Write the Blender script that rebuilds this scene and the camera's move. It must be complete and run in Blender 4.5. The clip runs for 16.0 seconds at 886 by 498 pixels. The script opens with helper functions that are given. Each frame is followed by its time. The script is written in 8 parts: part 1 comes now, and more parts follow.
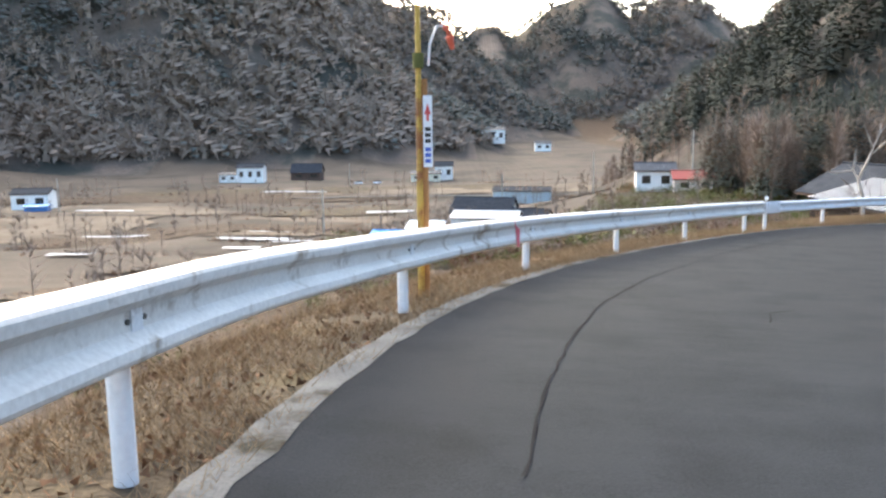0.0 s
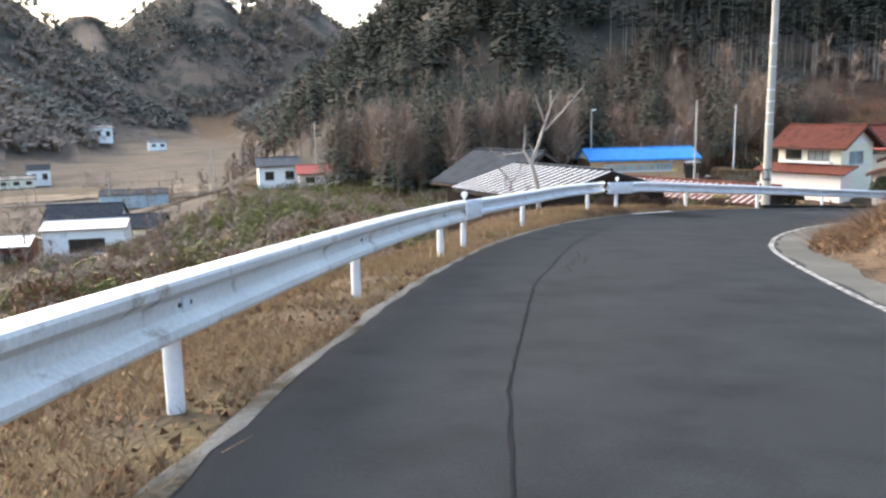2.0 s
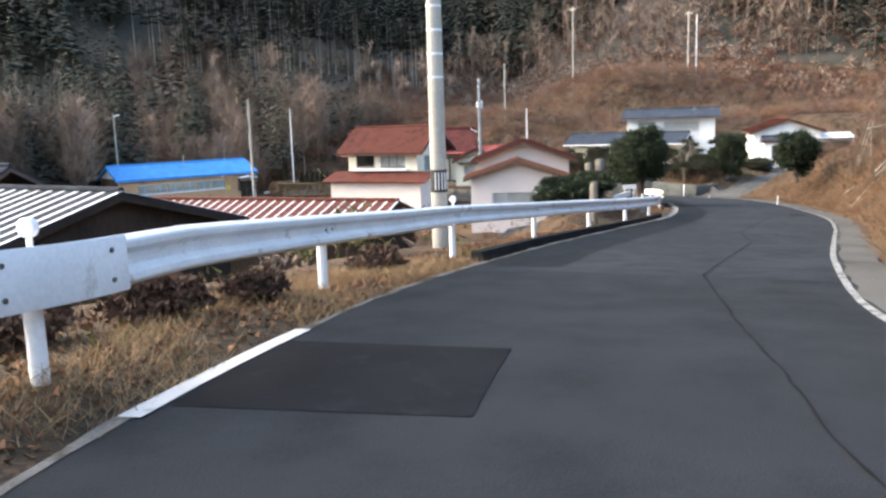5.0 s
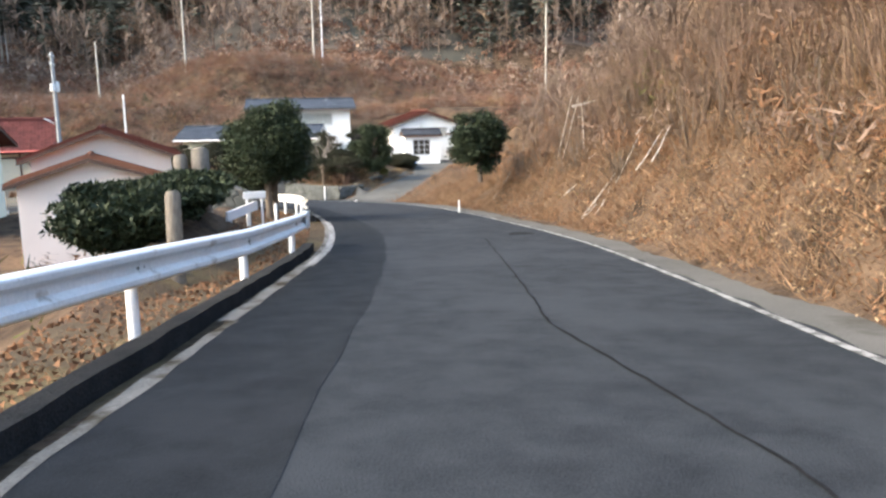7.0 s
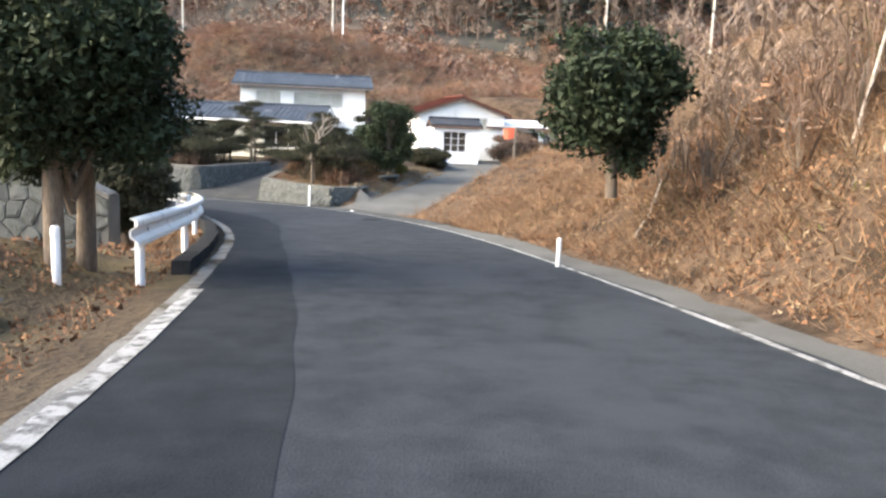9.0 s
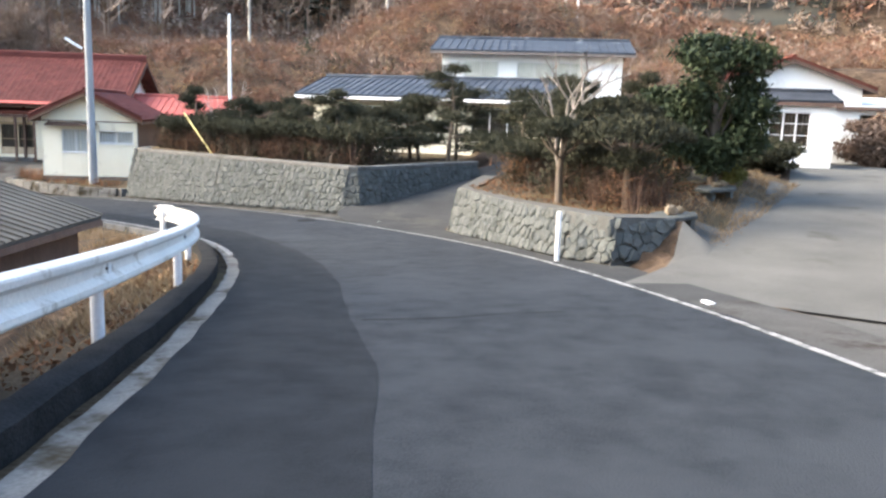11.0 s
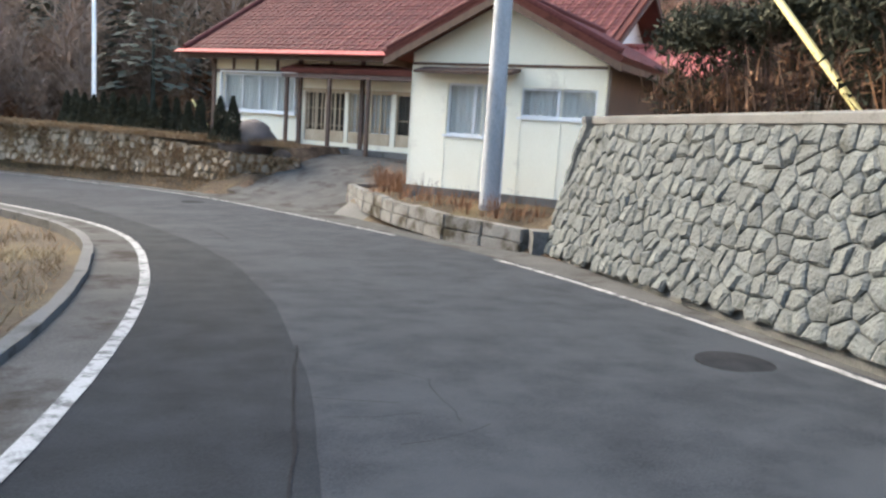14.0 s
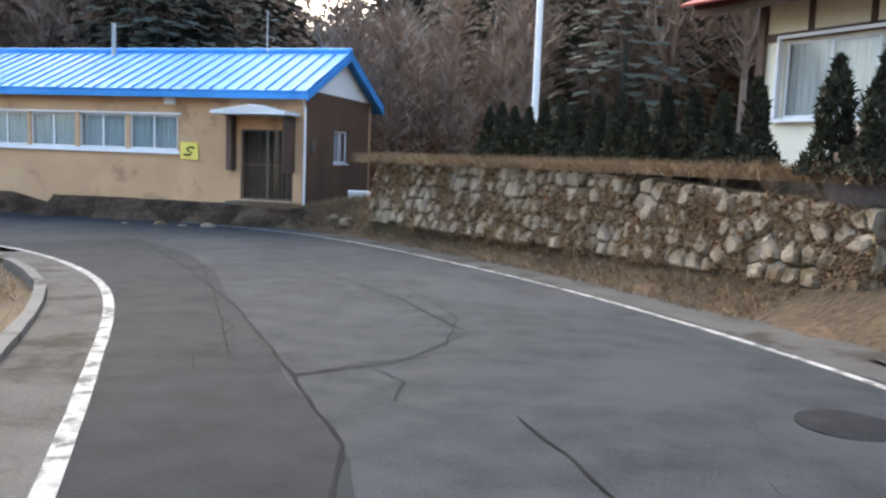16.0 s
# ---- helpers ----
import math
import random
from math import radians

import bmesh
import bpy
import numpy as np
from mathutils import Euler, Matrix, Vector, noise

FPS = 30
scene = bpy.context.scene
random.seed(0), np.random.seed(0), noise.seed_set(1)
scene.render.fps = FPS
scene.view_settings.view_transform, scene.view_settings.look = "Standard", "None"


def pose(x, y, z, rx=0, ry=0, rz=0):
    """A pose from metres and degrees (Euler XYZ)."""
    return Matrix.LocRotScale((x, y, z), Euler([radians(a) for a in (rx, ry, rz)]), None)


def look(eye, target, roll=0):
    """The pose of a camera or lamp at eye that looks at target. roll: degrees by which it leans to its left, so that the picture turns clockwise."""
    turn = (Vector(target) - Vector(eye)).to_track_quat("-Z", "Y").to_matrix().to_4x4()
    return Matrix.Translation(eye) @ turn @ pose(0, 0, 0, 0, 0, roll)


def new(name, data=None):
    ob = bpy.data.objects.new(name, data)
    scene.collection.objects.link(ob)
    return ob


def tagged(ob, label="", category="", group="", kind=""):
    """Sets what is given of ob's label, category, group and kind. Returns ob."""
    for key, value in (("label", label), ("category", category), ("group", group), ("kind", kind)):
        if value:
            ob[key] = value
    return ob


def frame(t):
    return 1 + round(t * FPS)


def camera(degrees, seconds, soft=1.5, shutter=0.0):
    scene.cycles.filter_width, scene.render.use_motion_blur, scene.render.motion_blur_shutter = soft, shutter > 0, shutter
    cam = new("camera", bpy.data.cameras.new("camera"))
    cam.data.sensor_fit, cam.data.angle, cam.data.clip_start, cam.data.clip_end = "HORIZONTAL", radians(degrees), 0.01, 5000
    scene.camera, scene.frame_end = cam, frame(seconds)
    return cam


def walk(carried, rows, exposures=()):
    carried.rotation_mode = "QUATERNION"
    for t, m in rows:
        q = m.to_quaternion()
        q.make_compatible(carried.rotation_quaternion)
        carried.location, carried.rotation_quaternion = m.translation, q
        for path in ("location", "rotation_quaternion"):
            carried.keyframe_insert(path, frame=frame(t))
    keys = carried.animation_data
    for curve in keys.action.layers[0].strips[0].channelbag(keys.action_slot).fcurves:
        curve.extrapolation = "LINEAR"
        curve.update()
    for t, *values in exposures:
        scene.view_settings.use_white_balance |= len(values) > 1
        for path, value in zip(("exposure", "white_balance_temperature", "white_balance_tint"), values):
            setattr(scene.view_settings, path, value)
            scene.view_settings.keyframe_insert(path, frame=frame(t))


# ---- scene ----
EXPOSURES = [(0.0, 2.55, 6600, 8), (1.0, 2.55, 6600, 8), (2.0, 2.42, 6600, 8), (4.0, 2.36, 6600, 9), (5.0, 2.38, 6600, 9), (8.0, 2.65, 6650, 8), (10.5, 2.87, 6600, 9), (12.5, 2.94, 6600, 8), (13.5, 2.97, 6600, 8), (14.0, 2.8, 6550, 8), (15.0, 2.85, 6500, 8), (16.0, 2.71, 6450, 9)]

cam = camera(57.84, 16.0, soft=2.5)
# seconds, place, then yaw, pitch and roll in degrees
ROWS = [
    (0.0, -0.000, -0.000, 1.378, -0.23, -9.25, 0.64),
    (0.5, 0.243, 3.012, 1.190, -7.40, -9.04, 1.33),
    (1.0, 0.901, 6.040, 0.941, -14.17, -9.65, 1.38),
    (1.5, 1.840, 8.990, 0.657, -20.67, -9.86, 0.96),
    (2.0, 3.122, 11.879, 0.365, -26.63, -9.81, 0.95),
    (2.5, 4.770, 14.847, 0.074, -31.81, -9.89, 0.97),
    (3.0, 6.697, 17.822, -0.222, -36.34, -9.73, 0.54),
    (3.5, 8.900, 20.706, -0.515, -40.25, -9.19, 0.33),
    (4.0, 11.234, 23.387, -0.791, -45.14, -8.97, -0.14),
    (4.5, 14.062, 25.951, -1.073, -51.01, -8.80, 0.70),
    (5.0, 17.262, 28.202, -1.376, -58.19, -9.21, 1.72),
    (5.2, 18.494, 28.921, -1.483, -61.21, -9.46, 1.70),
    (5.5, 20.429, 29.874, -1.633, -65.78, -9.20, 1.68),
    (6.0, 23.844, 31.094, -1.890, -73.12, -9.04, 1.39),
    (6.5, 27.455, 32.050, -2.163, -79.42, -9.33, 1.08),
    (7.0, 31.243, 32.822, -2.477, -84.13, -9.76, 0.91),
    (7.3, 33.621, 33.209, -2.685, -85.94, -9.96, 0.44),
    (7.5, 35.259, 33.439, -2.831, -86.65, -9.96, -0.45),
    (8.0, 39.474, 34.023, -3.204, -86.44, -9.67, -2.62),
    (8.2, 41.175, 34.232, -3.360, -85.83, -9.74, -3.35),
    (8.5, 43.895, 34.624, -3.600, -84.66, -9.71, -3.22),
    (9.0, 48.777, 35.529, -4.017, -82.11, -9.37, -2.37),
    (9.5, 53.960, 36.790, -4.413, -79.01, -9.02, -1.90),
    (10.0, 59.171, 38.370, -4.800, -75.48, -9.11, -1.55),
    (10.3, 62.163, 39.473, -5.039, -73.18, -9.42, -1.12),
    (10.5, 64.072, 40.273, -5.200, -71.58, -9.55, -0.71),
    (11.0, 68.820, 42.403, -5.619, -66.94, -9.43, -1.89),
    (11.5, 73.487, 44.740, -6.079, -62.53, -9.29, -2.59),
    (12.0, 77.586, 47.249, -6.514, -57.89, -9.43, -1.39),
    (12.5, 81.141, 50.203, -6.901, -52.62, -9.71, -1.08),
    (13.0, 84.123, 53.286, -7.264, -46.52, -9.74, -2.29),
    (13.5, 86.805, 56.789, -7.586, -39.56, -9.55, -2.27),
    (14.0, 89.061, 60.607, -7.885, -32.32, -8.68, -3.72),
    (14.5, 90.853, 64.716, -8.157, -24.52, -7.39, -3.80),
    (15.0, 92.037, 68.923, -8.380, -16.75, -7.18, -2.24),
    (15.5, 92.456, 73.140, -8.585, -8.90, -7.13, -1.84),
    (16.0, 92.282, 77.386, -8.785, -1.42, -6.19, -2.15),
]
walk(cam, [(t, pose(x, y, z, 90 + pitch, roll, yaw)) for t, x, y, z, yaw, pitch, roll in ROWS], EXPOSURES)

# ---- sky and sun: late winter light, the sun low behind the northern ridge ----
world = bpy.data.worlds.new("sky")
scene.world = world
world.use_nodes = True
wn = world.node_tree
sky = wn.nodes.new("ShaderNodeTexSky")
sky.sky_type = "NISHITA"
sky.sun_disc = False
sky.sun_elevation, sky.sun_rotation = radians(24), radians(-22)
sky.air_density, sky.dust_density, sky.ozone_density = 1.0, 3.0, 0.8
wn.nodes["Background"].inputs["Strength"].default_value = 0.15
wn.links.new(sky.outputs["Color"], wn.nodes["Background"].inputs["Color"])
sun = new("sun", bpy.data.lights.new("sun", "SUN"))
sun.data.energy, sun.data.angle, sun.data.color = 1.15, radians(50), (1.0, 0.92, 0.82)
sun.matrix_world = look((0, 0, 0), (0.3, -0.72, -0.62))


# ---- materials ----
def rgb(c):
    return (*c, 1.0)


def material(name, dark, light, scale=3.0, fine=40.0, rough=0.85, bump=0.3, metal=0.0, stain=None, stain_scale=0.5, stain_cut=0.58, spec=0.4, island=0.0, stretch=(1, 1, 1), depth=0.02):
    """Two colours mixed by coarse and fine noise in metres, with optional stains, random tint per piece and relief."""
    m = bpy.data.materials.new(name)
    m.use_nodes = True
    t = m.node_tree
    n, l = t.nodes, t.links
    b = n["Principled BSDF"]
    b.inputs["Metallic"].default_value = metal
    b.inputs["Specular IOR Level"].default_value = spec
    geo = n.new("ShaderNodeNewGeometry")
    mp = n.new("ShaderNodeVectorMath")
    mp.operation = "MULTIPLY"
    mp.inputs[1].default_value = stretch
    l.new(geo.outputs["Position"], mp.inputs[0])
    a = n.new("ShaderNodeTexNoise")
    a.inputs["Scale"].default_value, a.inputs["Detail"].default_value = scale, 3
    f = n.new("ShaderNodeTexNoise")
    f.inputs["Scale"].default_value, f.inputs["Detail"].default_value = fine, 2
    for q in (a, f):
        l.new(mp.outputs[0], q.inputs["Vector"])
    s = n.new("ShaderNodeMath")
    s.operation = "ADD"
    l.new(a.outputs["Fac"], s.inputs[0])
    l.new(f.outputs["Fac"], s.inputs[1])
    last = s.outputs[0]
    if island:
        g = n.new("ShaderNodeMath")
        g.operation = "MULTIPLY_ADD"
        g.inputs[1].default_value = island
        l.new(geo.outputs["Random Per Island"], g.inputs[0])
        l.new(last, g.inputs[2])
        oi = n.new("ShaderNodeObjectInfo")
        g2 = n.new("ShaderNodeMath")
        g2.operation = "MULTIPLY_ADD"
        g2.inputs[1].default_value = island
        l.new(oi.outputs["Random"], g2.inputs[0])
        l.new(g.outputs[0], g2.inputs[2])
        last = g2.outputs[0]
    mr = n.new("ShaderNodeMapRange")
    mr.inputs["From Min"].default_value, mr.inputs["From Max"].default_value = 0.62 + island * 0.4, 1.38 + island * 1.4
    l.new(last, mr.inputs["Value"])
    mix = n.new("ShaderNodeMix")
    mix.data_type = "RGBA"
    mix.inputs["A"].default_value, mix.inputs["B"].default_value = rgb(dark), rgb(light)
    l.new(mr.outputs["Result"], mix.inputs["Factor"])
    col = mix.outputs["Result"]
    if stain:
        z = n.new("ShaderNodeTexNoise")
        z.inputs["Scale"].default_value, z.inputs["Detail"].default_value, z.inputs["Roughness"].default_value = stain_scale, 5, 0.65
        l.new(mp.outputs[0], z.inputs["Vector"])
        zr = n.new("ShaderNodeMapRange")
        zr.inputs["From Min"].default_value, zr.inputs["From Max"].default_value = stain_cut, stain_cut + 0.12
        l.new(z.outputs["Fac"], zr.inputs["Value"])
        m2 = n.new("ShaderNodeMix")
        m2.data_type = "RGBA"
        m2.inputs["B"].default_value = rgb(stain)
        l.new(col, m2.inputs["A"])
        l.new(zr.outputs["Result"], m2.inputs["Factor"])
        col = m2.outputs["Result"]
    l.new(col, b.inputs["Base Color"])
    rr = n.new("ShaderNodeMapRange")
    rr.inputs["To Min"].default_value, rr.inputs["To Max"].default_value = max(0.02, rough - 0.08), min(1.0, rough + 0.08)
    l.new(f.outputs["Fac"], rr.inputs["Value"])
    l.new(rr.outputs["Result"], b.inputs["Roughness"])
    if bump:
        bp = n.new("ShaderNodeBump")
        bp.inputs["Strength"].default_value, bp.inputs["Distance"].default_value = bump, depth
        l.new(last if not island else s.outputs[0], bp.inputs["Height"])
        l.new(bp.outputs["Normal"], b.inputs["Normal"])
    return m


def glass(name, tint=(0.9, 0.9, 0.87)):
    m = bpy.data.materials.new(name)
    m.use_nodes = True
    b = m.node_tree.nodes["Principled BSDF"]
    b.inputs["Base Color"].default_value = rgb(tint)
    b.inputs["Roughness"].default_value = 0.03
    b.inputs["Transmission Weight"].default_value = 1.0
    b.inputs["IOR"].default_value = 1.45
    return m


ASPHALT = material("asphalt", (0.015, 0.0172, 0.0205), (0.0385, 0.043, 0.0485), 2.6, 70, 0.95, 0.45, stain=(0.034, 0.038, 0.043), stain_scale=0.5, stain_cut=0.5, spec=0.055, depth=0.012)
ASPHALT_NEW = material("newer_asphalt", (0.0125, 0.0143, 0.0168), (0.0305, 0.034, 0.0385), 1.4, 70, 0.95, 0.45, stain=(0.022, 0.0245, 0.028), stain_scale=0.35, stain_cut=0.5, spec=0.055, depth=0.012)
ASPHALT_DARK = material("asphalt_dark", (0.0092, 0.0107, 0.013), (0.0245, 0.028, 0.032), 2.6, 70, 0.95, 0.45, stain=(0.021, 0.0235, 0.027), stain_scale=0.6, stain_cut=0.52, spec=0.055, depth=0.012)
ASPHALT_PATCH = material("asphalt_patch", (0.008, 0.0088, 0.0102), (0.0185, 0.0195, 0.0215), 1.2, 70, 0.95, 0.3, stain=(0.02, 0.021, 0.023), stain_scale=2.5, stain_cut=0.58, spec=0.03, depth=0.006)
DRIVE_ASPHALT = material("drive_asphalt", (0.03251, 0.03324, 0.03324), (0.06141, 0.06213, 0.06069), 0.7, 55, 0.93, 0.5, stain=(0.06864, 0.06647, 0.05924), stain_scale=0.5, stain_cut=0.56, spec=0.02, depth=0.008)
ASPHALT_OLD = material("asphalt_old", (0.06732, 0.06653, 0.06178), (0.1228, 0.1204, 0.1109), 0.6, 55, 0.92, 0.4, stain=(0.0594, 0.05544, 0.04752), stain_scale=0.5, depth=0.008, spec=0.02)
TAR = material("crack_sealer", (0.009, 0.009, 0.00975), (0.021, 0.021, 0.0225), 3, 60, 0.95, 0.2, spec=0.02)
LINE = material("road_paint", (0.19, 0.19, 0.186), (0.32, 0.32, 0.312), 2, 60, 0.75, 0.25, stain=(0.09, 0.09, 0.087), stain_scale=6.0, stain_cut=0.48, depth=0.004, spec=0.02)
LINE_FRESH = material("fresh_road_paint", (0.42, 0.42, 0.415), (0.56, 0.56, 0.55), 2, 60, 0.75, 0.25, stain=(0.25, 0.25, 0.245), stain_scale=6.0, stain_cut=0.62, depth=0.004, spec=0.02)
CONCRETE = material("concrete", (0.09086, 0.08921, 0.08417), (0.1413, 0.138, 0.1313), 1.5, 50, 0.9, 0.35, stain=(0.04712, 0.04375, 0.03871), stain_scale=1.4, stain_cut=0.55, spec=0.02)
EDGE_CONCRETE = material("worn_edge_concrete", (0.09792, 0.09547, 0.08813), (0.1958, 0.1885, 0.1763), 2.5, 40, 0.92, 0.4, stain=(0.04896, 0.04162, 0.02938), stain_scale=1.3, stain_cut=0.5, spec=0.02)
GUTTER = material("gutter_concrete", (0.044, 0.044, 0.042), (0.088, 0.086, 0.081), 1.5, 50, 0.92, 0.35, stain=(0.036, 0.032, 0.027), stain_scale=1.2, stain_cut=0.52, spec=0.02)
KERB = material("asphalt_kerb", (0.016, 0.017, 0.018), (0.04, 0.04, 0.04), 3, 40, 0.9, 0.6, spec=0.02)
STEEL = material("galvanised_steel", (0.60, 0.62, 0.63), (0.82, 0.83, 0.83), 2.0, 35, 0.5, 0.06, 0.05, stain=(0.34, 0.31, 0.28), stain_scale=2.6, stain_cut=0.6, spec=0.5)
STEEL_WORN = material("worn_rail_paint", (0.56, 0.54, 0.5), (0.78, 0.76, 0.71), 1.6, 30, 0.6, 0.1, 0.05, stain=(0.3, 0.24, 0.18), stain_scale=2.6, stain_cut=0.58)
WHITE_PAINT = material("white_paint", (0.66, 0.67, 0.68), (0.82, 0.82, 0.82), 2, 30, 0.5, 0.05, stain=(0.45, 0.42, 0.37), stain_scale=2.4, stain_cut=0.64)
BOLT = material("dark_bolt", (0.08, 0.075, 0.07), (0.18, 0.16, 0.14), 8, 60, 0.6, 0.1, 0.5)
EARTH = material("earth", (0.031, 0.02356, 0.01674), (0.0806, 0.05952, 0.0372), 0.8, 12, 0.96, 0.8, stain=(0.093, 0.0713, 0.0372), stain_scale=0.35, stain_cut=0.5, depth=0.06, spec=0.1)
GROUND = material("winter_ground", (0.036, 0.024, 0.017), (0.115, 0.078, 0.05), 1.1, 7.0, 0.96, 0.9, stain=(0.03, 0.021, 0.014), stain_scale=0.9, stain_cut=0.5, depth=0.1, spec=0.1)
BANK_STRAW = material("bank_straw", (0.048, 0.029, 0.019), (0.25, 0.158, 0.094), 0.9, 6, 0.92, 0.0, island=0.8, spec=0.1)
GRAVEL = material("gravel", (0.102, 0.099, 0.09), (0.18, 0.174, 0.159), 0.8, 45, 0.93, 0.6, stain=(0.078, 0.069, 0.051), stain_scale=0.6, stain_cut=0.57, spec=0.02)
STRAW = material("dry_grass", (0.10, 0.064, 0.036), (0.32, 0.218, 0.122), 0.7, 9, 0.9, 0.0, island=0.6, spec=0.1)
STRAW_DARK = material("dead_leaves", (0.05, 0.026, 0.016), (0.25, 0.135, 0.075), 0.9, 9, 0.92, 0.0, island=0.7, spec=0.1)
STRAW_PALE = material("pale_reeds", (0.12, 0.084, 0.052), (0.31, 0.228, 0.142), 0.7, 9, 0.9, 0.0, island=0.5, spec=0.1)
GREEN_GRASS = material("green_grass", (0.05, 0.06, 0.015), (0.15, 0.15, 0.04), 0.7, 9, 0.9, 0.0, island=0.5, spec=0.1)
HEDGE_STEM = material("hedge_stems", (0.03, 0.02, 0.016), (0.11, 0.07, 0.052), 2, 20, 0.95, 0.0, island=0.5, spec=0.1)
BARK = material("bark", (0.06, 0.045, 0.034), (0.16, 0.125, 0.095), 4, 30, 0.95, 0.6, stretch=(1, 1, 0.3))
BARK_PALE = material("pale_bark", (0.24, 0.21, 0.18), (0.46, 0.42, 0.37), 4, 30, 0.9, 0.4, stretch=(1, 1, 0.3), spec=0.1)
BARK_GREY = material("grey_bark", (0.15, 0.125, 0.105), (0.32, 0.28, 0.245), 4, 30, 0.9, 0.4, stretch=(1, 1, 0.3), spec=0.1)
OLD_WOOD = material("weathered_wood", (0.09, 0.078, 0.066), (0.2, 0.18, 0.155), 4, 30, 0.92, 0.5, stretch=(1, 1, 0.25), spec=0.1)
TWIG = material("bare_twigs", (0.105, 0.076, 0.06), (0.31, 0.235, 0.185), 0.12, 3, 0.95, 0.0, island=0.5, spec=0.1)
NEEDLE = material("pine_needles", (0.018, 0.019, 0.0125), (0.049, 0.048, 0.029), 1.0, 9, 0.8, 0.0, island=0.4, spec=0.1)
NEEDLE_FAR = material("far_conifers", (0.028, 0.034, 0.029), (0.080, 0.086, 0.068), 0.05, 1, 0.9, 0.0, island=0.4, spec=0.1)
# the next two wood colours are lightened to carry the distance haze
NEEDLE_HAZED = material("hazed_grey_firs", (0.10, 0.108, 0.10), (0.17, 0.175, 0.158), 0.02, 0.6, 0.95, 0.0, island=0.3, spec=0.05)
TWIG_HAZED = material("hazed_grey_twigs", (0.17, 0.13, 0.105), (0.30, 0.24, 0.195), 0.03, 2, 0.95, 0.0, island=0.2, spec=0.05)
THICKET = material("thicket_stems", (0.06, 0.04, 0.031), (0.22, 0.155, 0.117), 0.5, 6, 0.95, 0.0, island=0.6, spec=0.1)
SLOPE_LEAF = material("russet_slope_brush", (0.066, 0.037, 0.028), (0.25, 0.137, 0.092), 0.25, 4, 0.92, 0.0, island=0.6, spec=0.1)
LEAF = material("evergreen_leaves", (0.012, 0.019, 0.011), (0.038, 0.049, 0.024), 1.0, 9, 0.6, 0.0, island=0.4, spec=0.1)
LEAF_OLIVE = material("olive_leaves", (0.05, 0.055, 0.018), (0.15, 0.15, 0.05), 0.6, 5, 0.8, 0.0, island=0.4, spec=0.1)
STONE = material("wall_stone", (0.041, 0.044, 0.042), (0.108, 0.115, 0.109), 4.0, 26, 0.92, 0.9, stain=(0.045, 0.046, 0.04), stain_scale=2.6, stain_cut=0.56, island=0.5, spec=0.2, depth=0.035)
STONE_BROWN = material("rubble_stone", (0.11, 0.085, 0.058), (0.35, 0.285, 0.21), 3.0, 22, 0.93, 0.8, stain=(0.1, 0.072, 0.04), stain_scale=2.0, stain_cut=0.5, island=0.5, depth=0.03, spec=0.1)
MORTAR = material("mortar", (0.062, 0.062, 0.057), (0.104, 0.102, 0.094), 2, 40, 0.95, 0.4, spec=0.1)
CREAM = material("cream_plaster", (0.74, 0.68, 0.52), (0.84, 0.79, 0.64), 0.8, 40, 0.85, 0.12, stain=(0.6, 0.54, 0.42), stain_scale=0.9, stain_cut=0.6)
WHITE_WALL = material("white_siding", (0.74, 0.74, 0.72), (0.84, 0.84, 0.82), 0.7, 30, 0.75, 0.1, stain=(0.6, 0.59, 0.55), stain_scale=0.8, stain_cut=0.6)
TAN = material("tan_plaster", (0.42, 0.25, 0.135), (0.60, 0.385, 0.22), 0.7, 40, 0.88, 0.15, stain=(0.29, 0.17, 0.095), stain_scale=0.6, stain_cut=0.55)
BLACK_BOARD = material("near_black_boards", (0.018, 0.014, 0.012), (0.048, 0.036, 0.029), 1.5, 25, 0.85, 0.3, stretch=(0.7, 0.7, 0.14), spec=0.1)
BROWN_BOARD = material("brown_boards", (0.07, 0.0385, 0.0238), (0.14, 0.0805, 0.049), 1.5, 25, 0.7, 0.2, stretch=(0.7, 0.7, 0.14))
PINK = material("pale_pink_plaster", (0.74, 0.62, 0.55), (0.83, 0.72, 0.65), 0.8, 40, 0.85, 0.1)
LATTICE = material("pale_timber", (0.36, 0.27, 0.17), (0.56, 0.45, 0.31), 3, 30, 0.75, 0.2, stretch=(1, 1, 0.25))
DARK_WOOD = material("dark_timber", (0.055, 0.034, 0.026), (0.13, 0.08, 0.058), 3, 30, 0.75, 0.3, stretch=(1, 1, 0.25))
RED_TIN = material("red_painted_tin", (0.29, 0.075, 0.062), (0.38, 0.12, 0.1), 1.5, 25, 0.5, 0.1, stain=(0.2, 0.055, 0.045), stain_scale=1.2, stain_cut=0.58, spec=0.02)
BROWN_TIN = material("rust_red_tin", (0.078, 0.027, 0.021), (0.132, 0.05, 0.037), 1.2, 25, 0.55, 0.12, stain=(0.05, 0.021, 0.016), stain_scale=1.0, stain_cut=0.56, spec=0.02)
ORANGE_TIN = material("orange_brown_tin", (0.1939, 0.08078, 0.04847), (0.2585, 0.1238, 0.08078), 1.2, 25, 0.55, 0.12, spec=0.02)
BLUE_TIN = material("blue_painted_tin", (0.035, 0.2, 0.52), (0.085, 0.32, 0.66), 1.0, 25, 0.6, 0.08, stain=(0.045, 0.16, 0.4), stain_scale=0.9, stain_cut=0.6, spec=0.15)
TILE = material("red_clay_tile", (0.05, 0.017, 0.016), (0.13, 0.047, 0.041), 0.9, 20, 0.5, 0.2, island=0.5, spec=0.02)
DARK_TILE = material("dark_roof_tile", (0.022, 0.025, 0.03), (0.055, 0.06, 0.07), 1, 20, 0.9, 0.2, spec=0.02)
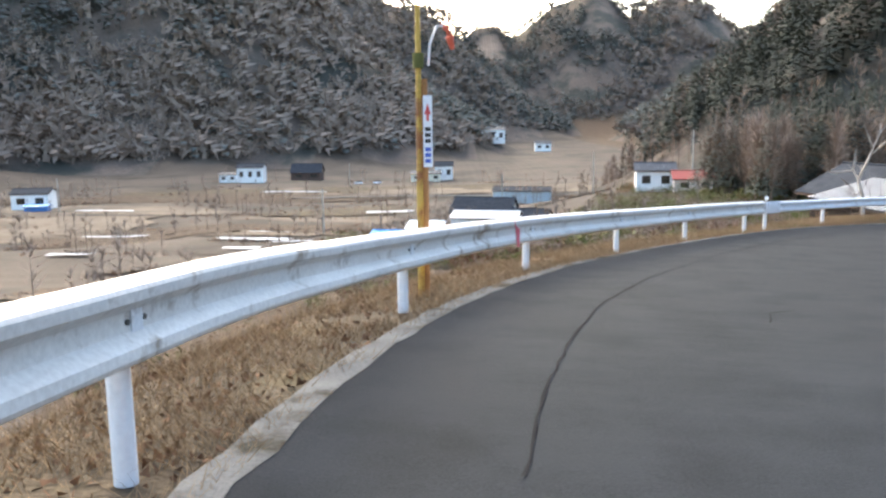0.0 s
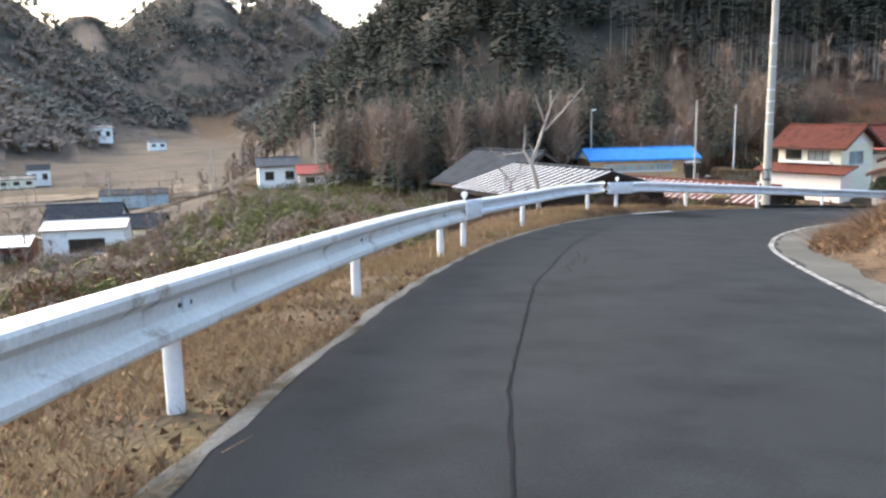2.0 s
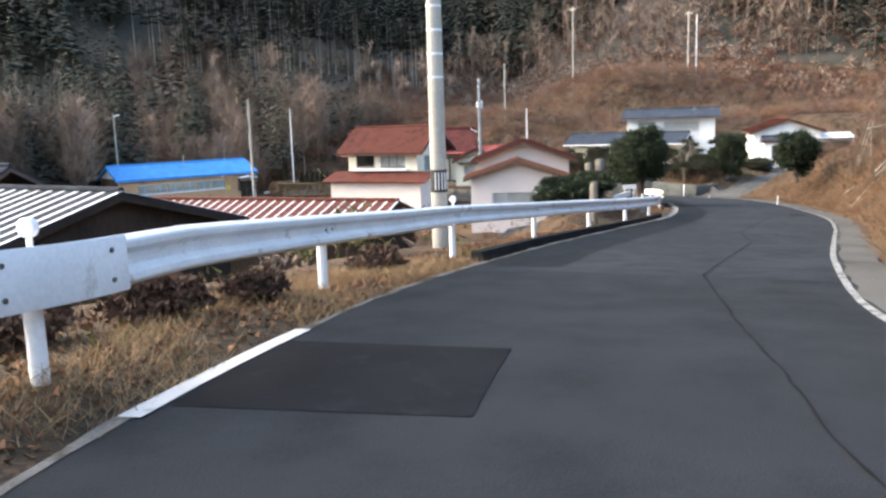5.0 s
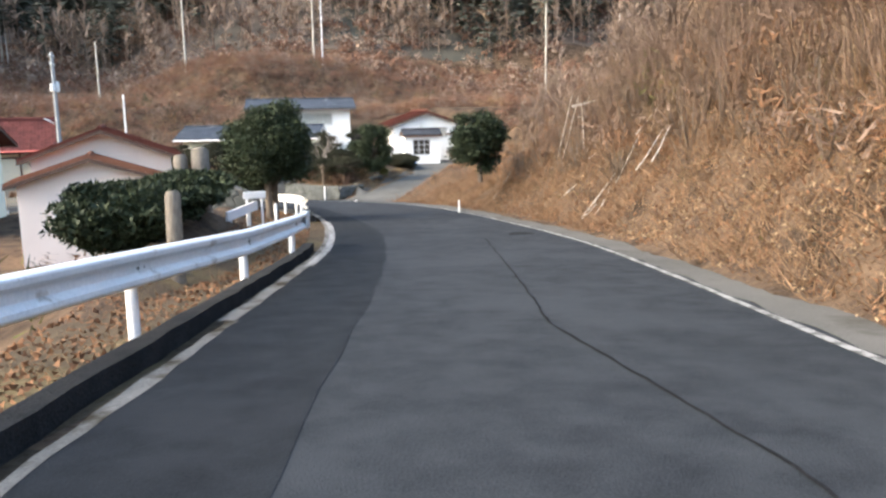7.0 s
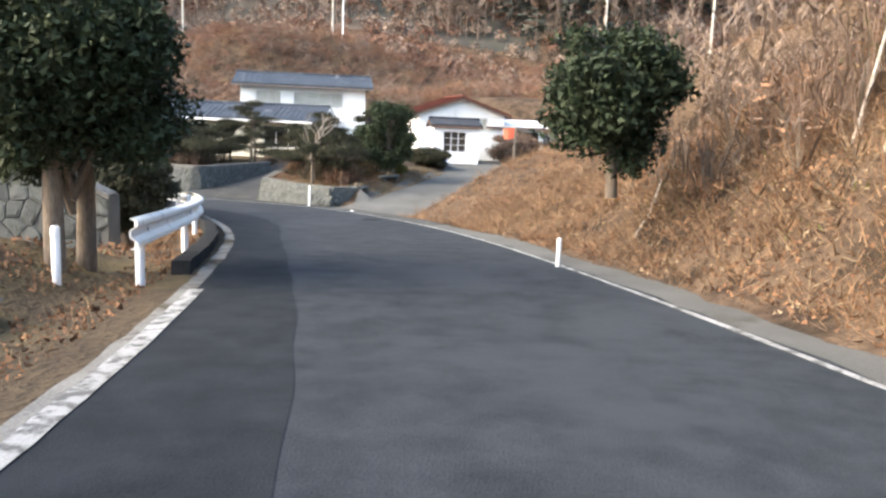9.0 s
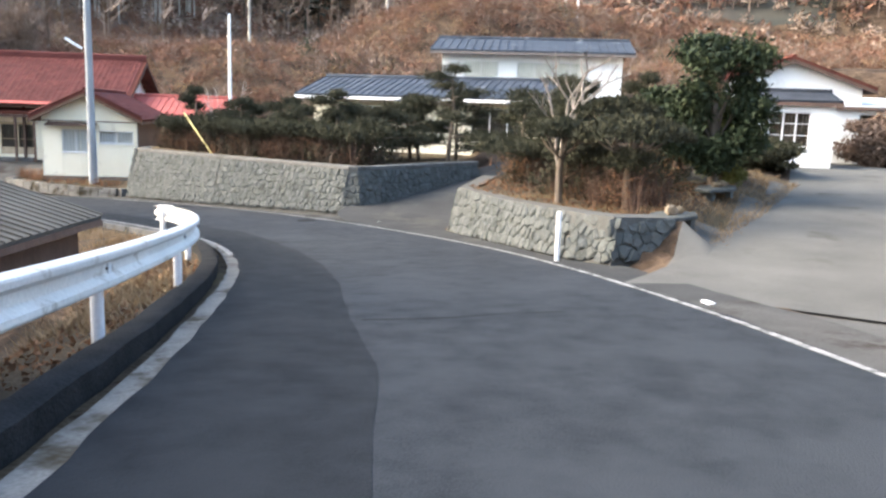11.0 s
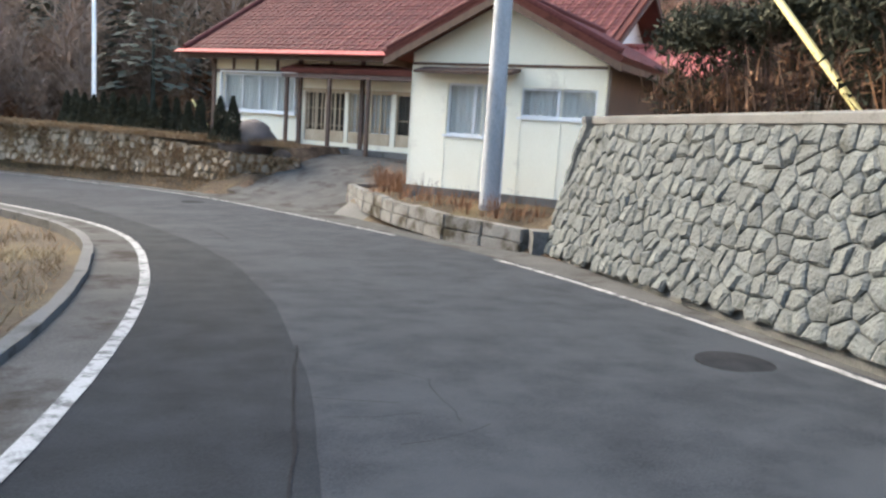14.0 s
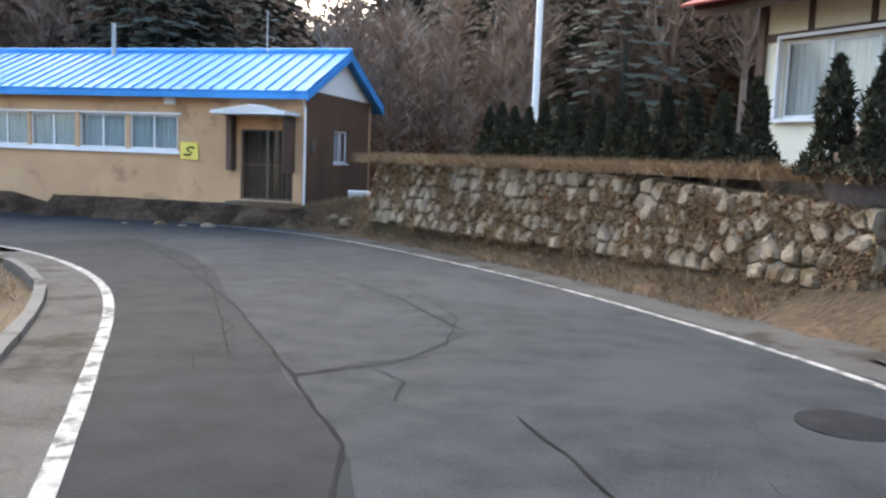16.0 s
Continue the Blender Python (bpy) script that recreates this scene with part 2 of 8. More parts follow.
FROST = material("pale_roof_ribs", (0.4, 0.4, 0.4), (0.58, 0.58, 0.58), 1.5, 30, 0.75, 0.1)
GREY_ROOF = material("dark_blue_tin", (0.02, 0.026, 0.035), (0.06, 0.07, 0.088), 1, 25, 0.6, 0.08, 0.0, stain=(0.16, 0.17, 0.18), stain_scale=1.3, stain_cut=0.6, spec=0.1)
FRAME = material("window_frame", (0.6, 0.61, 0.62), (0.75, 0.75, 0.75), 3, 30, 0.45, 0.03)
DARK_FRAME = material("bronze_frame", (0.09, 0.075, 0.065), (0.17, 0.14, 0.12), 3, 30, 0.5, 0.05, 0.3)
CURTAIN = material("window_backing", (0.5, 0.52, 0.53), (0.76, 0.78, 0.78), 3, 8, 0.95, 0.5, stretch=(6, 6, 0.3))
CURTAIN_BLUE = material("blue_grey_curtain", (0.3, 0.4, 0.46), (0.62, 0.72, 0.76), 3, 8, 0.95, 0.5, stretch=(6, 6, 0.3))
# near-black sheet colour with an unlit room's shade painted in
ROOM_SHADE = material("room_shade", (0.03, 0.028, 0.025), (0.08, 0.07, 0.06), 2, 10, 0.9, 0.1)
GLASS = glass("window_glass")
POLE_GREY = material("grey_pole_steel", (0.2, 0.21, 0.22), (0.33, 0.34, 0.35), 2, 40, 0.7, 0.15, stain=(0.14, 0.14, 0.14), stain_scale=1.6, stain_cut=0.6, stretch=(1, 1, 0.4))
POLE = material("pole_concrete", (0.32, 0.3, 0.26), (0.5, 0.47, 0.41), 2, 40, 0.85, 0.2, stain=(0.22, 0.19, 0.15), stain_scale=1.6, stain_cut=0.6, stretch=(1, 1, 0.4))
YELLOW = material("yellow_sleeve", (0.4, 0.24, 0.04), (0.56, 0.368, 0.08), 2, 30, 0.6, 0.1, stain=(0.24, 0.096, 0.032), stain_scale=2.5, stain_cut=0.5)
RUST = material("rusty_pole", (0.22, 0.1, 0.03), (0.42, 0.2, 0.07), 3, 30, 0.8, 0.2)
ORANGE = material("orange_cloth", (0.6, 0.1, 0.05), (0.78, 0.18, 0.1), 3, 30, 0.7, 0.1)
PINK_CLOTH = material("pink_ribbon", (0.65, 0.12, 0.16), (0.8, 0.24, 0.28), 3, 30, 0.7, 0.1)
BLACK = material("black_plastic", (0.012, 0.012, 0.013), (0.03, 0.03, 0.03), 3, 30, 0.6, 0.05)
INK_RED = material("red_ink", (0.5, 0.05, 0.05), (0.62, 0.1, 0.08), 3, 30, 0.6)
INK_BLUE = material("blue_ink", (0.04, 0.09, 0.38), (0.08, 0.14, 0.5), 3, 30, 0.6)
GUARD_YELLOW = material("faded_yellow_plastic", (0.52, 0.42, 0.15), (0.68, 0.57, 0.27), 3, 30, 0.6, 0.1)
SIGN_YELLOW = material("sign_yellow", (0.72, 0.58, 0.08), (0.82, 0.68, 0.16), 3, 30, 0.5)
ROCK = material("boulder", (0.046, 0.036, 0.031), (0.105, 0.081, 0.069), 2, 18, 0.9, 0.7)
FIELD = material("valley_fields", (0.05, 0.039, 0.031), (0.1, 0.08, 0.062), 0.05, 1.5, 0.95, 0.3, stain=(0.04, 0.033, 0.026), stain_scale=0.03, stain_cut=0.48, depth=0.1, spec=0.1)
FIELD_PALE = material("stubble_field", (0.1, 0.077, 0.056), (0.18, 0.142, 0.104), 0.08, 1.5, 0.95, 0.3, stain=(0.07, 0.054, 0.039), stain_scale=0.06, stain_cut=0.5, depth=0.1, spec=0.1)
SNOW = material("old_snow", (0.38, 0.39, 0.4), (0.56, 0.57, 0.58), 0.5, 8, 0.9, 0.3)
FOREST = material("forest_floor", (0.075, 0.058, 0.047), (0.14, 0.11, 0.09), 0.02, 0.35, 0.97, 0.6, stain=(0.04, 0.042, 0.036), stain_scale=0.018, stain_cut=0.47, depth=0.5, spec=0.1)
CAR_WHITE = material("white_car_paint", (0.7, 0.7, 0.7), (0.8, 0.8, 0.8), 2, 30, 0.3, 0.02, spec=0.6)
CAR_GLASS = material("dark_car_glass", (0.015, 0.018, 0.02), (0.03, 0.034, 0.037), 2, 30, 0.1, 0.0)
TARP = material("blue_tarp", (0.03, 0.14, 0.42), (0.08, 0.24, 0.58), 2, 20, 0.5, 0.3)
MANHOLE = material("cast_iron", (0.012, 0.0125, 0.014), (0.026, 0.027, 0.029), 6, 60, 0.9, 0.3, spec=0.02)


# ---- builders ----
class Shape:
    """Collects vertices and faces of one mesh."""

    def __init__(self):
        self.v, self.f = [], []

    def add(self, verts, faces):
        k = len(self.v)
        self.v.extend(verts)
        self.f.extend([tuple(k + i for i in f) for f in faces])
        return self

    def box(self, x0, y0, z0, x1, y1, z1, m=None):
        p = [Vector((x, y, z)) for z in (z0, z1) for x, y in ((x0, y0), (x1, y0), (x1, y1), (x0, y1))]
        if m is not None:
            p = [m @ q for q in p]
        return self.add([tuple(q) for q in p], [(3, 2, 1, 0), (4, 5, 6, 7), (0, 1, 5, 4), (1, 2, 6, 5), (2, 3, 7, 6), (3, 0, 4, 7)])

    def tube(self, points, radii, n=8, cap=True):
        """A round rod through the points."""
        pts = [Vector(p) for p in points]
        rings = []
        for i, p in enumerate(pts):
            d = (pts[min(i + 1, len(pts) - 1)] - pts[max(i - 1, 0)]).normalized()
            a = d.orthogonal().normalized() if abs(d.z) < 0.95 else Vector((1, 0, 0)) - d * d.x
            a.normalize()
            b = d.cross(a)
            r = radii[i] if isinstance(radii, (list, tuple)) else radii
            rings.append([tuple(p + (a * math.cos(2 * math.pi * k / n) + b * math.sin(2 * math.pi * k / n)) * r) for k in range(n)])
        faces = []
        for i in range(len(pts) - 1):
            for k in range(n):
                faces.append((i * n + k, i * n + (k + 1) % n, (i + 1) * n + (k + 1) % n, (i + 1) * n + k))
        if cap:
            faces.append(tuple(range(n - 1, -1, -1)))
            faces.append(tuple((len(pts) - 1) * n + k for k in range(n)))
        return self.add([q for r in rings for q in r], faces)

    def prism(self, outline, z0, z1):
        n = len(outline)
        return self.add([(x, y, z0) for x, y in outline] + [(x, y, z1) for x, y in outline],
                        [tuple(range(n - 1, -1, -1)), tuple(range(n, 2 * n))] + [(i, (i + 1) % n, n + (i + 1) % n, n + i) for i in range(n)])

    def sweep(self, sections, closed=True):
        """Skins a list of cross-sections with the same number of points."""
        n, k = len(sections[0]), len(sections)
        faces = [(i * n + j, i * n + (j + 1) % n, (i + 1) * n + (j + 1) % n, (i + 1) * n + j) for i in range(k - 1) for j in range(n if closed else n - 1)]
        if closed:
            faces += [tuple(range(n - 1, -1, -1)), tuple((k - 1) * n + j for j in range(n))]
        return self.add([tuple(p) for s in sections for p in s], faces)

    def mesh(self, name, mat, smooth=None):
        me = bpy.data.meshes.new(name)
        me.from_pydata([tuple(p) for p in self.v], [], self.f)
        me.materials.append(mat)
        if smooth:
            me.shade_smooth()
            me.set_sharp_from_angle(angle=radians(smooth))
        me.update()
        return me


def rounded(shape, name, mat, width=0.02, segments=2):
    """A mesh with its edges bevelled."""
    bm = bmesh.new()
    me = shape.mesh(name, mat)
    bm.from_mesh(me)
    bmesh.ops.remove_doubles(bm, verts=bm.verts, dist=1e-5)
    bmesh.ops.bevel(bm, geom=bm.edges[:], offset=width, segments=segments, affect="EDGES", clamp_overlap=True)
    bm.to_mesh(me)
    bm.free()
    return me


def base(name, m, label, category, group="", kind=""):
    """An empty at a thing's foot that holds its parts."""
    ob = new(name)
    ob.matrix_world = m
    ob.empty_display_size = 0.2
    return tagged(ob, label, category, group, kind)


def part(name, shape, mat, parent, label="", smooth=None, kind="", bevel=0.0):
    me = shape if isinstance(shape, bpy.types.Mesh) else (rounded(shape, name, mat, bevel) if bevel else shape.mesh(name, mat, smooth))
    ob = new(name, me)
    if parent is not None:
        ob.parent = parent
    if label or kind:
        tagged(ob, label, "", "", kind)
    return ob


def thing(name, shape, mat, label, category, group="", kind="", smooth=None, m=None, bevel=0.0):
    ob = part(name, shape, mat, None, "", smooth, "", bevel)
    if m is not None:
        ob.matrix_world = m
    return tagged(ob, label, category, group, kind)

# the road's alignment: x, y, height, and the two edges' offsets from it
ROAD = [
    (-0.60, -24.00, 2.95), (-0.40, -12.00, 1.38), (-0.00, -0.00, 0.00), (0.88, 5.92, -0.43), (2.97, 11.53, -0.98),
    (5.98, 16.72, -1.49), (9.59, 21.50, -1.97), (13.83, 25.74, -2.43), (18.80, 29.07, -2.88), (24.39, 31.24, -3.31),
    (30.22, 32.61, -3.77), (36.15, 33.56, -4.29), (42.09, 34.36, -4.82), (48.00, 35.39, -5.33), (53.84, 36.76, -5.78),
    (59.58, 38.52, -6.21), (65.14, 40.75, -6.67), (70.58, 43.29, -7.17), (75.83, 46.18, -7.71), (80.62, 49.77, -8.22),
    (84.75, 54.11, -8.72), (88.14, 59.05, -9.14), (90.74, 64.45, -9.52), (92.17, 70.25, -9.82), (92.33, 76.23, -10.11),
    (91.30, 83.20, -10.36), (89.20, 89.20, -10.55), (85.60, 94.40, -10.70), (80.30, 98.00, -10.80), (74.00, 99.80, -10.90),
    (62.00, 101.50, -11.00),
]
EDGES = [
    (-1.30, 3.70), (-1.30, 3.70), (-1.29, 3.70), (-1.35, 3.71), (-1.47, 3.71), (-1.41, 3.72), (-1.52, 3.72),
    (-1.78, 3.45), (-2.25, 3.22), (-2.25, 2.88), (-1.95, 3.13), (-1.85, 3.43), (-1.84, 3.64), (-1.69, 3.83),
    (-1.67, 3.67), (-1.61, 3.59), (-1.41, 3.78), (-1.52, 3.85), (-1.60, 3.96), (-1.32, 4.07), (-1.10, 4.12),
    (-1.31, 4.15), (-1.32, 4.17), (-1.00, 4.12), (-0.62, 4.12), (-1.33, 4.35), (-1.60, 4.30), (-2.10, 4.60),
    (-2.40, 4.20), (-2.40, 4.00), (-2.40, 3.80),
]

# ---- the road's line as a smooth curve ----
def spline(rows, n=10):
    """Catmull-Rom through the rows."""
    p = np.array(rows, float)
    q = np.vstack([2 * p[0] - p[1], p, 2 * p[-1] - p[-2]])
    out = []
    for i in range(1, len(q) - 2):
        for k in range(n):
            u = k / n
            out.append(0.5 * (2 * q[i] + (q[i + 1] - q[i - 1]) * u + (2 * q[i - 1] - 5 * q[i] + 4 * q[i + 1] - q[i + 2]) * u * u + (3 * q[i] - q[i - 1] - 3 * q[i + 1] + q[i + 2]) * u ** 3))
    out.append(p[-1])
    return np.array(out)


LINE_PTS = spline([a + b for a, b in zip(ROAD, EDGES)])
STEP = np.linalg.norm(np.diff(LINE_PTS[:, :2], axis=0), axis=1)
ARC = np.concatenate([[0], np.cumsum(STEP)])
ARC -= ARC[20]          # zero where the walk begins


def road(s):
    """Place, unit tangent and unit normal (to the right) in plan, left and right edge at the arc length s."""
    r = np.array([np.interp(s, ARC, LINE_PTS[:, c]) for c in range(5)])
    d = np.array([np.interp(s + 0.5, ARC, LINE_PTS[:, c]) - np.interp(s - 0.5, ARC, LINE_PTS[:, c]) for c in range(2)])
    d /= np.hypot(*d)
    return r[:3], d, np.array([d[1], -d[0]]), r[3], r[4]


def beside(s, off, dz=0.0, side=""):
    """A point beside the road: off from the middle line, or from its left or right edge."""
    p, d, n, le, ri = road(s)
    o = off + (le if side == "left" else ri if side == "right" else 0.0)
    return (p[0] + n[0] * o, p[1] + n[1] * o, p[2] + dz)


def nearest(x, y):
    """Arc length, offset, height and edges of the road nearest to the places."""
    x, y = np.asarray(x, float).ravel(), np.asarray(y, float).ravel()
    res = np.zeros((5, len(x)))
    a, ab = LINE_PTS[:-1, :2], np.diff(LINE_PTS[:, :2], axis=0)
    for c in range(0, len(x), 4000):
        q = np.stack([x[c:c + 4000], y[c:c + 4000]], 1)
        u = np.clip(((q[:, None] - a) * ab).sum(2) / (STEP ** 2), 0, 1)
        e = q[:, None] - a - u[..., None] * ab
        k = (e ** 2).sum(2).argmin(1)
        i = np.arange(len(q))
        uu = u[i, k]
        res[0, c:c + 4000] = ARC[k] + uu * STEP[k]
        res[1, c:c + 4000] = (e[i, k, 0] * ab[k, 1] - e[i, k, 1] * ab[k, 0]) / STEP[k]
        for j in (2, 3, 4):
            res[j, c:c + 4000] = LINE_PTS[k, j] * (1 - uu) + LINE_PTS[k + 1, j] * uu
    return res


# heights of the land away from the road
VALLEY = [(0, -40, 4), (-12, 0, -5), (-10, 20, -9), (0, 30, -10), (10, 45, -11), (-40, 40, -16), (26, 50, -8.5), (36, 56, -8.5), (30, 75, -12), (0, 100, -20),
          (10, 168, -26), (52, 166, -14.5), (60, 120, -12.5), (45, 95, -12), (30, 300, -30), (-100, 200, -29), (6, 460, -33), (-150, 500, -30), (100, 800, -28), (-60, 120, -22), (-60, 60, -17), (-30, 110, -20), (-30, 160, -25), (60, 62, -9.5),
          (80, 77, -10), (70, 52, -9.5), (82, 65, -10.2), (80, 88, -10.9), (92, 108, -10.5), (80, 112, -10.8), (70, 112, -11.2)]
FLOOR = [(-150, 350, -30), (-60, 300, -30), (-20, 220, -28), (-300, 600, -30), (50, 600, -31), (-10, 380, -31), (-220, 260, -29), (84, 34, -3.2), (92, 32, -3.2), (100, 31, -3.8), (80, 36.2, -5.0)]
VILLAGE = [(102, 88, -9.7), (100, 77, -9.4), (99, 98, -9.0), (98, 64, -7.6), (104, 70, -7.4), (100, 58, -7.7), (106, 52, -7.0), (90, 46, -7.5), (96, 46, -7.2), (112, 62, -7),
           (112, 43, -7), (98, 37, -7.5), (126, 85, -1.5), (126, 60, -2.5), (124, 40, -2), (148, 72, 4.8), (165, 70, 5), (200, 80, 6), (190, 30, 6), (130, 100, -1),
           (112, 108, -6), (20, 18, -1.2), (30, 22, -1.5), (45, 20, 1.5), (62, 24, 1.5), (75, 30, -1.5), (30, -20, 4)]
# wooded hills: place, two radii, height
HILLS = [(170, 235, 92, 100, 72), (330, 90, 125, 170, 85), (265, 215, 80, 80, 75), (75, -50, 60, 60, 26), (-330, 820, 300, 260, 250), (-150, 1180, 260, 200, 225), (330, 1550, 480, 300, 228),
         (640, 900, 330, 330, 280), (-480, 330, 190, 240, 150), (900, 100, 330, 400, 220), (150, -500, 500, 260, 160)]


def hills(x, y):
    h = np.zeros_like(x)
    for cx, cy, rx, ry, top in HILLS:
        g = np.exp(-((x - cx) / rx) ** 2 - ((y - cy) / ry) ** 2)
        h = np.maximum(h, top * np.clip((g - 0.16) / 0.84, 0, 1))
    return h * (1 + 0.10 * np.sin(x / 31.0 + 1.3 * np.sin(y / 43.0)) + 0.07 * np.sin(y / 23.0 + np.sin(x / 17.0)))


def ramp(s, *knots):
    return np.interp(s, [k[0] for k in knots], [k[1] for k in knots])


def ground(x, y):
    x, y = np.asarray(x, float), np.asarray(y, float)
    shape = x.shape
    x, y = x.ravel(), y.ravel()
    w, z = np.zeros_like(x), np.zeros_like(x)
    for cx, cy, cz in VALLEY + FLOOR + VILLAGE:
        k = 1 / ((x - cx) ** 2 + (y - cy) ** 2 + 9) ** 2
        w += k
        z += k * cz
    land = z / w
    h = hills(x, y)
    rough = 0.25 * np.sin(x * 0.9 + 2 * np.sin(y * 0.37)) * np.sin(y * 0.8 + 1.7 * np.sin(x * 0.43)) + 0.12 * np.sin(2.3 * x + y) * np.sin(1.9 * y - x)
    land = land + h + rough * np.clip(h / 6 + 0.35, 0, 1.5)
    s, lat, zr, le, ri = nearest(x, y)
    dl, dr = le - lat, lat - ri
    # left: verge, then the embankment
    vl = ramp(s, (-20, 1.7), (30, 1.7), (38, 3.6), (50, 4.2), (56, 2.2), (64, 1.6), (84, 1.4), (105, 1.5), (112, 2.5), (140, 3.5))
    out = np.clip(dl - vl, 0, None)
    zl = zr - 0.05 - 0.06 * np.clip(dl, 0, vl) + ramp(s, (28, 0), (38, 0.25), (41, 0.2), (46, 0)) * np.clip(dl * 2, 0, 1)
    left = np.where(land < zl, np.maximum(land, zl - 0.75 * out), np.minimum(land, zl + 0.6 * out))
    # right: verge, then the cut bank
    vr = ramp(s, (0, 1.2), (40, 1.1), (60, 0.7), (84, 0.7), (90, 1.5), (102, 1.2), (122, 1.0), (140, 1.0))
    bank = ramp(s, (30, 0), (46, 5.5), (58, 7.0), (70, 6.5), (78, 4.8), (84, 2.8), (90, 1.5), (94, 0.5))
    out = np.clip(dr - vr, 0, None)
    knee = ramp(out, (0, 0), (0.6, 0.35), (3.6, 4.4), (6, 6.2), (9, 7.0), (40, 9.0))
    cut = zr - 0.04 + np.minimum(knee * bank / 7.0 + rough * np.clip(out, 0, 1) * 0.7, 40)
    plain = np.where(land > zr, np.minimum(land, zr - 0.04 + 0.9 * out), np.maximum(land, zr - 0.04 - 0.5 * out))
    u = np.clip(bank / 2, 0, 1)
    right = np.where(dr > 60, land, plain * (1 - u) + np.maximum(cut, np.where(out > 9, land, -99)) * u)
    g = np.where(dl > 0, left, np.where(dr > 0, right, zr - 0.10))
    gap = np.where(s > 50, np.hypot(x - LINE_PTS[-1, 0], y - LINE_PTS[-1, 1]), np.hypot(x - LINE_PTS[0, 0], y - LINE_PTS[0, 1]))
    past = np.clip((gap - 5) / 8, 0, 1)
    g = np.where((s >= ARC[-1] - 0.01) | (s <= ARC[0] + 0.01), g * (1 - past) + land * past, g)
    # the bank falls away to the lane
    foot = ramp(x, (76.5, 40.7), (83.4, 39.5), (102.3, 35.9), (110, 34.5))
    cap = -7.98 + 0.035 * np.clip(x - 80, 0, 40) + 0.72 * np.clip(foot - y, 0, None) + 1.3 * np.clip(76.5 - x, 0, None)
    g = np.where((x > 72) & (x < 106) & (y > 24) & (y < foot + 1.5) & (dr > 0), np.minimum(g, cap), g)
    for poly, level in TERRACES:
        g = np.where(inside(x, y, poly), level(x, y), g)
    return g.reshape(shape)


def inside(x, y, poly):
    ok = np.zeros(x.shape, bool)
    for (x0, y0), (x1, y1) in zip(poly, poly[1:] + poly[:1]):
        c = ((y0 > y) != (y1 > y)) & (x < (x1 - x0) * (y - y0) / ((y1 - y0) or 1e-9) + x0)
        ok ^= c
    return ok


def flat(z, gx=0.0, gy=0.0, ox=0.0, oy=0.0):
    return lambda x, y: z + gx * (x - ox) + gy * (y - oy)


# level ground held by the stone walls: garden, lawn by the lane, rubble-walled yard, roadside bed
GARDEN = [(93.0, 56.4), (98.8, 70.5), (103, 71.5), (110, 68), (108, 57.0), (99.6, 54.2), (97.5, 55.2)]
CORNER = [(83.0, 45.3), (88.7, 50.2), (94, 50.4), (97, 45.5), (97, 42.45), (90.5, 43.2), (84.4, 43.9)]
YARD = [(98.4, 85.3), (95.4, 92.0), (92.0, 97.3), (95, 104), (106, 100), (104, 90), (101.5, 86.5)]
BED = [(98.1, 72.0), (98.9, 78.4), (101, 78.6), (101, 72.0)]
LANE = [(78.6, 40.4), (80.4, 44.3), (84.4, 43.9), (90.5, 43.2), (101, 41.9), (103, 46.5), (116, 46.5), (116, 33.0), (106, 35.5), (96, 36.8), (88, 38.0), (81.5, 38.9)]
DRIVE = [(91.5, 55.2), (92.9, 56.3), (94.0, 55.85), (99.2, 54.5), (103, 53.9), (103, 51.0), (94, 51.3), (89.0, 50.75), (89.5, 53.0)]
TERRACES = [
    (GARDEN, flat(-7.55)), (CORNER, lambda x, y: np.minimum(-7.42 + 0.03 * (x - 88) - 0.03 * (y - 47), -7.93 + 0.035 * (x - 80) + 0.45 * np.clip(y - 43.9 + 0.115 * (x - 84.4), 0, 9))), (YARD, flat(-8.85)), (BED, flat(-9.45)),
    ([(89.4, 100.5), (73.0, 105.3), (72.9, 104.4), (82.0, 101.75), (88.7, 98.9)], flat(-10.2)), (LANE, lambda x, y: -7.97 + 0.035 * np.clip(x - 80, 0, 22)), (DRIVE, lambda x, y: -9.04 + 0.13 * np.clip(x - 91, 0, 12)),
    ([(97.3, 79.0), (97.3, 84.3), (98.4, 85.0), (107, 86.9), (107, 79.0)], lambda x, y: np.minimum(-10.36 + 0.25 * (x - 97.3), -9.16)),
]


def axis(lo, hi, fine, spots):
    """Grid lines: close together between the spots, ever wider outside them."""
    a = [spots[0][0]]
    for x0, x1, d in spots:
        a += list(np.arange(x0 + d, x1 + d / 2, d))
    d = fine
    up, dn = [a[-1]], [a[0]]
    while up[-1] < hi:
        d *= 1.13
        up.append(up[-1] + d)
    d = fine
    while dn[-1] > lo:
        d *= 1.13
        dn.append(dn[-1] - d)
    return np.array(sorted(set(np.round(dn[1:] + a + up[1:], 3))))


GX = axis(-1500, 1700, 1.2, [(-12, 40, 0.8), (40, 78, 0.7), (78, 108, 0.45), (108, 135, 1.0)])
GY = axis(-900, 2100, 1.2, [(-12, 26, 0.9), (26, 44, 0.6), (44, 58, 0.45), (58, 102, 0.5), (102, 125, 1.0)])
MX, MY = np.meshgrid(GX, GY)
MZ = ground(MX, MY)
nx, ny = len(GX), len(GY)
ix = np.arange(nx * ny).reshape(ny, nx)
quads = np.stack([ix[:-1, :-1], ix[:-1, 1:], ix[1:, 1:], ix[1:, :-1]], -1).reshape(-1, 4)
land_mesh = bpy.data.meshes.new("ground")
land_mesh.from_pydata(np.stack([MX, MY, MZ], -1).reshape(-1, 3).tolist(), [], quads.tolist())
for q in (GROUND, FIELD, FOREST, EARTH, ASPHALT_OLD):
    land_mesh.materials.append(q)
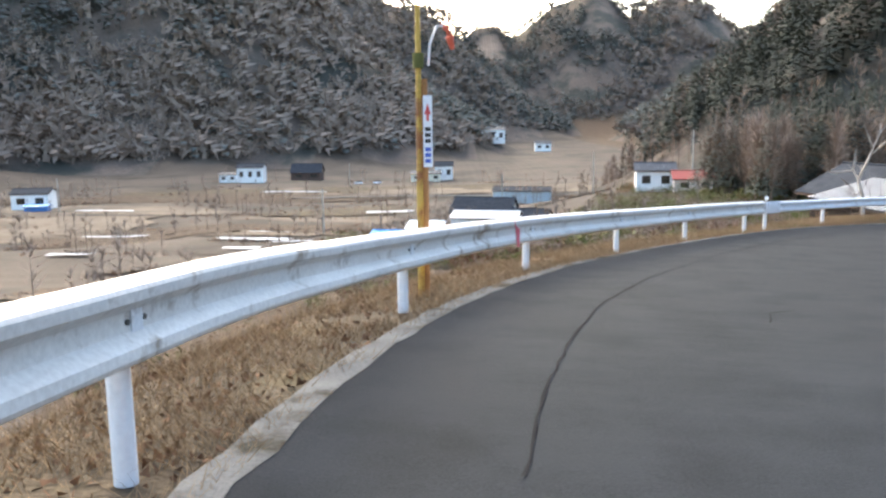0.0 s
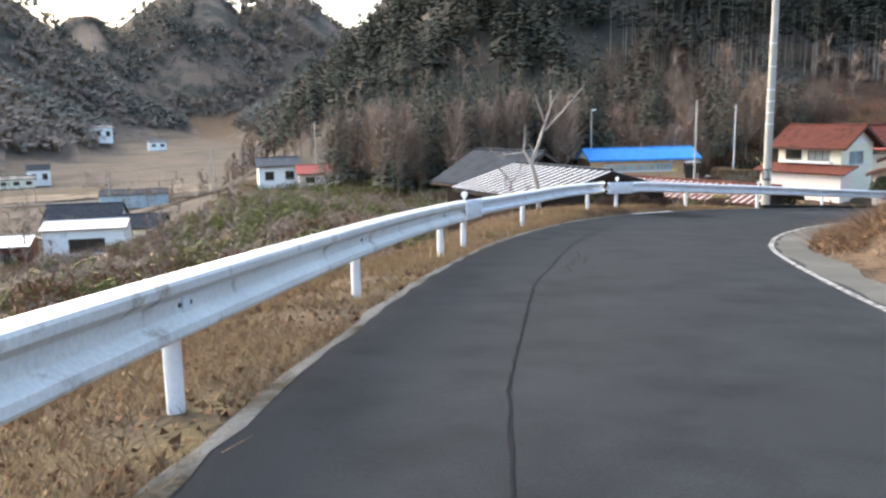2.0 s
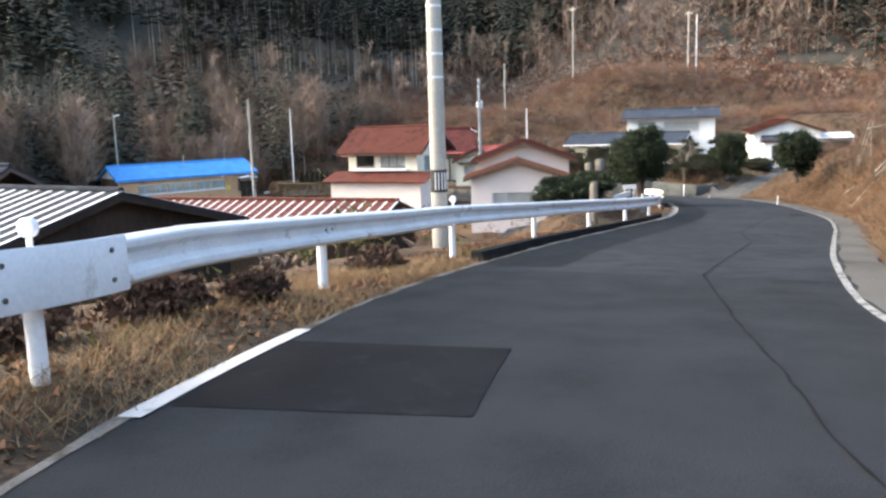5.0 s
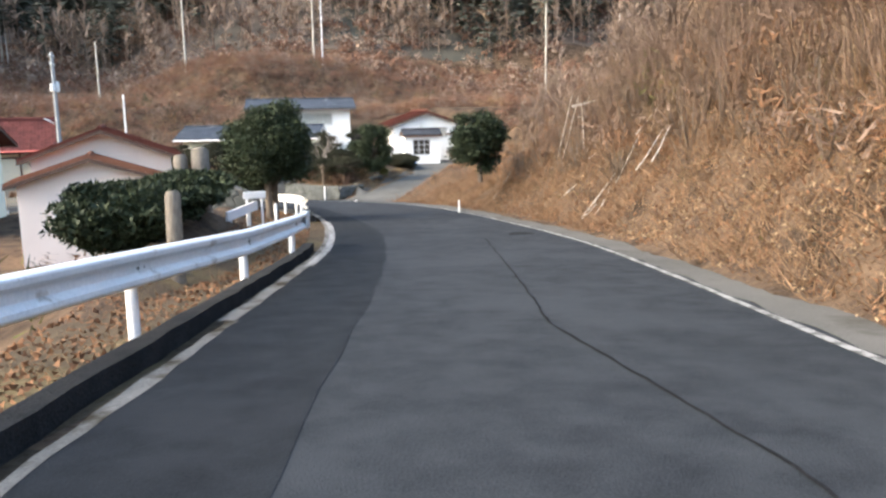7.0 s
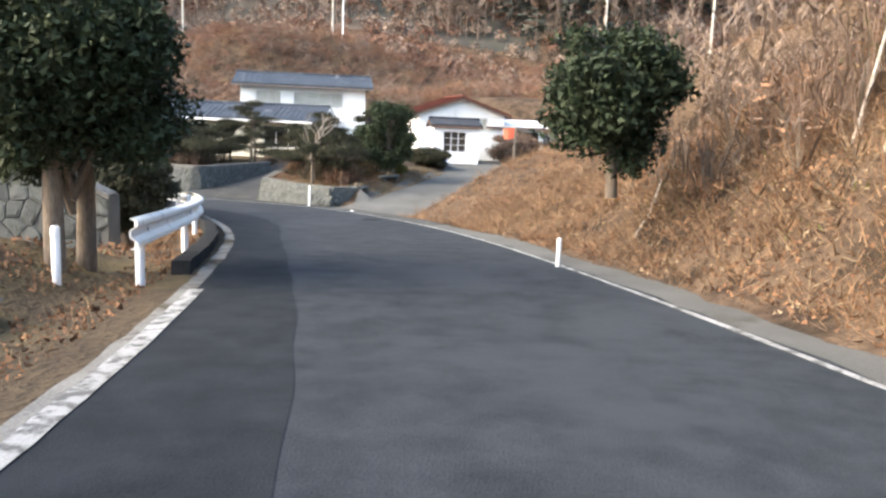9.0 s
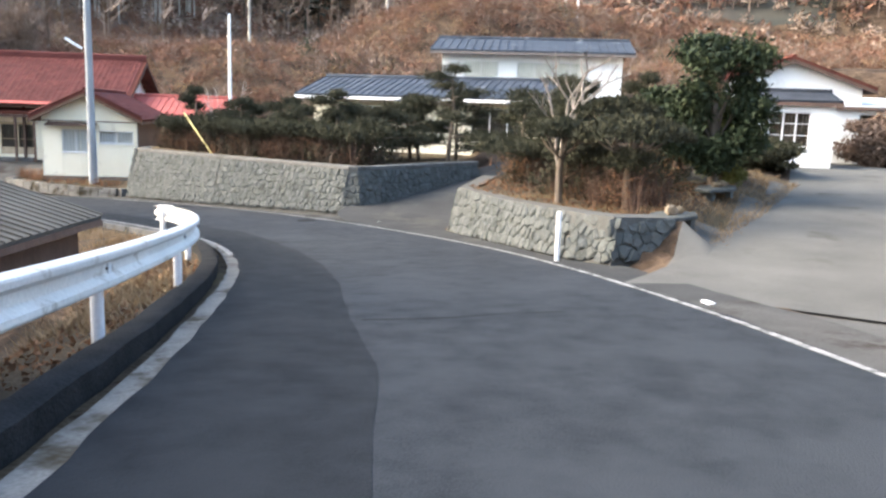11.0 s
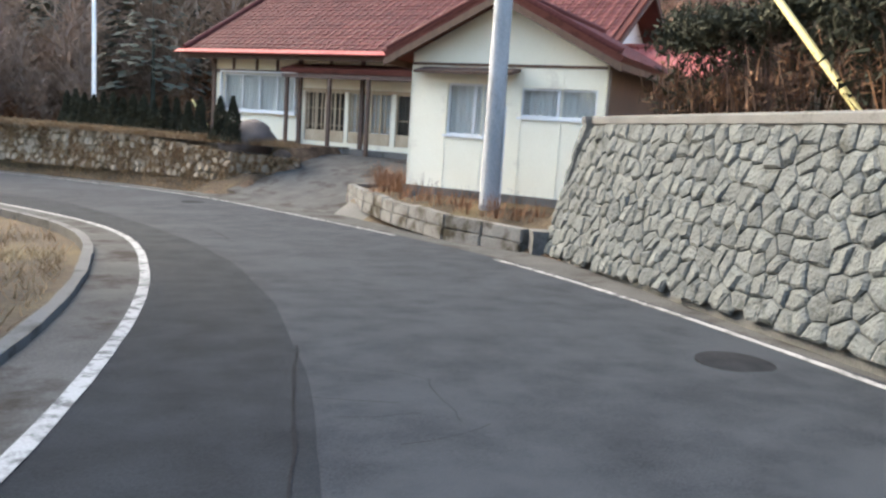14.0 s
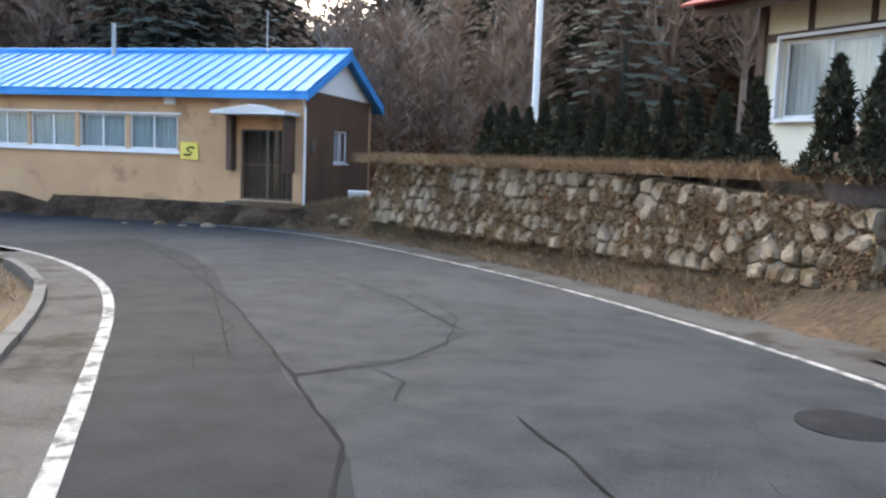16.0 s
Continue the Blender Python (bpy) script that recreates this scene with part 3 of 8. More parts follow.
cx, cy = (MX[:-1, :-1] + MX[1:, 1:]).ravel() / 2, (MY[:-1, :-1] + MY[1:, 1:]).ravel() / 2
cs, cl, cz, ce, cr = nearest(cx, cy)
slot = np.zeros(len(cx), int)
slot[(cy > 115) & (cx < 170)] = 1
slot[(cx < -15)] = 1
slot[hills(cx, cy) > 3] = 2
slot[(ce - cl > 0) & (ce - cl < 2.2)] = 3
slot[inside(cx, cy, GARDEN) | inside(cx, cy, CORNER)] = 3
slot[(cs > 127) & (cl - cr > 0) & (cl - cr < 9) & (cs < 138)] = 4
slot[inside(cx, cy, LANE)] = 4
slot[(cx > 90.5) & (cx < 99.3) & (cy > 84.6) & (cy < 100) & (cl - cr > 1.0)] = 3
slot[inside(cx, cy, [(97.2, 71.0), (97.2, 74.5), (97.9, 79.0), (101.5, 79.0), (101.5, 71.0)])] = 3
land_mesh.polygons.foreach_set("material_index", slot)
land_mesh.shade_smooth()
tagged(new("ground", land_mesh), "brown winter earth and dead grass sloping into a wooded valley", "ground", kind="structure")


# ---- road surface, edges and markings ----
def strip(s0, s1, a, b, dz, side_a="", side_b="", step=0.3, wob=0.0, seed=1, thick=0.0):
    """A ribbon along the road between two offsets."""
    rng = random.Random(seed)
    n = max(2, int(abs(s1 - s0) / step) + 1)
    sh = Shape()
    rows = []
    for i in range(n):
        s = s0 + (s1 - s0) * i / (n - 1)
        fa = a(s) if callable(a) else a
        fb = b(s) if callable(b) else b
        j1, j2 = (rng.uniform(-wob, wob), rng.uniform(-wob, wob)) if wob else (0, 0)
        p, q = beside(s, fa + j1, dz, side_a), beside(s, fb + j2, dz, side_b)
        rows.append([p, q] if not thick else [p, q, (q[0], q[1], q[2] - thick), (p[0], p[1], p[2] - thick)])
    if thick:
        return sh.sweep(rows, True)
    k = [[x for x in r] for r in rows]
    sh.add([p for r in k for p in r], [(2 * i + 1, 2 * i + 3, 2 * i + 2, 2 * i) for i in range(n - 1)])
    sh.f = [tuple(reversed(f)) for f in sh.f]
    return sh


END = ARC[-1] - 0.2


def crown_road():
    sh = Shape()
    rows = []
    for s in np.arange(ARC[0], ARC[-1], 0.3):
        p, d, n, le, ri = road(s)
        row = []
        for k in range(9):
            u = k / 8
            o = (le - 0.05) * (1 - u) + (ri + 0.15) * u
            row.append((p[0] + n[0] * o, p[1] + n[1] * o, p[2]))
        rows.append(row)
    m = len(rows)
    sh.add([q for r in rows for q in r], [(i * 9 + j, i * 9 + j + 1, (i + 1) * 9 + j + 1, (i + 1) * 9 + j) for i in range(m - 1) for j in range(8)])
    return sh


thing("road", crown_road(), ASPHALT, "worn grey asphalt village road curving downhill", "road", kind="structure", smooth=40)
thing("asphalt_overlay", strip(-22, 45.5, 0.0, 0.0, 0.003, "left", "right", 0.3, 0.0), ASPHALT_NEW, "dark newer asphalt surface on the upper bend", "road", kind="structure")
SEAM = [(46, -0.75), (57, -0.56), (60, -0.52), (65, -0.44), (70, -0.35), (78, -0.6), (83, -0.5), (88, -0.1), (94, 0.0), (96.2, -0.15), (101, 0.05), (106, 0.19), (110.6, 0.31), (112, 0.2), (116, 0.0), (122, 0.08), (130, 0.2), (137, 0.25), (139, 0.0), (143, -0.19), (149, 0.49), (152, 0.6)]
thing("asphalt_strip", strip(46, 152, 0.0, lambda s: ramp(s, *SEAM) + 0.015 * math.sin(s * 2.3), 0.004, "left", "", 0.3, 0.006), ASPHALT_DARK, "darker asphalt strip along the inner lane", "road", kind="structure")
thing("asphalt_patch", strip(38.55, 40.35, 0.12, -0.3, 0.008, "left", ""), ASPHALT_PATCH, "black rectangular asphalt repair patch in the road", "road patch", kind="structure")

# worn concrete edge and painted lines
thing("road_edge", strip(-22, 57, lambda s: -ramp(s, (0, 0.2), (9, 0.19), (15, 0.1), (22, 0.07), (36, 0.05), (57, 0.08)), lambda s: ramp(s, (0, 0.05), (12, 0.05), (20, 0.03), (57, 0.03)), 0.008, "left", "left", 0.4, 0.035, 3), EDGE_CONCRETE, "chipped whitish concrete strip edging the asphalt", "road edge", kind="structure")
thing("road_edge", strip(57, 109.4, -0.16, 0.03, 0.008, "left", "left", 0.4, 0.02, 4), EDGE_CONCRETE, "stained concrete strip edging the asphalt", "road edge", kind="structure")
thing("road_line", strip(38.3, 40.8, -0.06, 0.09, 0.014, "left", "left"), LINE_FRESH, "short bright white painted edge line", "road marking", "road markings", "structure")
thing("road_line", strip(62.5, 76, -0.06, 0.10, 0.012, "left", "left", 0.4, 0.008), LINE, "white painted edge line on the bend", "road marking", "road markings", "structure")
thing("road_line", strip(104, END - 3, -0.05, 0.06, 0.012, "left", "left", 0.4, 0.004), LINE, "white painted line along the inner kerb", "road marking", "road markings", "structure")
thing("road_line", strip(8, 126.5, -0.045, 0.05, 0.008, "right", "right", 0.4, 0.008), LINE, "thin worn white line along the bank", "road marking", "road markings", "structure")
thing("road_line", strip(129.6, END - 3, -0.045, 0.05, 0.008, "right", "right", 0.4, 0.008), LINE, "thin worn white line along the rubble wall", "road marking", "road markings", "structure")
thing("shoulder", strip(-20, 88, 0.1, lambda s: 0.75 + 0.1 * math.sin(s), 0.006, "right", "right", 0.5, 0.06, 7), ASPHALT_OLD, "gritty grey road shoulder under the bank", "shoulder", kind="structure")
thing("shoulder", strip(88, END, 0.1, lambda s: 0.95 + 0.1 * math.sin(s), 0.006, "right", "right", 0.5, 0.05, 8), GUTTER, "dusty grey road shoulder below the stone walls", "shoulder", kind="structure")
thing("apron", strip(97, 113, 0.1, lambda s: ramp(s, (97, 0.9), (103, 1.2), (104.5, 3.0), (110, 3.2), (112, 2.4), (113, 1.0)), 0.010, "right", "right", 0.4, 0.02, 11), DRIVE_ASPHALT, "grey asphalt apron between the road and the walls", "shoulder", kind="structure")
thing("gutter", strip(109.4, 150, lambda s: -0.3 - ramp(s, (109, 0.0), (112, 0.2), (126, 0.3), (150, 0.35)), 0.0, 0.008, "left", "left", 0.5), GUTTER, "grey concrete gutter along the inside of the bend", "gutter", kind="structure")
thing("gutter_lip", strip(110.5, 148, lambda s: -0.44 - ramp(s, (109, 0.0), (112, 0.2), (126, 0.3), (150, 0.35)), lambda s: -0.31 - ramp(s, (109, 0.0), (112, 0.2), (126, 0.3), (150, 0.35)), 0.07, "left", "left", 0.5, 0.012, 5, 0.2), CONCRETE, "low concrete lip behind the gutter", "kerb", kind="structure")
thing("kerb", strip(47, 66.5, -0.5, -0.3, 0.11, "left", "left", 0.5, 0.02, 9, 0.24), KERB, "rough black asphalt kerb under the guard rail", "kerb", kind="structure")
thing("kerb", strip(78, 109.2, -0.56, -0.3, 0.12, "left", "left", 0.5, 0.02, 10, 0.24), KERB, "rough black asphalt kerb beside the guard rail", "kerb", kind="structure")


# ---- guard rails ----
BEAM = [(0.0, 0.178), (0.03, 0.176), (0.082, 0.150), (0.090, 0.132), (0.086, 0.090), (0.016, 0.040), (0.010, 0.0), (0.016, -0.040), (0.086, -0.090), (0.090, -0.132), (0.082, -0.150), (0.03, -0.176), (0.0, -0.178),
        (0.004, -0.166), (0.062, -0.138), (0.066, -0.096), (-0.004, -0.046), (-0.010, 0.0), (-0.004, 0.046), (0.066, 0.096), (0.062, 0.138), (0.004, 0.166)]


def guard_rail(label, s0, s1, off, height, posts, mat, reflectors=(), flare0=0.0, flare1=0.0, plates=(), size=1.0):
    """A beam along the left verge on round posts. off: beam's offset from the left edge; flare: how far an end curls away."""
    e0 = beside(s0, off(s0), 0, "left")
    rail = base("guard_rail", Matrix.Translation(e0), label, "guard rail", "roadside guard rails")
    o = Vector(e0)

    def face(s):
        f = 0.0
        if flare0 and s < s0 + 1.2:
            f += flare0 * ((s0 + 1.2 - s) / 1.2) ** 2
        if flare1 and s > s1 - 1.2:
            f += flare1 * ((s - s1 + 1.2) / 1.2) ** 2
        return off(s) - f

    secs = []
    n = int((s1 - s0) / 0.4) + 1
    for i in range(n + 1):
        s = s0 + (s1 - s0) * i / n
        p, d, nn, le, ri = road(s)
        c = Vector(beside(s, face(s), height(s), "left")) - o
        secs.append([tuple(c + Vector((nn[0] * a, nn[1] * a, b)) * size) for a, b in BEAM])
    part("beam", Shape().sweep(secs), mat, rail, "ribbed white steel beam" if mat is STEEL else "weathered ribbed steel beam", 22)
    for s in posts:
        g = Vector(beside(s, face(s) - 0.09, -0.25, "left")) - o
        t = Vector(beside(s, face(s) - 0.09, height(s) + 0.10, "left")) - o
        post = part("post", Shape().tube([g, t, t + Vector((0, 0, 0.012))], [0.058, 0.058, 0.04], 14), WHITE_PAINT, rail, "white steel post", 40)
        p, d, nn, le, ri = road(s)
        for k in (-0.07, 0.07):
            q = Vector(beside(s + k, face(s) + 0.012, height(s), "left")) - o
            part("bolt", Shape().tube([q, q + Vector((nn[0] * 0.016, nn[1] * 0.016, 0))], 0.016, 6), BOLT, rail)
        q = Vector(beside(s, face(s) - 0.02, height(s), "left")) - o
        rot = Matrix.Translation(q) @ Matrix.Rotation(math.atan2(d[1], d[0]), 4, "Z")
        part("bracket", Shape().box(-0.05, -0.05, -0.06, 0.05, 0.03, 0.06, rot), STEEL, rail)
    for a, b in plates:
        secs = []
        for i in range(9):
            s = a + (b - a) * i / 8
            p, d, nn, le, ri = road(s)
            c = Vector(beside(s, face(s), height(s), "left")) - o
            secs.append([tuple(c + Vector((nn[0] * u, nn[1] * u, w))) for u, w in ((0.10, 0.19), (0.108, 0.175), (0.108, -0.175), (0.10, -0.19), (0.088, -0.185), (0.088, 0.185))])
        pl = part("end_plate", Shape().sweep(secs), WHITE_PAINT, rail, "smooth white end plate", 40)
        for u in (0.15, 0.85):
            for w in (-0.1, 0.1):
                s = a + (b - a) * u
                p, d, nn, le, ri = road(s)
                q = Vector(beside(s, face(s) + 0.106, height(s) + w, "left")) - o
                part("bolt", Shape().tube([q, q + Vector((nn[0] * 0.014, nn[1] * 0.014, 0))], 0.017, 8), BOLT, pl)
    for s in reflectors:
        p, d, nn, le, ri = road(s)
        q = Vector(beside(s, face(s) - 0.06, height(s) + 0.12, "left")) - o
        part("reflector_stem", Shape().tube([q, q + Vector((0, 0, 0.12))], 0.02, 8), WHITE_PAINT, rail)
        c = q + Vector((0, 0, 0.17))
        dd = Vector((d[0], d[1], 0))
        part("reflector", Shape().tube([c - dd * 0.03, c - dd * 0.02, c + dd * 0.02, c + dd * 0.03], [0.05, 0.062, 0.062, 0.05], 16), WHITE_PAINT, rail, "round white reflector", 40)
    return rail


def rail_height(s):
    return 0.6 + ramp(s, (2, 0.17), (4, 0.12), (6, 0.04), (8, 0.01), (20, 0.03), (30, 0.1), (36, 0.2), (40, 0.24), (45, 0.1), (52, 0.02), (100, 0.03))


guard_rail("weathered greyish guard rail on white posts above the valley", -14, 27.1, lambda s: -0.5, rail_height, [-10.2, -5.7, -1.1, 3.4, 8.0, 12.6, 17.0, 21.5, 26.0], STEEL_WORN, size=1.17)
guard_rail("clean white guard rail joined with end plates", 27.2, 38.6, lambda s: -0.52 - ramp(s, (33, 0), (38, 0.45)), rail_height, [27.65, 32.0, 37.3], STEEL, [27.65], 0.0, 0.3, [(27.2, 28.35)])
guard_rail("long white guard rail below a utility pole", 38.0, 67.0, lambda s: ramp(s, (38, -0.5), (43, -0.72), (48, -1.15), (53, -1.1), (60, -0.45), (67, -0.5)), rail_height, [38.5, 42.9, 48.0, 52.7, 56.6, 60.1, 64.8], STEEL, [38.5, 48.0], 0.25, 0.0, [(38.0, 39.1), (66.1, 67.0)])
guard_rail("white guard rail with scuffed paint beside a shrub", 76, 109.8, lambda s: -0.68, rail_height, [77, 81.5, 86, 90.5, 95.2, 99.8, 104.4, 109.0], STEEL_WORN, [], 0.0, 0.12, [(108.8, 109.8)])


# ---- houses ----
def wall_panel(length, height, thick, openings, y0=0.0, z0=0.0):
    """A wall along x from 0, its outer face at y0, in one piece, with holes (x0, z0, x1, z1) right through."""
    xs = sorted({0.0, length, *[o[0] for o in openings], *[o[2] for o in openings]})
    zs = sorted({z0, height, *[o[1] for o in openings], *[o[3] for o in openings]})
    def solid(i, k):
        if not (0 <= i < len(xs) - 1 and 0 <= k < len(zs) - 1):
            return False
        x, z = (xs[i] + xs[i + 1]) / 2, (zs[k] + zs[k + 1]) / 2
        return not any(o[0] < x < o[2] and o[1] < z < o[3] for o in openings)
    verts, ids, faces = [], {}, []

    def vert(i, k, b):
        if (i, k, b) not in ids:
            ids[i, k, b] = len(verts)
            verts.append((xs[i], y0 + thick * b, zs[k]))
        return ids[i, k, b]
    for i in range(len(xs) - 1):
        for k in range(len(zs) - 1):
            if not solid(i, k):
                continue
            a, b, c, d = (i, k), (i + 1, k), (i + 1, k + 1), (i, k + 1)
            faces.append(tuple(vert(*q, 0) for q in (a, b, c, d)))
            faces.append(tuple(vert(*q, 1) for q in (d, c, b, a)))
            for di, dk, p, q in ((0, -1, a, b), (1, 0, b, c), (0, 1, c, d), (-1, 0, d, a)):
                if not solid(i + di, k + dk):
                    faces.append((vert(*q, 0), vert(*p, 0), vert(*p, 1), vert(*q, 1)))
    return Shape().add(verts, faces)


def window(parent, m, x0, z0, x1, z1, panes=2, frame=None, back=None, sill=True, bars=0, inset=0.05):
    """A framed window in a wall along x: frame, panes with a curtain or painted room dark behind, sill."""
    frame = frame or FRAME
    w = part("window", Shape().box(x0, inset, z0, x1, inset + 0.05, z0 + 0.05, m).box(x0, inset, z1 - 0.05, x1, inset + 0.05, z1, m).box(x0, inset, z0 + 0.05, x0 + 0.05, inset + 0.05, z1 - 0.05, m).box(x1 - 0.05, inset, z0 + 0.05, x1, inset + 0.05, z1 - 0.05, m), frame, parent)
    step = (x1 - x0 - 0.1) / panes
    for i in range(panes):
        a = x0 + 0.05 + step * i
        g = part("pane", Shape().box(a + 0.01, inset + 0.02, z0 + 0.05, a + step - 0.01, inset + 0.026, z1 - 0.05, m), GLASS, w)
        g.visible_shadow = False
        if i:
            part("mullion", Shape().box(a - 0.03, inset + 0.004, z0 + 0.05, a + 0.03, inset + 0.046, z1 - 0.05, m), frame, w)
    for k in range(bars):
        z = z0 + (z1 - z0) * (k + 1) / (bars + 1)
        part("glazing_bar", Shape().box(x0 + 0.05, inset - 0.006, z - 0.015, x1 - 0.05, inset + 0.018, z + 0.015, m), frame, w)
    if back is not None:
        # a zigzag sheet: gathered cloth, or the painted dark of an unlit room
        sh = Shape()
        n = max(4, int((x1 - x0) / 0.07))
        v = []
        for i in range(n + 1):
            x = x0 + 0.03 + (x1 - x0 - 0.06) * i / n
            y = inset + 0.13 + (0.02 if i % 2 else -0.02)
            v += [(x, y, z0 + 0.02), (x, y, z1 - 0.02)]
        sh.add([tuple(m @ Vector(q)) for q in v], [(2 * i, 2 * i + 2, 2 * i + 3, 2 * i + 1) for i in range(n)])
        part("window_backing", sh, back, w)
    if sill:
        part("sill", Shape().box(x0 - 0.05, -0.05, z0 - 0.05, x1 + 0.05, inset + 0.02, z0 - 0.004, m), frame, w)
    return w


def slab(p00, p10, p11, p01, thick):
    """A thick quad: four corners of its top, going round."""
    a = [Vector(p) for p in (p00, p10, p11, p01)]
    n = (a[1] - a[0]).cross(a[3] - a[0]).normalized()
    return Shape().add([tuple(q) for q in a] + [tuple(q - n * thick) for q in a], [(0, 1, 2, 3), (7, 6, 5, 4), (0, 4, 5, 1), (1, 5, 6, 2), (2, 6, 7, 3), (3, 7, 4, 0)])


def seams(parent, p00, p10, p11, p01, pitch, mat, w=0.03, h=0.04, name="seam"):
    """Raised seams from eave (p00..p10) to ridge (p01..p11)."""
    a = [Vector(p) for p in (p00, p10, p11, p01)]
    n = (a[1] - a[0]).cross(a[3] - a[0]).normalized()
    count = max(1, int((a[1] - a[0]).length / pitch))
    for i in range(count + 1):
        u = i / count
        e, r = a[0].lerp(a[1], u), a[3].lerp(a[2], u)
        d = (a[1] - a[0]).normalized() * w / 2
        sh = Shape().add([tuple(q) for q in (e - d, e + d, e + d + n * h, e - d + n * h, r - d, r + d, r + d + n * h, r - d + n * h)],
                         [(0, 3, 2, 1), (4, 5, 6, 7), (3, 7, 6, 2), (0, 4, 7, 3), (1, 2, 6, 5)])
        part(name, sh, mat, parent)


def gable_house(name, m, length, depth, eave, rise, walls, roof_mat, label, openings=(), along="x", over=0.5, over_g=0.4, seam=0.45, seam_mat=None, gable_mat=None, side_mat=None, thick=0.16, fascia=None, ridge_mat=None, rthick=0.1, seam_w=0.03, seam_h=0.04):
    """A gabled building: front along local x at y = 0 facing -y; ridge along x or y. openings: (side, x0, z0, x1, z1, kwargs)."""
    h = base(name, m, label, "house")
    side_mat = side_mat or walls
    gable_mat = gable_mat or walls
    sides = {
        "front": (Matrix.Identity(4), length, walls), "right": (pose(length, 0, 0, 0, 0, 90), depth, side_mat),
        "back": (pose(length, depth, 0, 0, 0, 180), length, walls), "left": (pose(0, depth, 0, 0, 0, -90), depth, side_mat)}
    for k, (mm, ln, mt) in sides.items():
        ops = [o for o in openings if o[0] == k]
        trim = 0.0 if k in ("front", "back") else thick + 0.003
        sh = wall_panel(ln, eave, thick, [o[1:5] for o in ops], 0.0, -0.7)
        sh.v = [tuple(mm @ Vector((min(max(p[0], trim), ln - trim), p[1], p[2]))) for p in sh.v]
        wall = part("wall", sh, mt, h)
        for o in ops:
            window(wall, mm, *o[1:5], **(o[5] if len(o) > 5 else {}))
    t = roof_mat
    fascia = fascia or DARK_WOOD
    if along == "x":
        sl = rise / (depth / 2)
        z0 = eave - over * sl + 0.12
        zr = eave + rise + 0.12
        quads = [((-over_g, -over, z0), (length + over_g, -over, z0), (length + over_g, depth / 2, zr), (-over_g, depth / 2, zr)),
                 ((length + over_g, depth + over, z0), (-over_g, depth + over, z0), (-over_g, depth / 2, zr), (length + over_g, depth / 2, zr))]
        for x in (0.02, length - 0.02 - 0.1):
            part("gable", Shape().add([(x + d, y, z) for d in (0, 0.1) for y, z in ((0.02, eave + 0.003), (depth - 0.02, eave + 0.003), (depth / 2, eave + rise))], [(0, 2, 1), (3, 4, 5), (0, 1, 4, 3), (1, 2, 5, 4), (2, 0, 3, 5)]), gable_mat, h)
        ridge = ((-over_g - 0.02, depth / 2, zr + 0.02), (length + over_g + 0.02, depth / 2, zr + 0.02))
    else:
        sl = rise / (length / 2)
        z0 = eave - over * sl + 0.12
        zr = eave + rise + 0.12
        quads = [((-over, depth + over_g, z0), (-over, -over_g, z0), (length / 2, -over_g, zr), (length / 2, depth + over_g, zr)),
                 ((length + over, -over_g, z0), (length + over, depth + over_g, z0), (length / 2, depth + over_g, zr), (length / 2, -over_g, zr))]
        for y in (0.02, depth - 0.02 - 0.1):
            part("gable", Shape().add([(x, y + d, z) for d in (0, 0.1) for x, z in ((0.02, eave + 0.003), (length - 0.02, eave + 0.003), (length / 2, eave + rise))], [(0, 1, 2), (3, 5, 4), (0, 3, 4, 1), (1, 4, 5, 2), (2, 5, 3, 0)]), gable_mat, h)
        ridge = ((length / 2, -over_g - 0.02, zr + 0.02), (length / 2, depth + over_g + 0.02, zr + 0.02))
    for q in quads:
        rf = part("roof", slab(*q, rthick), t, h)
        if seam:
            seams(rf, *q, seam, seam_mat or t, seam_w, seam_h)
        # boards along the eave and up the verge
        e0, e1, r1, r0 = [Vector(p) for p in q]
        dn = Vector((0, 0, -rthick - 0.01))
        part("fascia", slab(e0 + dn + Vector((0, 0, 0.02)), e1 + dn + Vector((0, 0, 0.02)), e1 + dn + (r1 - e1).normalized() * 0.05, e0 + dn + (r0 - e0).normalized() * 0.05, 0.14), fascia, rf)
        for a, b in ((e0, r0), (e1, r1)):
            sd = (e1 - e0).normalized() * 0.03
            part("verge_board", Shape().add([tuple(p) for p in (a + dn - sd, a + dn + sd, b + dn + sd, b + dn - sd, a + dn - sd - Vector((0, 0, 0.16)), a + dn + sd - Vector((0, 0, 0.16)), b + dn + sd - Vector((0, 0, 0.16)), b + dn - sd - Vector((0, 0, 0.16)))],
                 [(0, 1, 2, 3), (7, 6, 5, 4), (0, 4, 5, 1), (1, 5, 6, 2), (2, 6, 7, 3), (3, 7, 4, 0)]), fascia, rf)
    part("ridge_cap", Shape().tube(ridge, 0.11, 8), ridge_mat or seam_mat or t, h, smooth=60)
    return h


def facing(x, y, z, ax, ay):
    """A pose at (x, y, z) whose local x runs along (ax, ay)."""
    return pose(x, y, z, 0, 0, math.degrees(math.atan2(ay, ax)))


A = (0.491, -0.871)
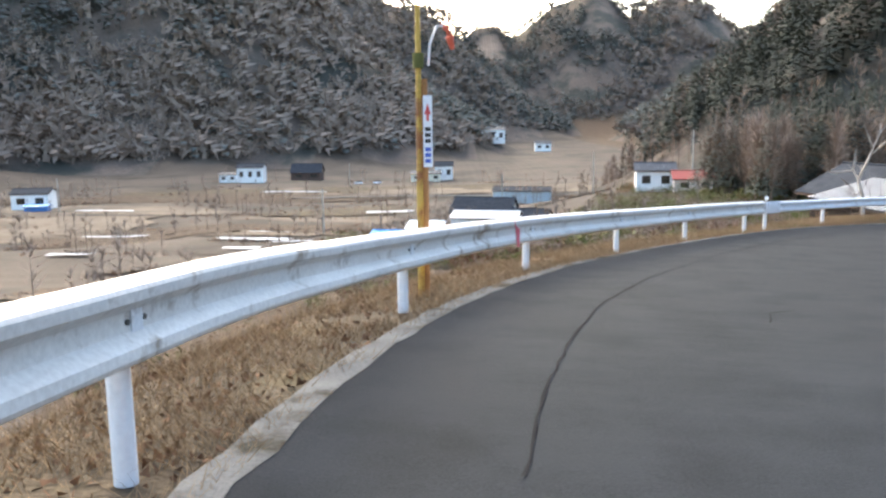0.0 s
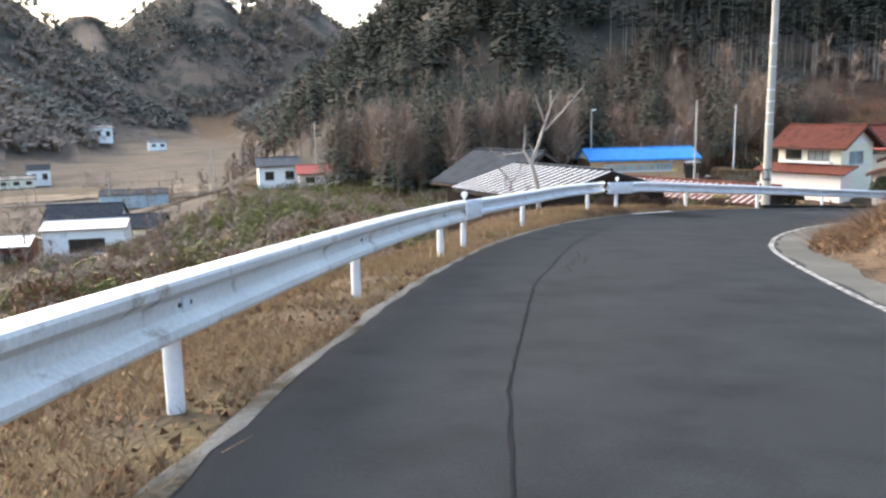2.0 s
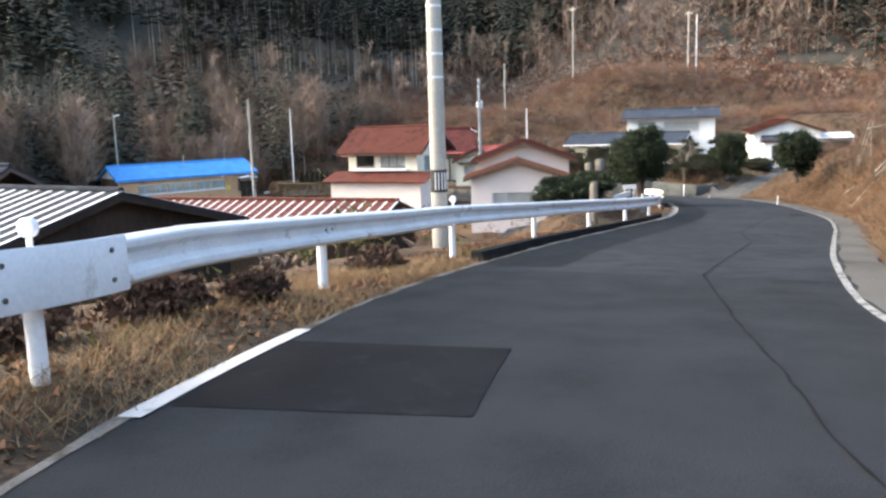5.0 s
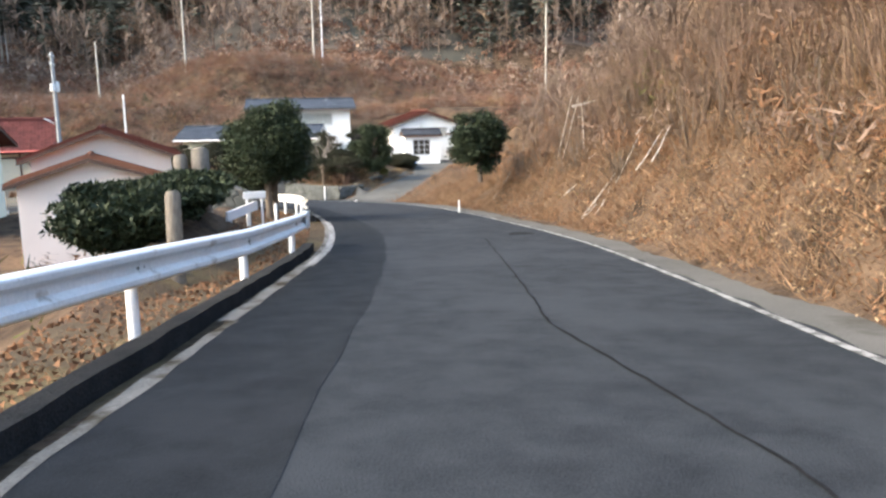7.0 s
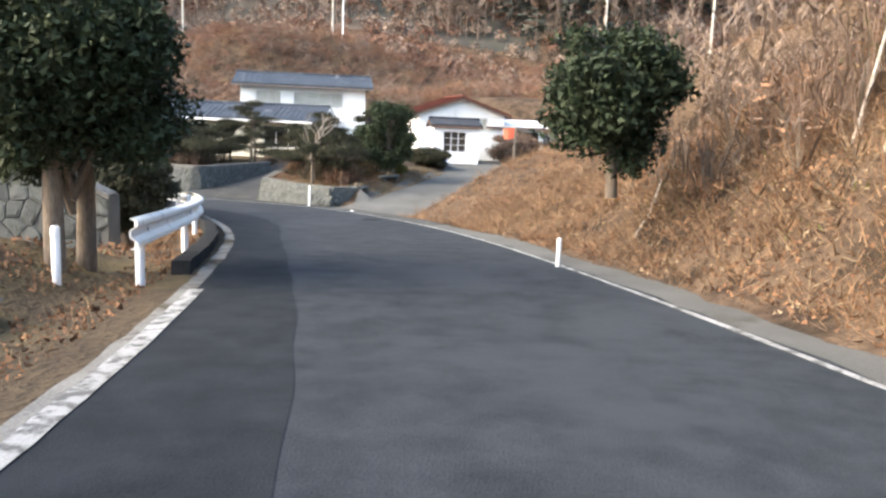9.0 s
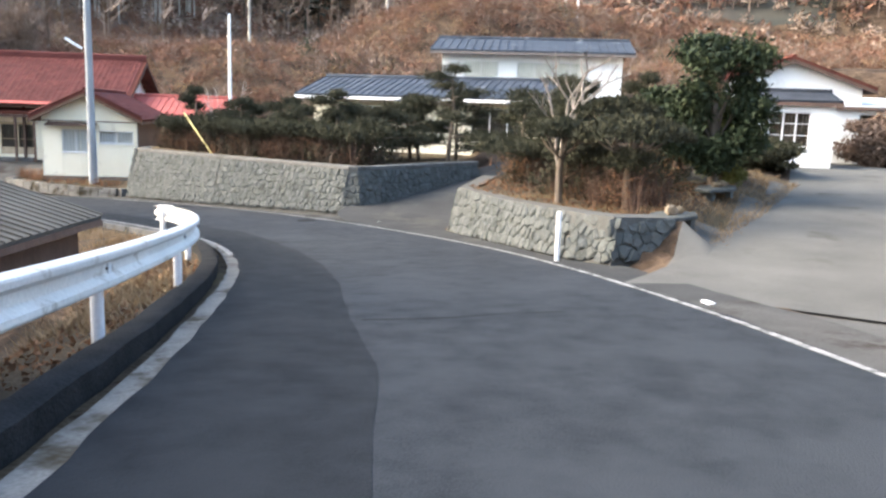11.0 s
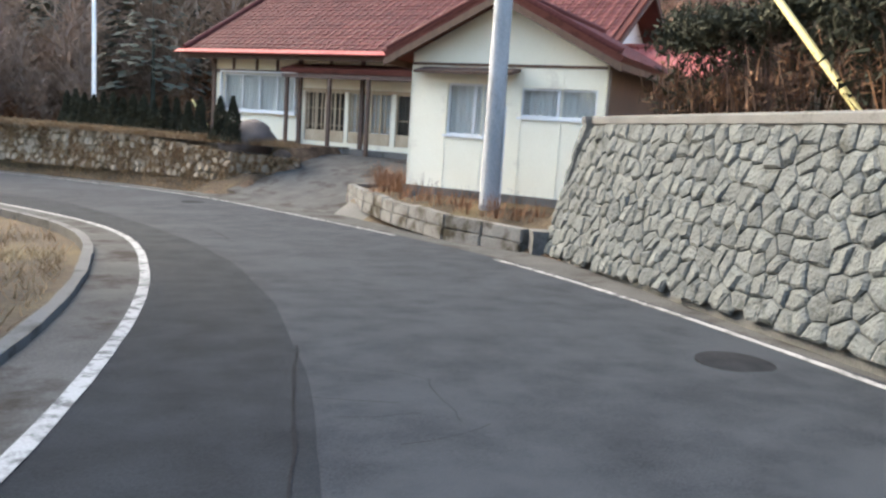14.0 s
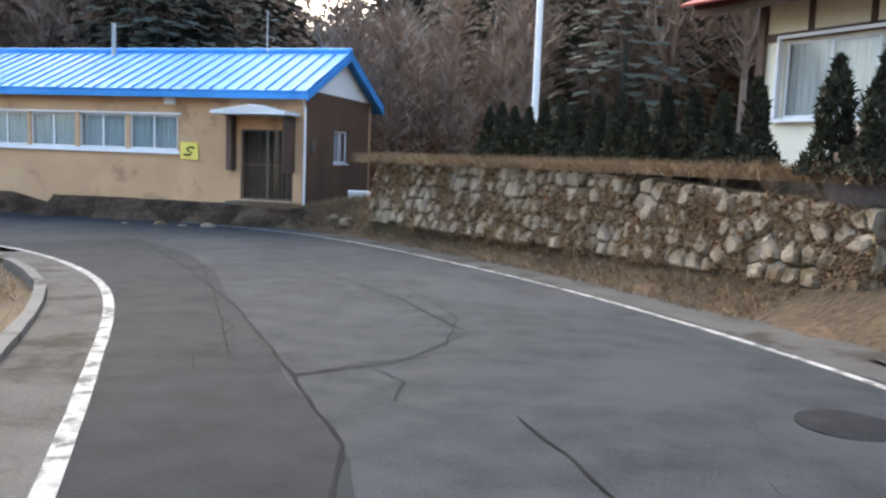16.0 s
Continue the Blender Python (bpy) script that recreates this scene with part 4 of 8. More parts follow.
# cream annex beside the stone wall: gable to the road
annex = gable_house("annex_house", facing(98.52, 77.0, -9.45, *A), 4.6, 6.0, 3.22, 1.15, CREAM, BROWN_TIN, "cream plastered annex with a red-brown gabled roof", [
    ("front", 0.95, 1.40, 2.28, 2.55, dict(panes=2, back=CURTAIN)), ("front", 2.74, 1.88, 4.44, 2.5, dict(panes=2, back=CURTAIN))], along="y", over=0.45, over_g=0.55, seam=0.3, side_mat=BROWN_BOARD, thick=0.15, fascia=BROWN_BOARD)
part("belt", Shape().box(-0.004, -0.025, 2.93, 4.604, -0.002, 2.99), BROWN_BOARD, annex)
part("awning", slab((0.3, -0.5, 2.78), (2.7, -0.5, 2.78), (2.7, -0.004, 2.9), (0.3, -0.004, 2.9), 0.06), DARK_WOOD, annex, "dark timber awning over the window")
for x in (0.0, 0.92, 1.84, 2.76, 3.68, 4.6):
    part("siding_joint", Shape().box(x - 0.012, -0.012, 0.0, x + 0.012, -0.001, 2.93), CREAM, annex)
part("plinth", Shape().box(-0.05, -0.06, -0.4, 4.65, -0.002, 0.18), CONCRETE, annex)
part("downpipe", Shape().tube([(4.7, -0.1, 2.9), (4.7, -0.1, 0.1)], 0.035, 8), DARK_FRAME, annex)

# the long tiled house behind it
th = facing(98.6, 92.55, -9.0, *A)
tile = gable_house("tiled_house", th, 15.0, 8.0, 3.8, 2.3, CREAM, BROWN_TIN, "long single-storey house with a red clay tile roof and timber porch", [
    ("front", 0.45, 1.25, 3.95, 2.62, dict(panes=4, back=CURTAIN)), ("front", 4.4, 0.3, 6.2, 2.1, dict(panes=4, frame=LATTICE, back=ROOM_SHADE, sill=False, bars=2)), ("front", 6.35, 0.3, 8.15, 2.1, dict(panes=4, frame=LATTICE, back=CURTAIN, sill=False, bars=2)),
    ("front", 8.35, 0.3, 10.3, 2.1, dict(panes=2, frame=LATTICE, back=ROOM_SHADE, sill=False, bars=1)), ("left", 2.2, 1.2, 5.2, 2.5, dict(panes=3, back=CURTAIN))],
    over=1.0, over_g=0.9, seam=0, thick=0.18, side_mat=WHITE_WALL, gable_mat=WHITE_WALL, ridge_mat=TILE, rthick=0.12)
for x in (-0.02, 4.2, 6.95, 9.75, 12.5):
    part("pillar", Shape().box(x - 0.08, -0.10, -0.12, x + 0.08, -0.003, 3.8), DARK_WOOD, tile, bevel=0.012)
for x in (0.95, 2.1, 3.1, 5.55, 8.35):
    part("stud", Shape().box(x - 0.05, -0.05, 2.72, x + 0.05, -0.002, 3.8), DARK_WOOD, tile)
part("beam", Shape().box(-0.1, -0.07, 2.64, 15.0, -0.002, 2.78), DARK_WOOD, tile)
part("sill_beam", Shape().box(-0.1, -0.09, 0.0, 4.1, -0.002, 0.22), DARK_WOOD, tile)
pr = part("porch_roof", slab((4.0, -0.98, 2.82), (10.8, -0.98, 2.82), (10.8, -0.11, 3.05), (4.0, -0.11, 3.05), 0.16), BROWN_TIN, tile, "brown metal porch roof")
part("porch_beam", Shape().box(4.05, -0.92, 2.5, 10.75, -0.8, 2.64), DARK_WOOD, tile)
for x in (4.25, 6.12, 7.75, 9.55, 10.6):
    part("porch_post", Shape().box(x - 0.06, -0.92, -0.1, x + 0.06, -0.8, 2.5), DARK_WOOD, tile, bevel=0.01)
for x in [*np.arange(4.58, 6.1, 0.2), *np.arange(6.53, 8.05, 0.2)]:
    part("lattice_bar", Shape().box(x - 0.022, 0.008, 0.75, x + 0.022, 0.044, 2.05), LATTICE, tile)
for x0, x1 in ((4.45, 6.15), (6.4, 8.1), (8.4, 10.25)):
    part("door_panel", Shape().box(x0, 0.012, 0.35, x1, 0.046, 0.72), LATTICE, tile, "pale timber door panel")
part("transom", Shape().box(4.3, -0.02, 2.1, 10.5, 0.06, 2.2), LATTICE, tile)
part("step", Shape().box(4.2, -0.75, -0.1, 10.4, -0.15, 0.12), CONCRETE, tile)
part("window_box", Shape().box(0.35, -0.14, 1.16, 4.05, -0.003, 1.22).box(0.35, -0.14, 2.66, 4.05, -0.003, 2.72).box(0.35, -0.14, 1.22, 0.41, -0.003, 2.66).box(3.99, -0.14, 1.22, 4.05, -0.003, 2.66), WHITE_PAINT, tile, "white metal window surround", bevel=0.008)
part("eave_flashing", slab((-0.95, -1.3, 3.3), (15.9, -1.3, 3.3), (15.9, -0.98, 3.44), (-0.95, -0.98, 3.44), 0.04), RED_TIN, tile, "salmon red tin flashing along the eave")
# clay tiles on its road-side slope: the nearest ones singly, the rest joined
def tile_points(u, v, w, d):
    out = []
    for k in range(5):
        a = k / 4
        out.append((u + w * a, v, 0.035 * math.sin(a * math.pi * 1.6) ** 2 + 0.012))
        out.append((u + w * a, v + d, 0.035 * math.sin(a * math.pi * 1.6) ** 2))
    return out


TW, TD = 0.325, 0.30
t_e = Vector((-0.9, -1.0, 3.8 - 1.0 * 2.3 / 4 + 0.12))
t_u, t_v = Vector((1, 0, 0)), Vector((0, 5.0, 2.3 * 5.0 / 4)).normalized()
t_n = t_u.cross(t_v)
t_m = Matrix((( t_u.x, t_v.x, t_n.x, t_e.x), (t_u.y, t_v.y, t_n.y, t_e.y), (t_u.z, t_v.z, t_n.z, t_e.z), (0, 0, 0, 1)))
t_faces = [(2 * k, 2 * k + 2, 2 * k + 3, 2 * k + 1) for k in range(4)]
one = Shape().add(tile_points(0, 0, TW, TD + 0.03), t_faces)
one.add([(TW * k / 4, 0, 0.035 * math.sin(k / 4 * math.pi * 1.6) ** 2 + 0.012) for k in range(5)] + [(TW * k / 4, 0, -0.005) for k in range(5)], [(5 + k, 6 + k, k + 1, k) for k in range(4)])
one_mesh = one.mesh("roof_tile", TILE)
rest = Shape()
t_rows = int((Vector((0, 5.0, 2.3 * 5.0 / 4)).length) / TD)
slope_roof = [c for c in tile.children if c.name.startswith("roof")][0]
for r_ in range(t_rows):
    for c_ in range(int(16.8 / TW)):
        lift = 0.010 + 0.004 * ((r_ * 7 + c_ * 3) % 3)
        if r_ < 10 and c_ < 30:
            ob = part("roof_tile", one_mesh, TILE, slope_roof)
            ob.matrix_local = t_m @ Matrix.Translation((c_ * TW, r_ * TD, lift))
        else:
            k0 = len(rest.v)
            rest.add([tuple(t_m @ (Vector(p) + Vector((c_ * TW, r_ * TD, lift)))) for p in one.v], one.f)
part("roof_tiles", rest, TILE, slope_roof, kind="stuff")
annex_roof = [c for c in annex.children if c.name.startswith("roof")][1]
a_e = Vector((4.6 + 0.45, -0.55, 3.22 - 0.45 * 1.15 / 2.3 + 0.12))
a_u, a_v = Vector((0, 1, 0)), Vector((-2.75, 0, 2.75 * 0.5)).normalized()
a_n = a_u.cross(a_v)
a_m = Matrix(((a_u.x, a_v.x, a_n.x, a_e.x), (a_u.y, a_v.y, a_n.y, a_e.y), (a_u.z, a_v.z, a_n.z, a_e.z), (0, 0, 0, 1)))
arest = Shape()
for r_ in range(10):
    for c_ in range(int(7.1 / TW)):
        arest.add([tuple(a_m @ (Vector(p) + Vector((c_ * TW, r_ * TD, 0.01 + 0.004 * ((r_ * 7 + c_ * 3) % 3))))) for p in one.v], one.f)
part("roof_tiles", arest, TILE, annex_roof, kind="stuff")
part("ridge_tiles", Shape().tube([(2.3, -0.6, 4.54), (2.3, 6.6, 4.54)], 0.12, 8).tube([(5.0, -0.5, 3.24), (2.35, -0.5, 4.54)], 0.08, 8).tube([(-0.4, -0.5, 3.24), (2.25, -0.5, 4.54)], 0.08, 8), TILE, annex, "rounded tile ridge and verges", 60, kind="stuff")
part("ridge_tiles", Shape().box(-0.9, 3.88, 6.2, 15.9, 4.12, 6.43).tube([(-0.9, 4, 6.45), (15.9, 4, 6.45)], 0.12, 8), TILE, tile, "stacked ridge tiles", kind="stuff")
part("verge_ridge", Shape().tube([(-0.75, -0.9, 3.5), (-0.75, 1.5, 4.85), (-0.75, 4.0, 6.32)], 0.11, 8), TILE, tile, "rounded tile ridge along the verge", 60)
# lower red roof behind the annex
shed = gable_house("red_roofed_wing", facing(105.6, 79.6, -9.2, *A), 7.5, 5.0, 3.2, 0.9, BROWN_BOARD, RED_TIN, "low wing with a bright red tin roof", [], over=0.5, over_g=0.3, seam=0.4)

# blue-roofed workshop across the bend
Bd = (0.959, -0.283)
bx, by = 88.9, 100.2
L_B = 16.5
blue = gable_house("workshop", facing(bx - Bd[0] * L_B, by - Bd[1] * L_B, -10.15, *Bd), L_B, 5.4, 3.25, 1.25, TAN, BLUE_TIN, "long tan workshop with a blue ribbed tin roof", [
    *[("front", x, 1.42, x + 1.62, 2.44, dict(panes=2, back=CURTAIN_BLUE)) for x in (2.1, 3.85, 5.6, 7.33, 9.1, 10.87)],
    ("front", 14.55, 0.08, 16.2, 2.1, dict(panes=2, frame=DARK_FRAME, back=ROOM_SHADE, sill=False, bars=1)), ("right", 2.2, 1.2, 3.3, 2.2, dict(panes=2, back=CURTAIN))],
    over=0.45, over_g=0.3, seam=0.42, gable_mat=WHITE_WALL, side_mat=BROWN_BOARD, thick=0.16, fascia=BLUE_TIN)
part("window_ledge", Shape().box(2.0, -0.1, 1.3, 12.6, -0.054, 1.38).box(2.0, -0.06, 2.45, 12.6, -0.003, 2.5), WHITE_PAINT, blue)
part("canopy", Shape().add([(14.15, -1.0, 2.55), (15.3, -1.05, 2.72), (16.4, -1.0, 2.55), (14.15, -0.003, 2.55), (15.3, -0.003, 2.78), (16.4, -0.003, 2.55), (14.15, -1.0, 2.47), (16.4, -1.0, 2.47), (14.15, -0.003, 2.47), (16.4, -0.003, 2.47)],
     [(0, 1, 4, 3), (1, 2, 5, 4), (0, 6, 7, 2, 1), (6, 8, 9, 7), (0, 3, 8, 6), (2, 7, 9, 5), (3, 4, 5, 9, 8)]), WHITE_PAINT, blue, "shallow white canopy over the door")
for x in (14.35, 16.2):
    part("canopy_post", Shape().box(x - 0.1, -0.3, 0.9, x + 0.06, -0.003, 2.47) if x < 15 else Shape().box(x, -0.7, 0.9, x + 0.06, -0.003, 2.47), DARK_WOOD, blue)
part("door_step", Shape().box(14.4, -0.6, -0.25, 16.3, -0.02, 0.04), CONCRETE, blue)
part("wall_lamp", Shape().box(12.13, -0.16, 2.74, 12.45, -0.004, 3.05), WHITE_PAINT, blue, "small white box on the wall", bevel=0.015)
part("downpipe", Shape().tube([(16.58, -0.3, 3.0), (16.58, -0.07, 2.7), (16.58, -0.07, 0.0)], 0.035, 8), WHITE_PAINT, blue)
part("meter", Shape().box(16.51, 0.35, 1.5, 16.62, 0.6, 1.85), DARK_FRAME, blue, bevel=0.01)
sg = part("sign", Shape().box(12.62, -0.05, 1.16, 13.2, -0.028, 1.66), SIGN_YELLOW, blue, "yellow sign with a black curved mark")
part("sign_mark", Shape().tube([(12.74, -0.056, 1.3), (12.92, -0.056, 1.29), (13.0, -0.056, 1.35), (12.88, -0.056, 1.41), (12.82, -0.056, 1.47), (12.93, -0.056, 1.52), (13.08, -0.056, 1.5)], 0.028, 6), BLACK, sg)
part("antenna", Shape().tube([(14.0, 2.6, 4.5), (14.0, 2.6, 5.9)], 0.025, 6).tube([(13.8, 2.6, 5.6), (14.4, 2.6, 5.6)], 0.012, 5), POLE, blue)
part("flue", Shape().tube([(8.6, 2.3, 4.3), (8.6, 2.3, 5.5)], 0.07, 8), POLE, blue)

# two-storey house inside the bend
a2 = (0.14, -0.99)
h2m = facing(79.8, 78.1, -9.9, *a2)
h2 = gable_house("two_storey_house", h2m, 7.5, 6.5, 5.9, 1.9, CREAM, BROWN_TIN, "two-storey white house with a rust-red roof", [
    ("front", 0.9, 4.1, 2.9, 5.4, dict(panes=2, frame=DARK_FRAME)), ("front", 3.6, 4.1, 6.2, 5.4, dict(panes=3, frame=DARK_FRAME, back=CURTAIN)),
    ("right", 1.6, 3.6, 4.6, 5.1, dict(panes=2, back=CURTAIN_BLUE))], over=0.9, over_g=0.9, seam=0.4, gable_mat=WHITE_WALL)
part("lower_roof", slab((-1.5, -2.8, 2.9), (9.5, -2.8, 2.9), (9.5, -0.004, 3.7), (-1.5, -0.004, 3.7), 0.12), BROWN_TIN, h2, "rust-red lean-to roof")
part("lower_wall", Shape().box(-0.8, -2.2, -0.2, 8.8, -0.01, 2.85), PINK, h2)
part("balcony", Shape().box(0.6, -0.6, 3.78, 6.6, -0.005, 4.0), WHITE_PAINT, h2)
# pink house beside the road, its gable to the valley
ap = (0.446, -0.895)
pm = facing(68.7, 57.2, -9.4, *ap)
pink = gable_house("pink_house", pm, 6.6, 5.2, 5.0, 1.25, PINK, BROWN_TIN, "pale pink house with low red-brown gabled roofs", [("front", 2.2, 3.2, 4.2, 4.2, dict(panes=2))], along="y", over=0.55, over_g=0.7, seam=0.4, side_mat=PINK)
pl = gable_house("pink_porch", facing(66.2, 56.4, -9.4, *ap), 6.4, 2.4, 3.95, 1.05, PINK, ORANGE_TIN, "pink front block with an orange-brown roof", [("front", 1.5, 1.6, 4.4, 2.8, dict(panes=3, back=CURTAIN))], along="y", over=0.5, over_g=0.6, seam=0.4)
# houses below the embankment
gm = facing(26.65, 56.2, -8.0, 0.04, -1.0)
grid = gable_house("barn", gm, 8.6, 8.6, 3.65, 1.15, BLACK_BOARD, DARK_TILE, "dark barn with pale ribs across its roof", [], over=0.6, over_g=0.35, seam=0.55, seam_mat=FROST, seam_w=0.15, seam_h=0.012, ridge_mat=DARK_TILE, fascia=BLACK_BOARD)
dark = gable_house("old_farmhouse", facing(31.3, 67.6, -8.8, 0.25, -0.97), 6.0, 7.5, 4.1, 1.8, BLACK_BOARD, DARK_TILE, "old farmhouse with a dark tiled roof", [], over=1.0, over_g=0.8, seam=0, ridge_mat=DARK_TILE)
low = gable_house("low_shed", facing(40.2, 60.5, -8.65, 0.2, -0.98), 13, 5, 3.0, 0.75, BLACK_BOARD, BROWN_TIN, "low shed with a striped rusty red roof", [], over=0.5, over_g=0.3, seam=0.5, seam_mat=FROST, seam_w=0.1, seam_h=0.015, ridge_mat=BROWN_TIN, fascia=BLACK_BOARD)
low2 = gable_house("roadside_shed", facing(75.11, 54.23, -10.6, 0.922, 0.387), 8.0, 6.0, 2.4, 0.9, DARK_WOOD, ASPHALT_OLD, "low shed with a weathered grey ribbed roof below the road", [], over=0.4, over_g=0.4, seam=0.32, seam_w=0.05)

# houses on the terrace above the bend
uh = facing(105.8, 65.6, -7.5, 0.12, -0.99)
upper = gable_house("garden_house", uh, 12.5, 6.0, 2.95, 0.8, CREAM, GREY_ROOF, "cream house with a blue-grey metal roof behind garden pines", [
    ("front", 8.6, 0.7, 11.4, 2.3, dict(panes=3, back=ROOM_SHADE)), ("front", 2.0, 0.7, 4.6, 2.3, dict(panes=2, back=ROOM_SHADE))], over=1.0, over_g=0.6, seam=0.4, fascia=WHITE_PAINT)
upper2 = gable_house("garden_house_upper", facing(111.45, 60.7, -7.2, 0.28, -0.96), 10.0, 6.5, 5.3, 0.8, WHITE_WALL, GREY_ROOF, "white upper storey with a low grey metal roof", [
    ("front", 1.2, 3.5, 3.2, 4.7, dict(panes=2, back=CURTAIN)), ("front", 4.2, 3.5, 8.2, 4.7, dict(panes=4, back=CURTAIN)), ("right", 1.5, 3.6, 3.0, 4.6, dict(panes=2, back=CURTAIN_BLUE))], over=0.7, over_g=0.6, seam=0.45, fascia=DARK_FRAME)
whm = facing(108.9, 45.7, -7.2, 0.30, -0.954)
white = gable_house("white_house", whm, 6.6, 8.0, 3.5, 1.15, WHITE_WALL, BROWN_TIN, "white gabled house at the end of the lane", [("front", 2.0, 2.2, 5.4, 3.2, dict(panes=4, back=CURTAIN))], along="y", over=0.5, over_g=0.4, seam=0.4)
whp = gable_house("white_porch", facing(104.0, 43.8, -7.3, 0.25, -0.968), 3.2, 3.0, 2.7, 0.35, WHITE_WALL, DARK_TILE, "small white block with a barred window", [("front", 0.7, 0.9, 2.3, 2.3, dict(panes=3, bars=2, back=ROOM_SHADE))], along="x", over=0.2, over_g=0.2, seam=0)
car = gable_house("carport", facing(110.6, 40.4, -7.2, 0.30, -0.954), 4.2, 6.0, 2.6, 0.3, WHITE_WALL, WHITE_PAINT, "open white carport with a flat roof", [("front", 0.3, 0.02, 3.9, 2.3, dict(panes=1, frame=WHITE_PAINT, back=ROOM_SHADE, sill=False))], along="x", over=0.3, over_g=0.3, seam=0)


# ---- stone walls ----
def cells(length, height, d, seed):
    """Irregular polygons that fill a rectangle, like fitted stones."""
    rng = random.Random(seed)
    pts = []
    rows = max(1, round(height / d))
    cols = max(1, round(length / d))
    for r in range(-1, rows + 1):
        for c in range(-1, cols + 1):
            pts.append(((c + 0.5 + (0.5 if r % 2 else 0) + rng.uniform(-0.4, 0.4)) * length / cols, (r + 0.5 + rng.uniform(-0.36, 0.36)) * height / rows))
    out = []
    for p in pts:
        if not (0 < p[0] < length and 0 < p[1] < height):
            continue
        poly = [(max(0, p[0] - 2 * d), max(0, p[1] - 2 * d)), (min(length, p[0] + 2 * d), max(0, p[1] - 2 * d)), (min(length, p[0] + 2 * d), min(height, p[1] + 2 * d)), (max(0, p[0] - 2 * d), min(height, p[1] + 2 * d))]
        for q in pts:
            if q is p or abs(q[0] - p[0]) > 3 * d or abs(q[1] - p[1]) > 3 * d:
                continue
            nx_, ny_ = q[0] - p[0], q[1] - p[1]
            k = (q[0] ** 2 + q[1] ** 2 - p[0] ** 2 - p[1] ** 2) / 2
            new_poly = []
            for a, b in zip(poly, poly[1:] + poly[:1]):
                fa, fb = a[0] * nx_ + a[1] * ny_ - k, b[0] * nx_ + b[1] * ny_ - k
                if fa <= 0:
                    new_poly.append(a)
                if fa * fb < 0:
                    t = fa / (fa - fb)
                    new_poly.append((a[0] + (b[0] - a[0]) * t, a[1] + (b[1] - a[1]) * t))
            poly = new_poly
            if len(poly) < 3:
                break
        if len(poly) >= 3:
            out.append(poly)
    return out


def stone_face(parent, p0, p1, h0, h1, batter, d, mat, seed, proud=0.055, joint=0.004, joined=False):
    """Stones on a leaning face from p0 to p1 (feet), h0 and h1 high; the face looks to the right of p1 to p0."""
    rng = random.Random(seed)
    a, b = Vector(p0), Vector(p1)
    along = (b - a)
    length = math.hypot(along.x, along.y)
    t = along / length
    out = Vector((t.y, -t.x, 0)).normalized()
    hm = (h0 + h1) / 2
    mass = Shape()
    for poly in cells(length, hm, d, seed):
        cxm = sum(p[0] for p in poly) / len(poly)
        cym = sum(p[1] for p in poly) / len(poly)
        size = max(math.hypot(p[0] - cxm, p[1] - cym) for p in poly)
        if size < 0.06:
            continue
        dep = proud * rng.uniform(0.6, 1.5)
        tilt = (rng.uniform(-0.12, 0.12), rng.uniform(-0.15, 0.1))

        def at(u, v, e):
            hh = h0 + (h1 - h0) * u / length
            w = v / hm * hh
            return tuple(a + t * u + Vector((0, 0, w)) + out * (e - batter * w))
        k = 1 - joint / max(size, 0.08)
        ring0 = [(cxm + (p[0] - cxm) * k, cym + (p[1] - cym) * k) for p in poly]
        ring1 = [(cxm + (p[0] - cxm) * k * 0.91, cym + (p[1] - cym) * k * 0.91) for p in poly]
        ring2 = [(cxm + (p[0] - cxm) * k * 0.62, cym + (p[1] - cym) * k * 0.62) for p in poly]
        n = len(poly)
        v = [at(*p, -0.012) for p in ring0] + [at(*p, dep * 0.55 + rng.uniform(-0.012, 0.012)) for p in ring1]
        v += [at(*p, dep + tilt[0] * (p[0] - cxm) + tilt[1] * (p[1] - cym) + rng.uniform(-0.01, 0.01)) for p in ring2]
        f = [(i, (i + 1) % n, n + (i + 1) % n, n + i) for i in range(n)] + [(n + i, n + (i + 1) % n, 2 * n + (i + 1) % n, 2 * n + i) for i in range(n)] + [tuple(range(2 * n, 3 * n))]
        if joined:
            mass.add(v, f)
        else:
            part("stone", Shape().add(v, f), mat, parent)
    if joined:
        part("stone_mass", mass, mat, parent, kind="stuff")


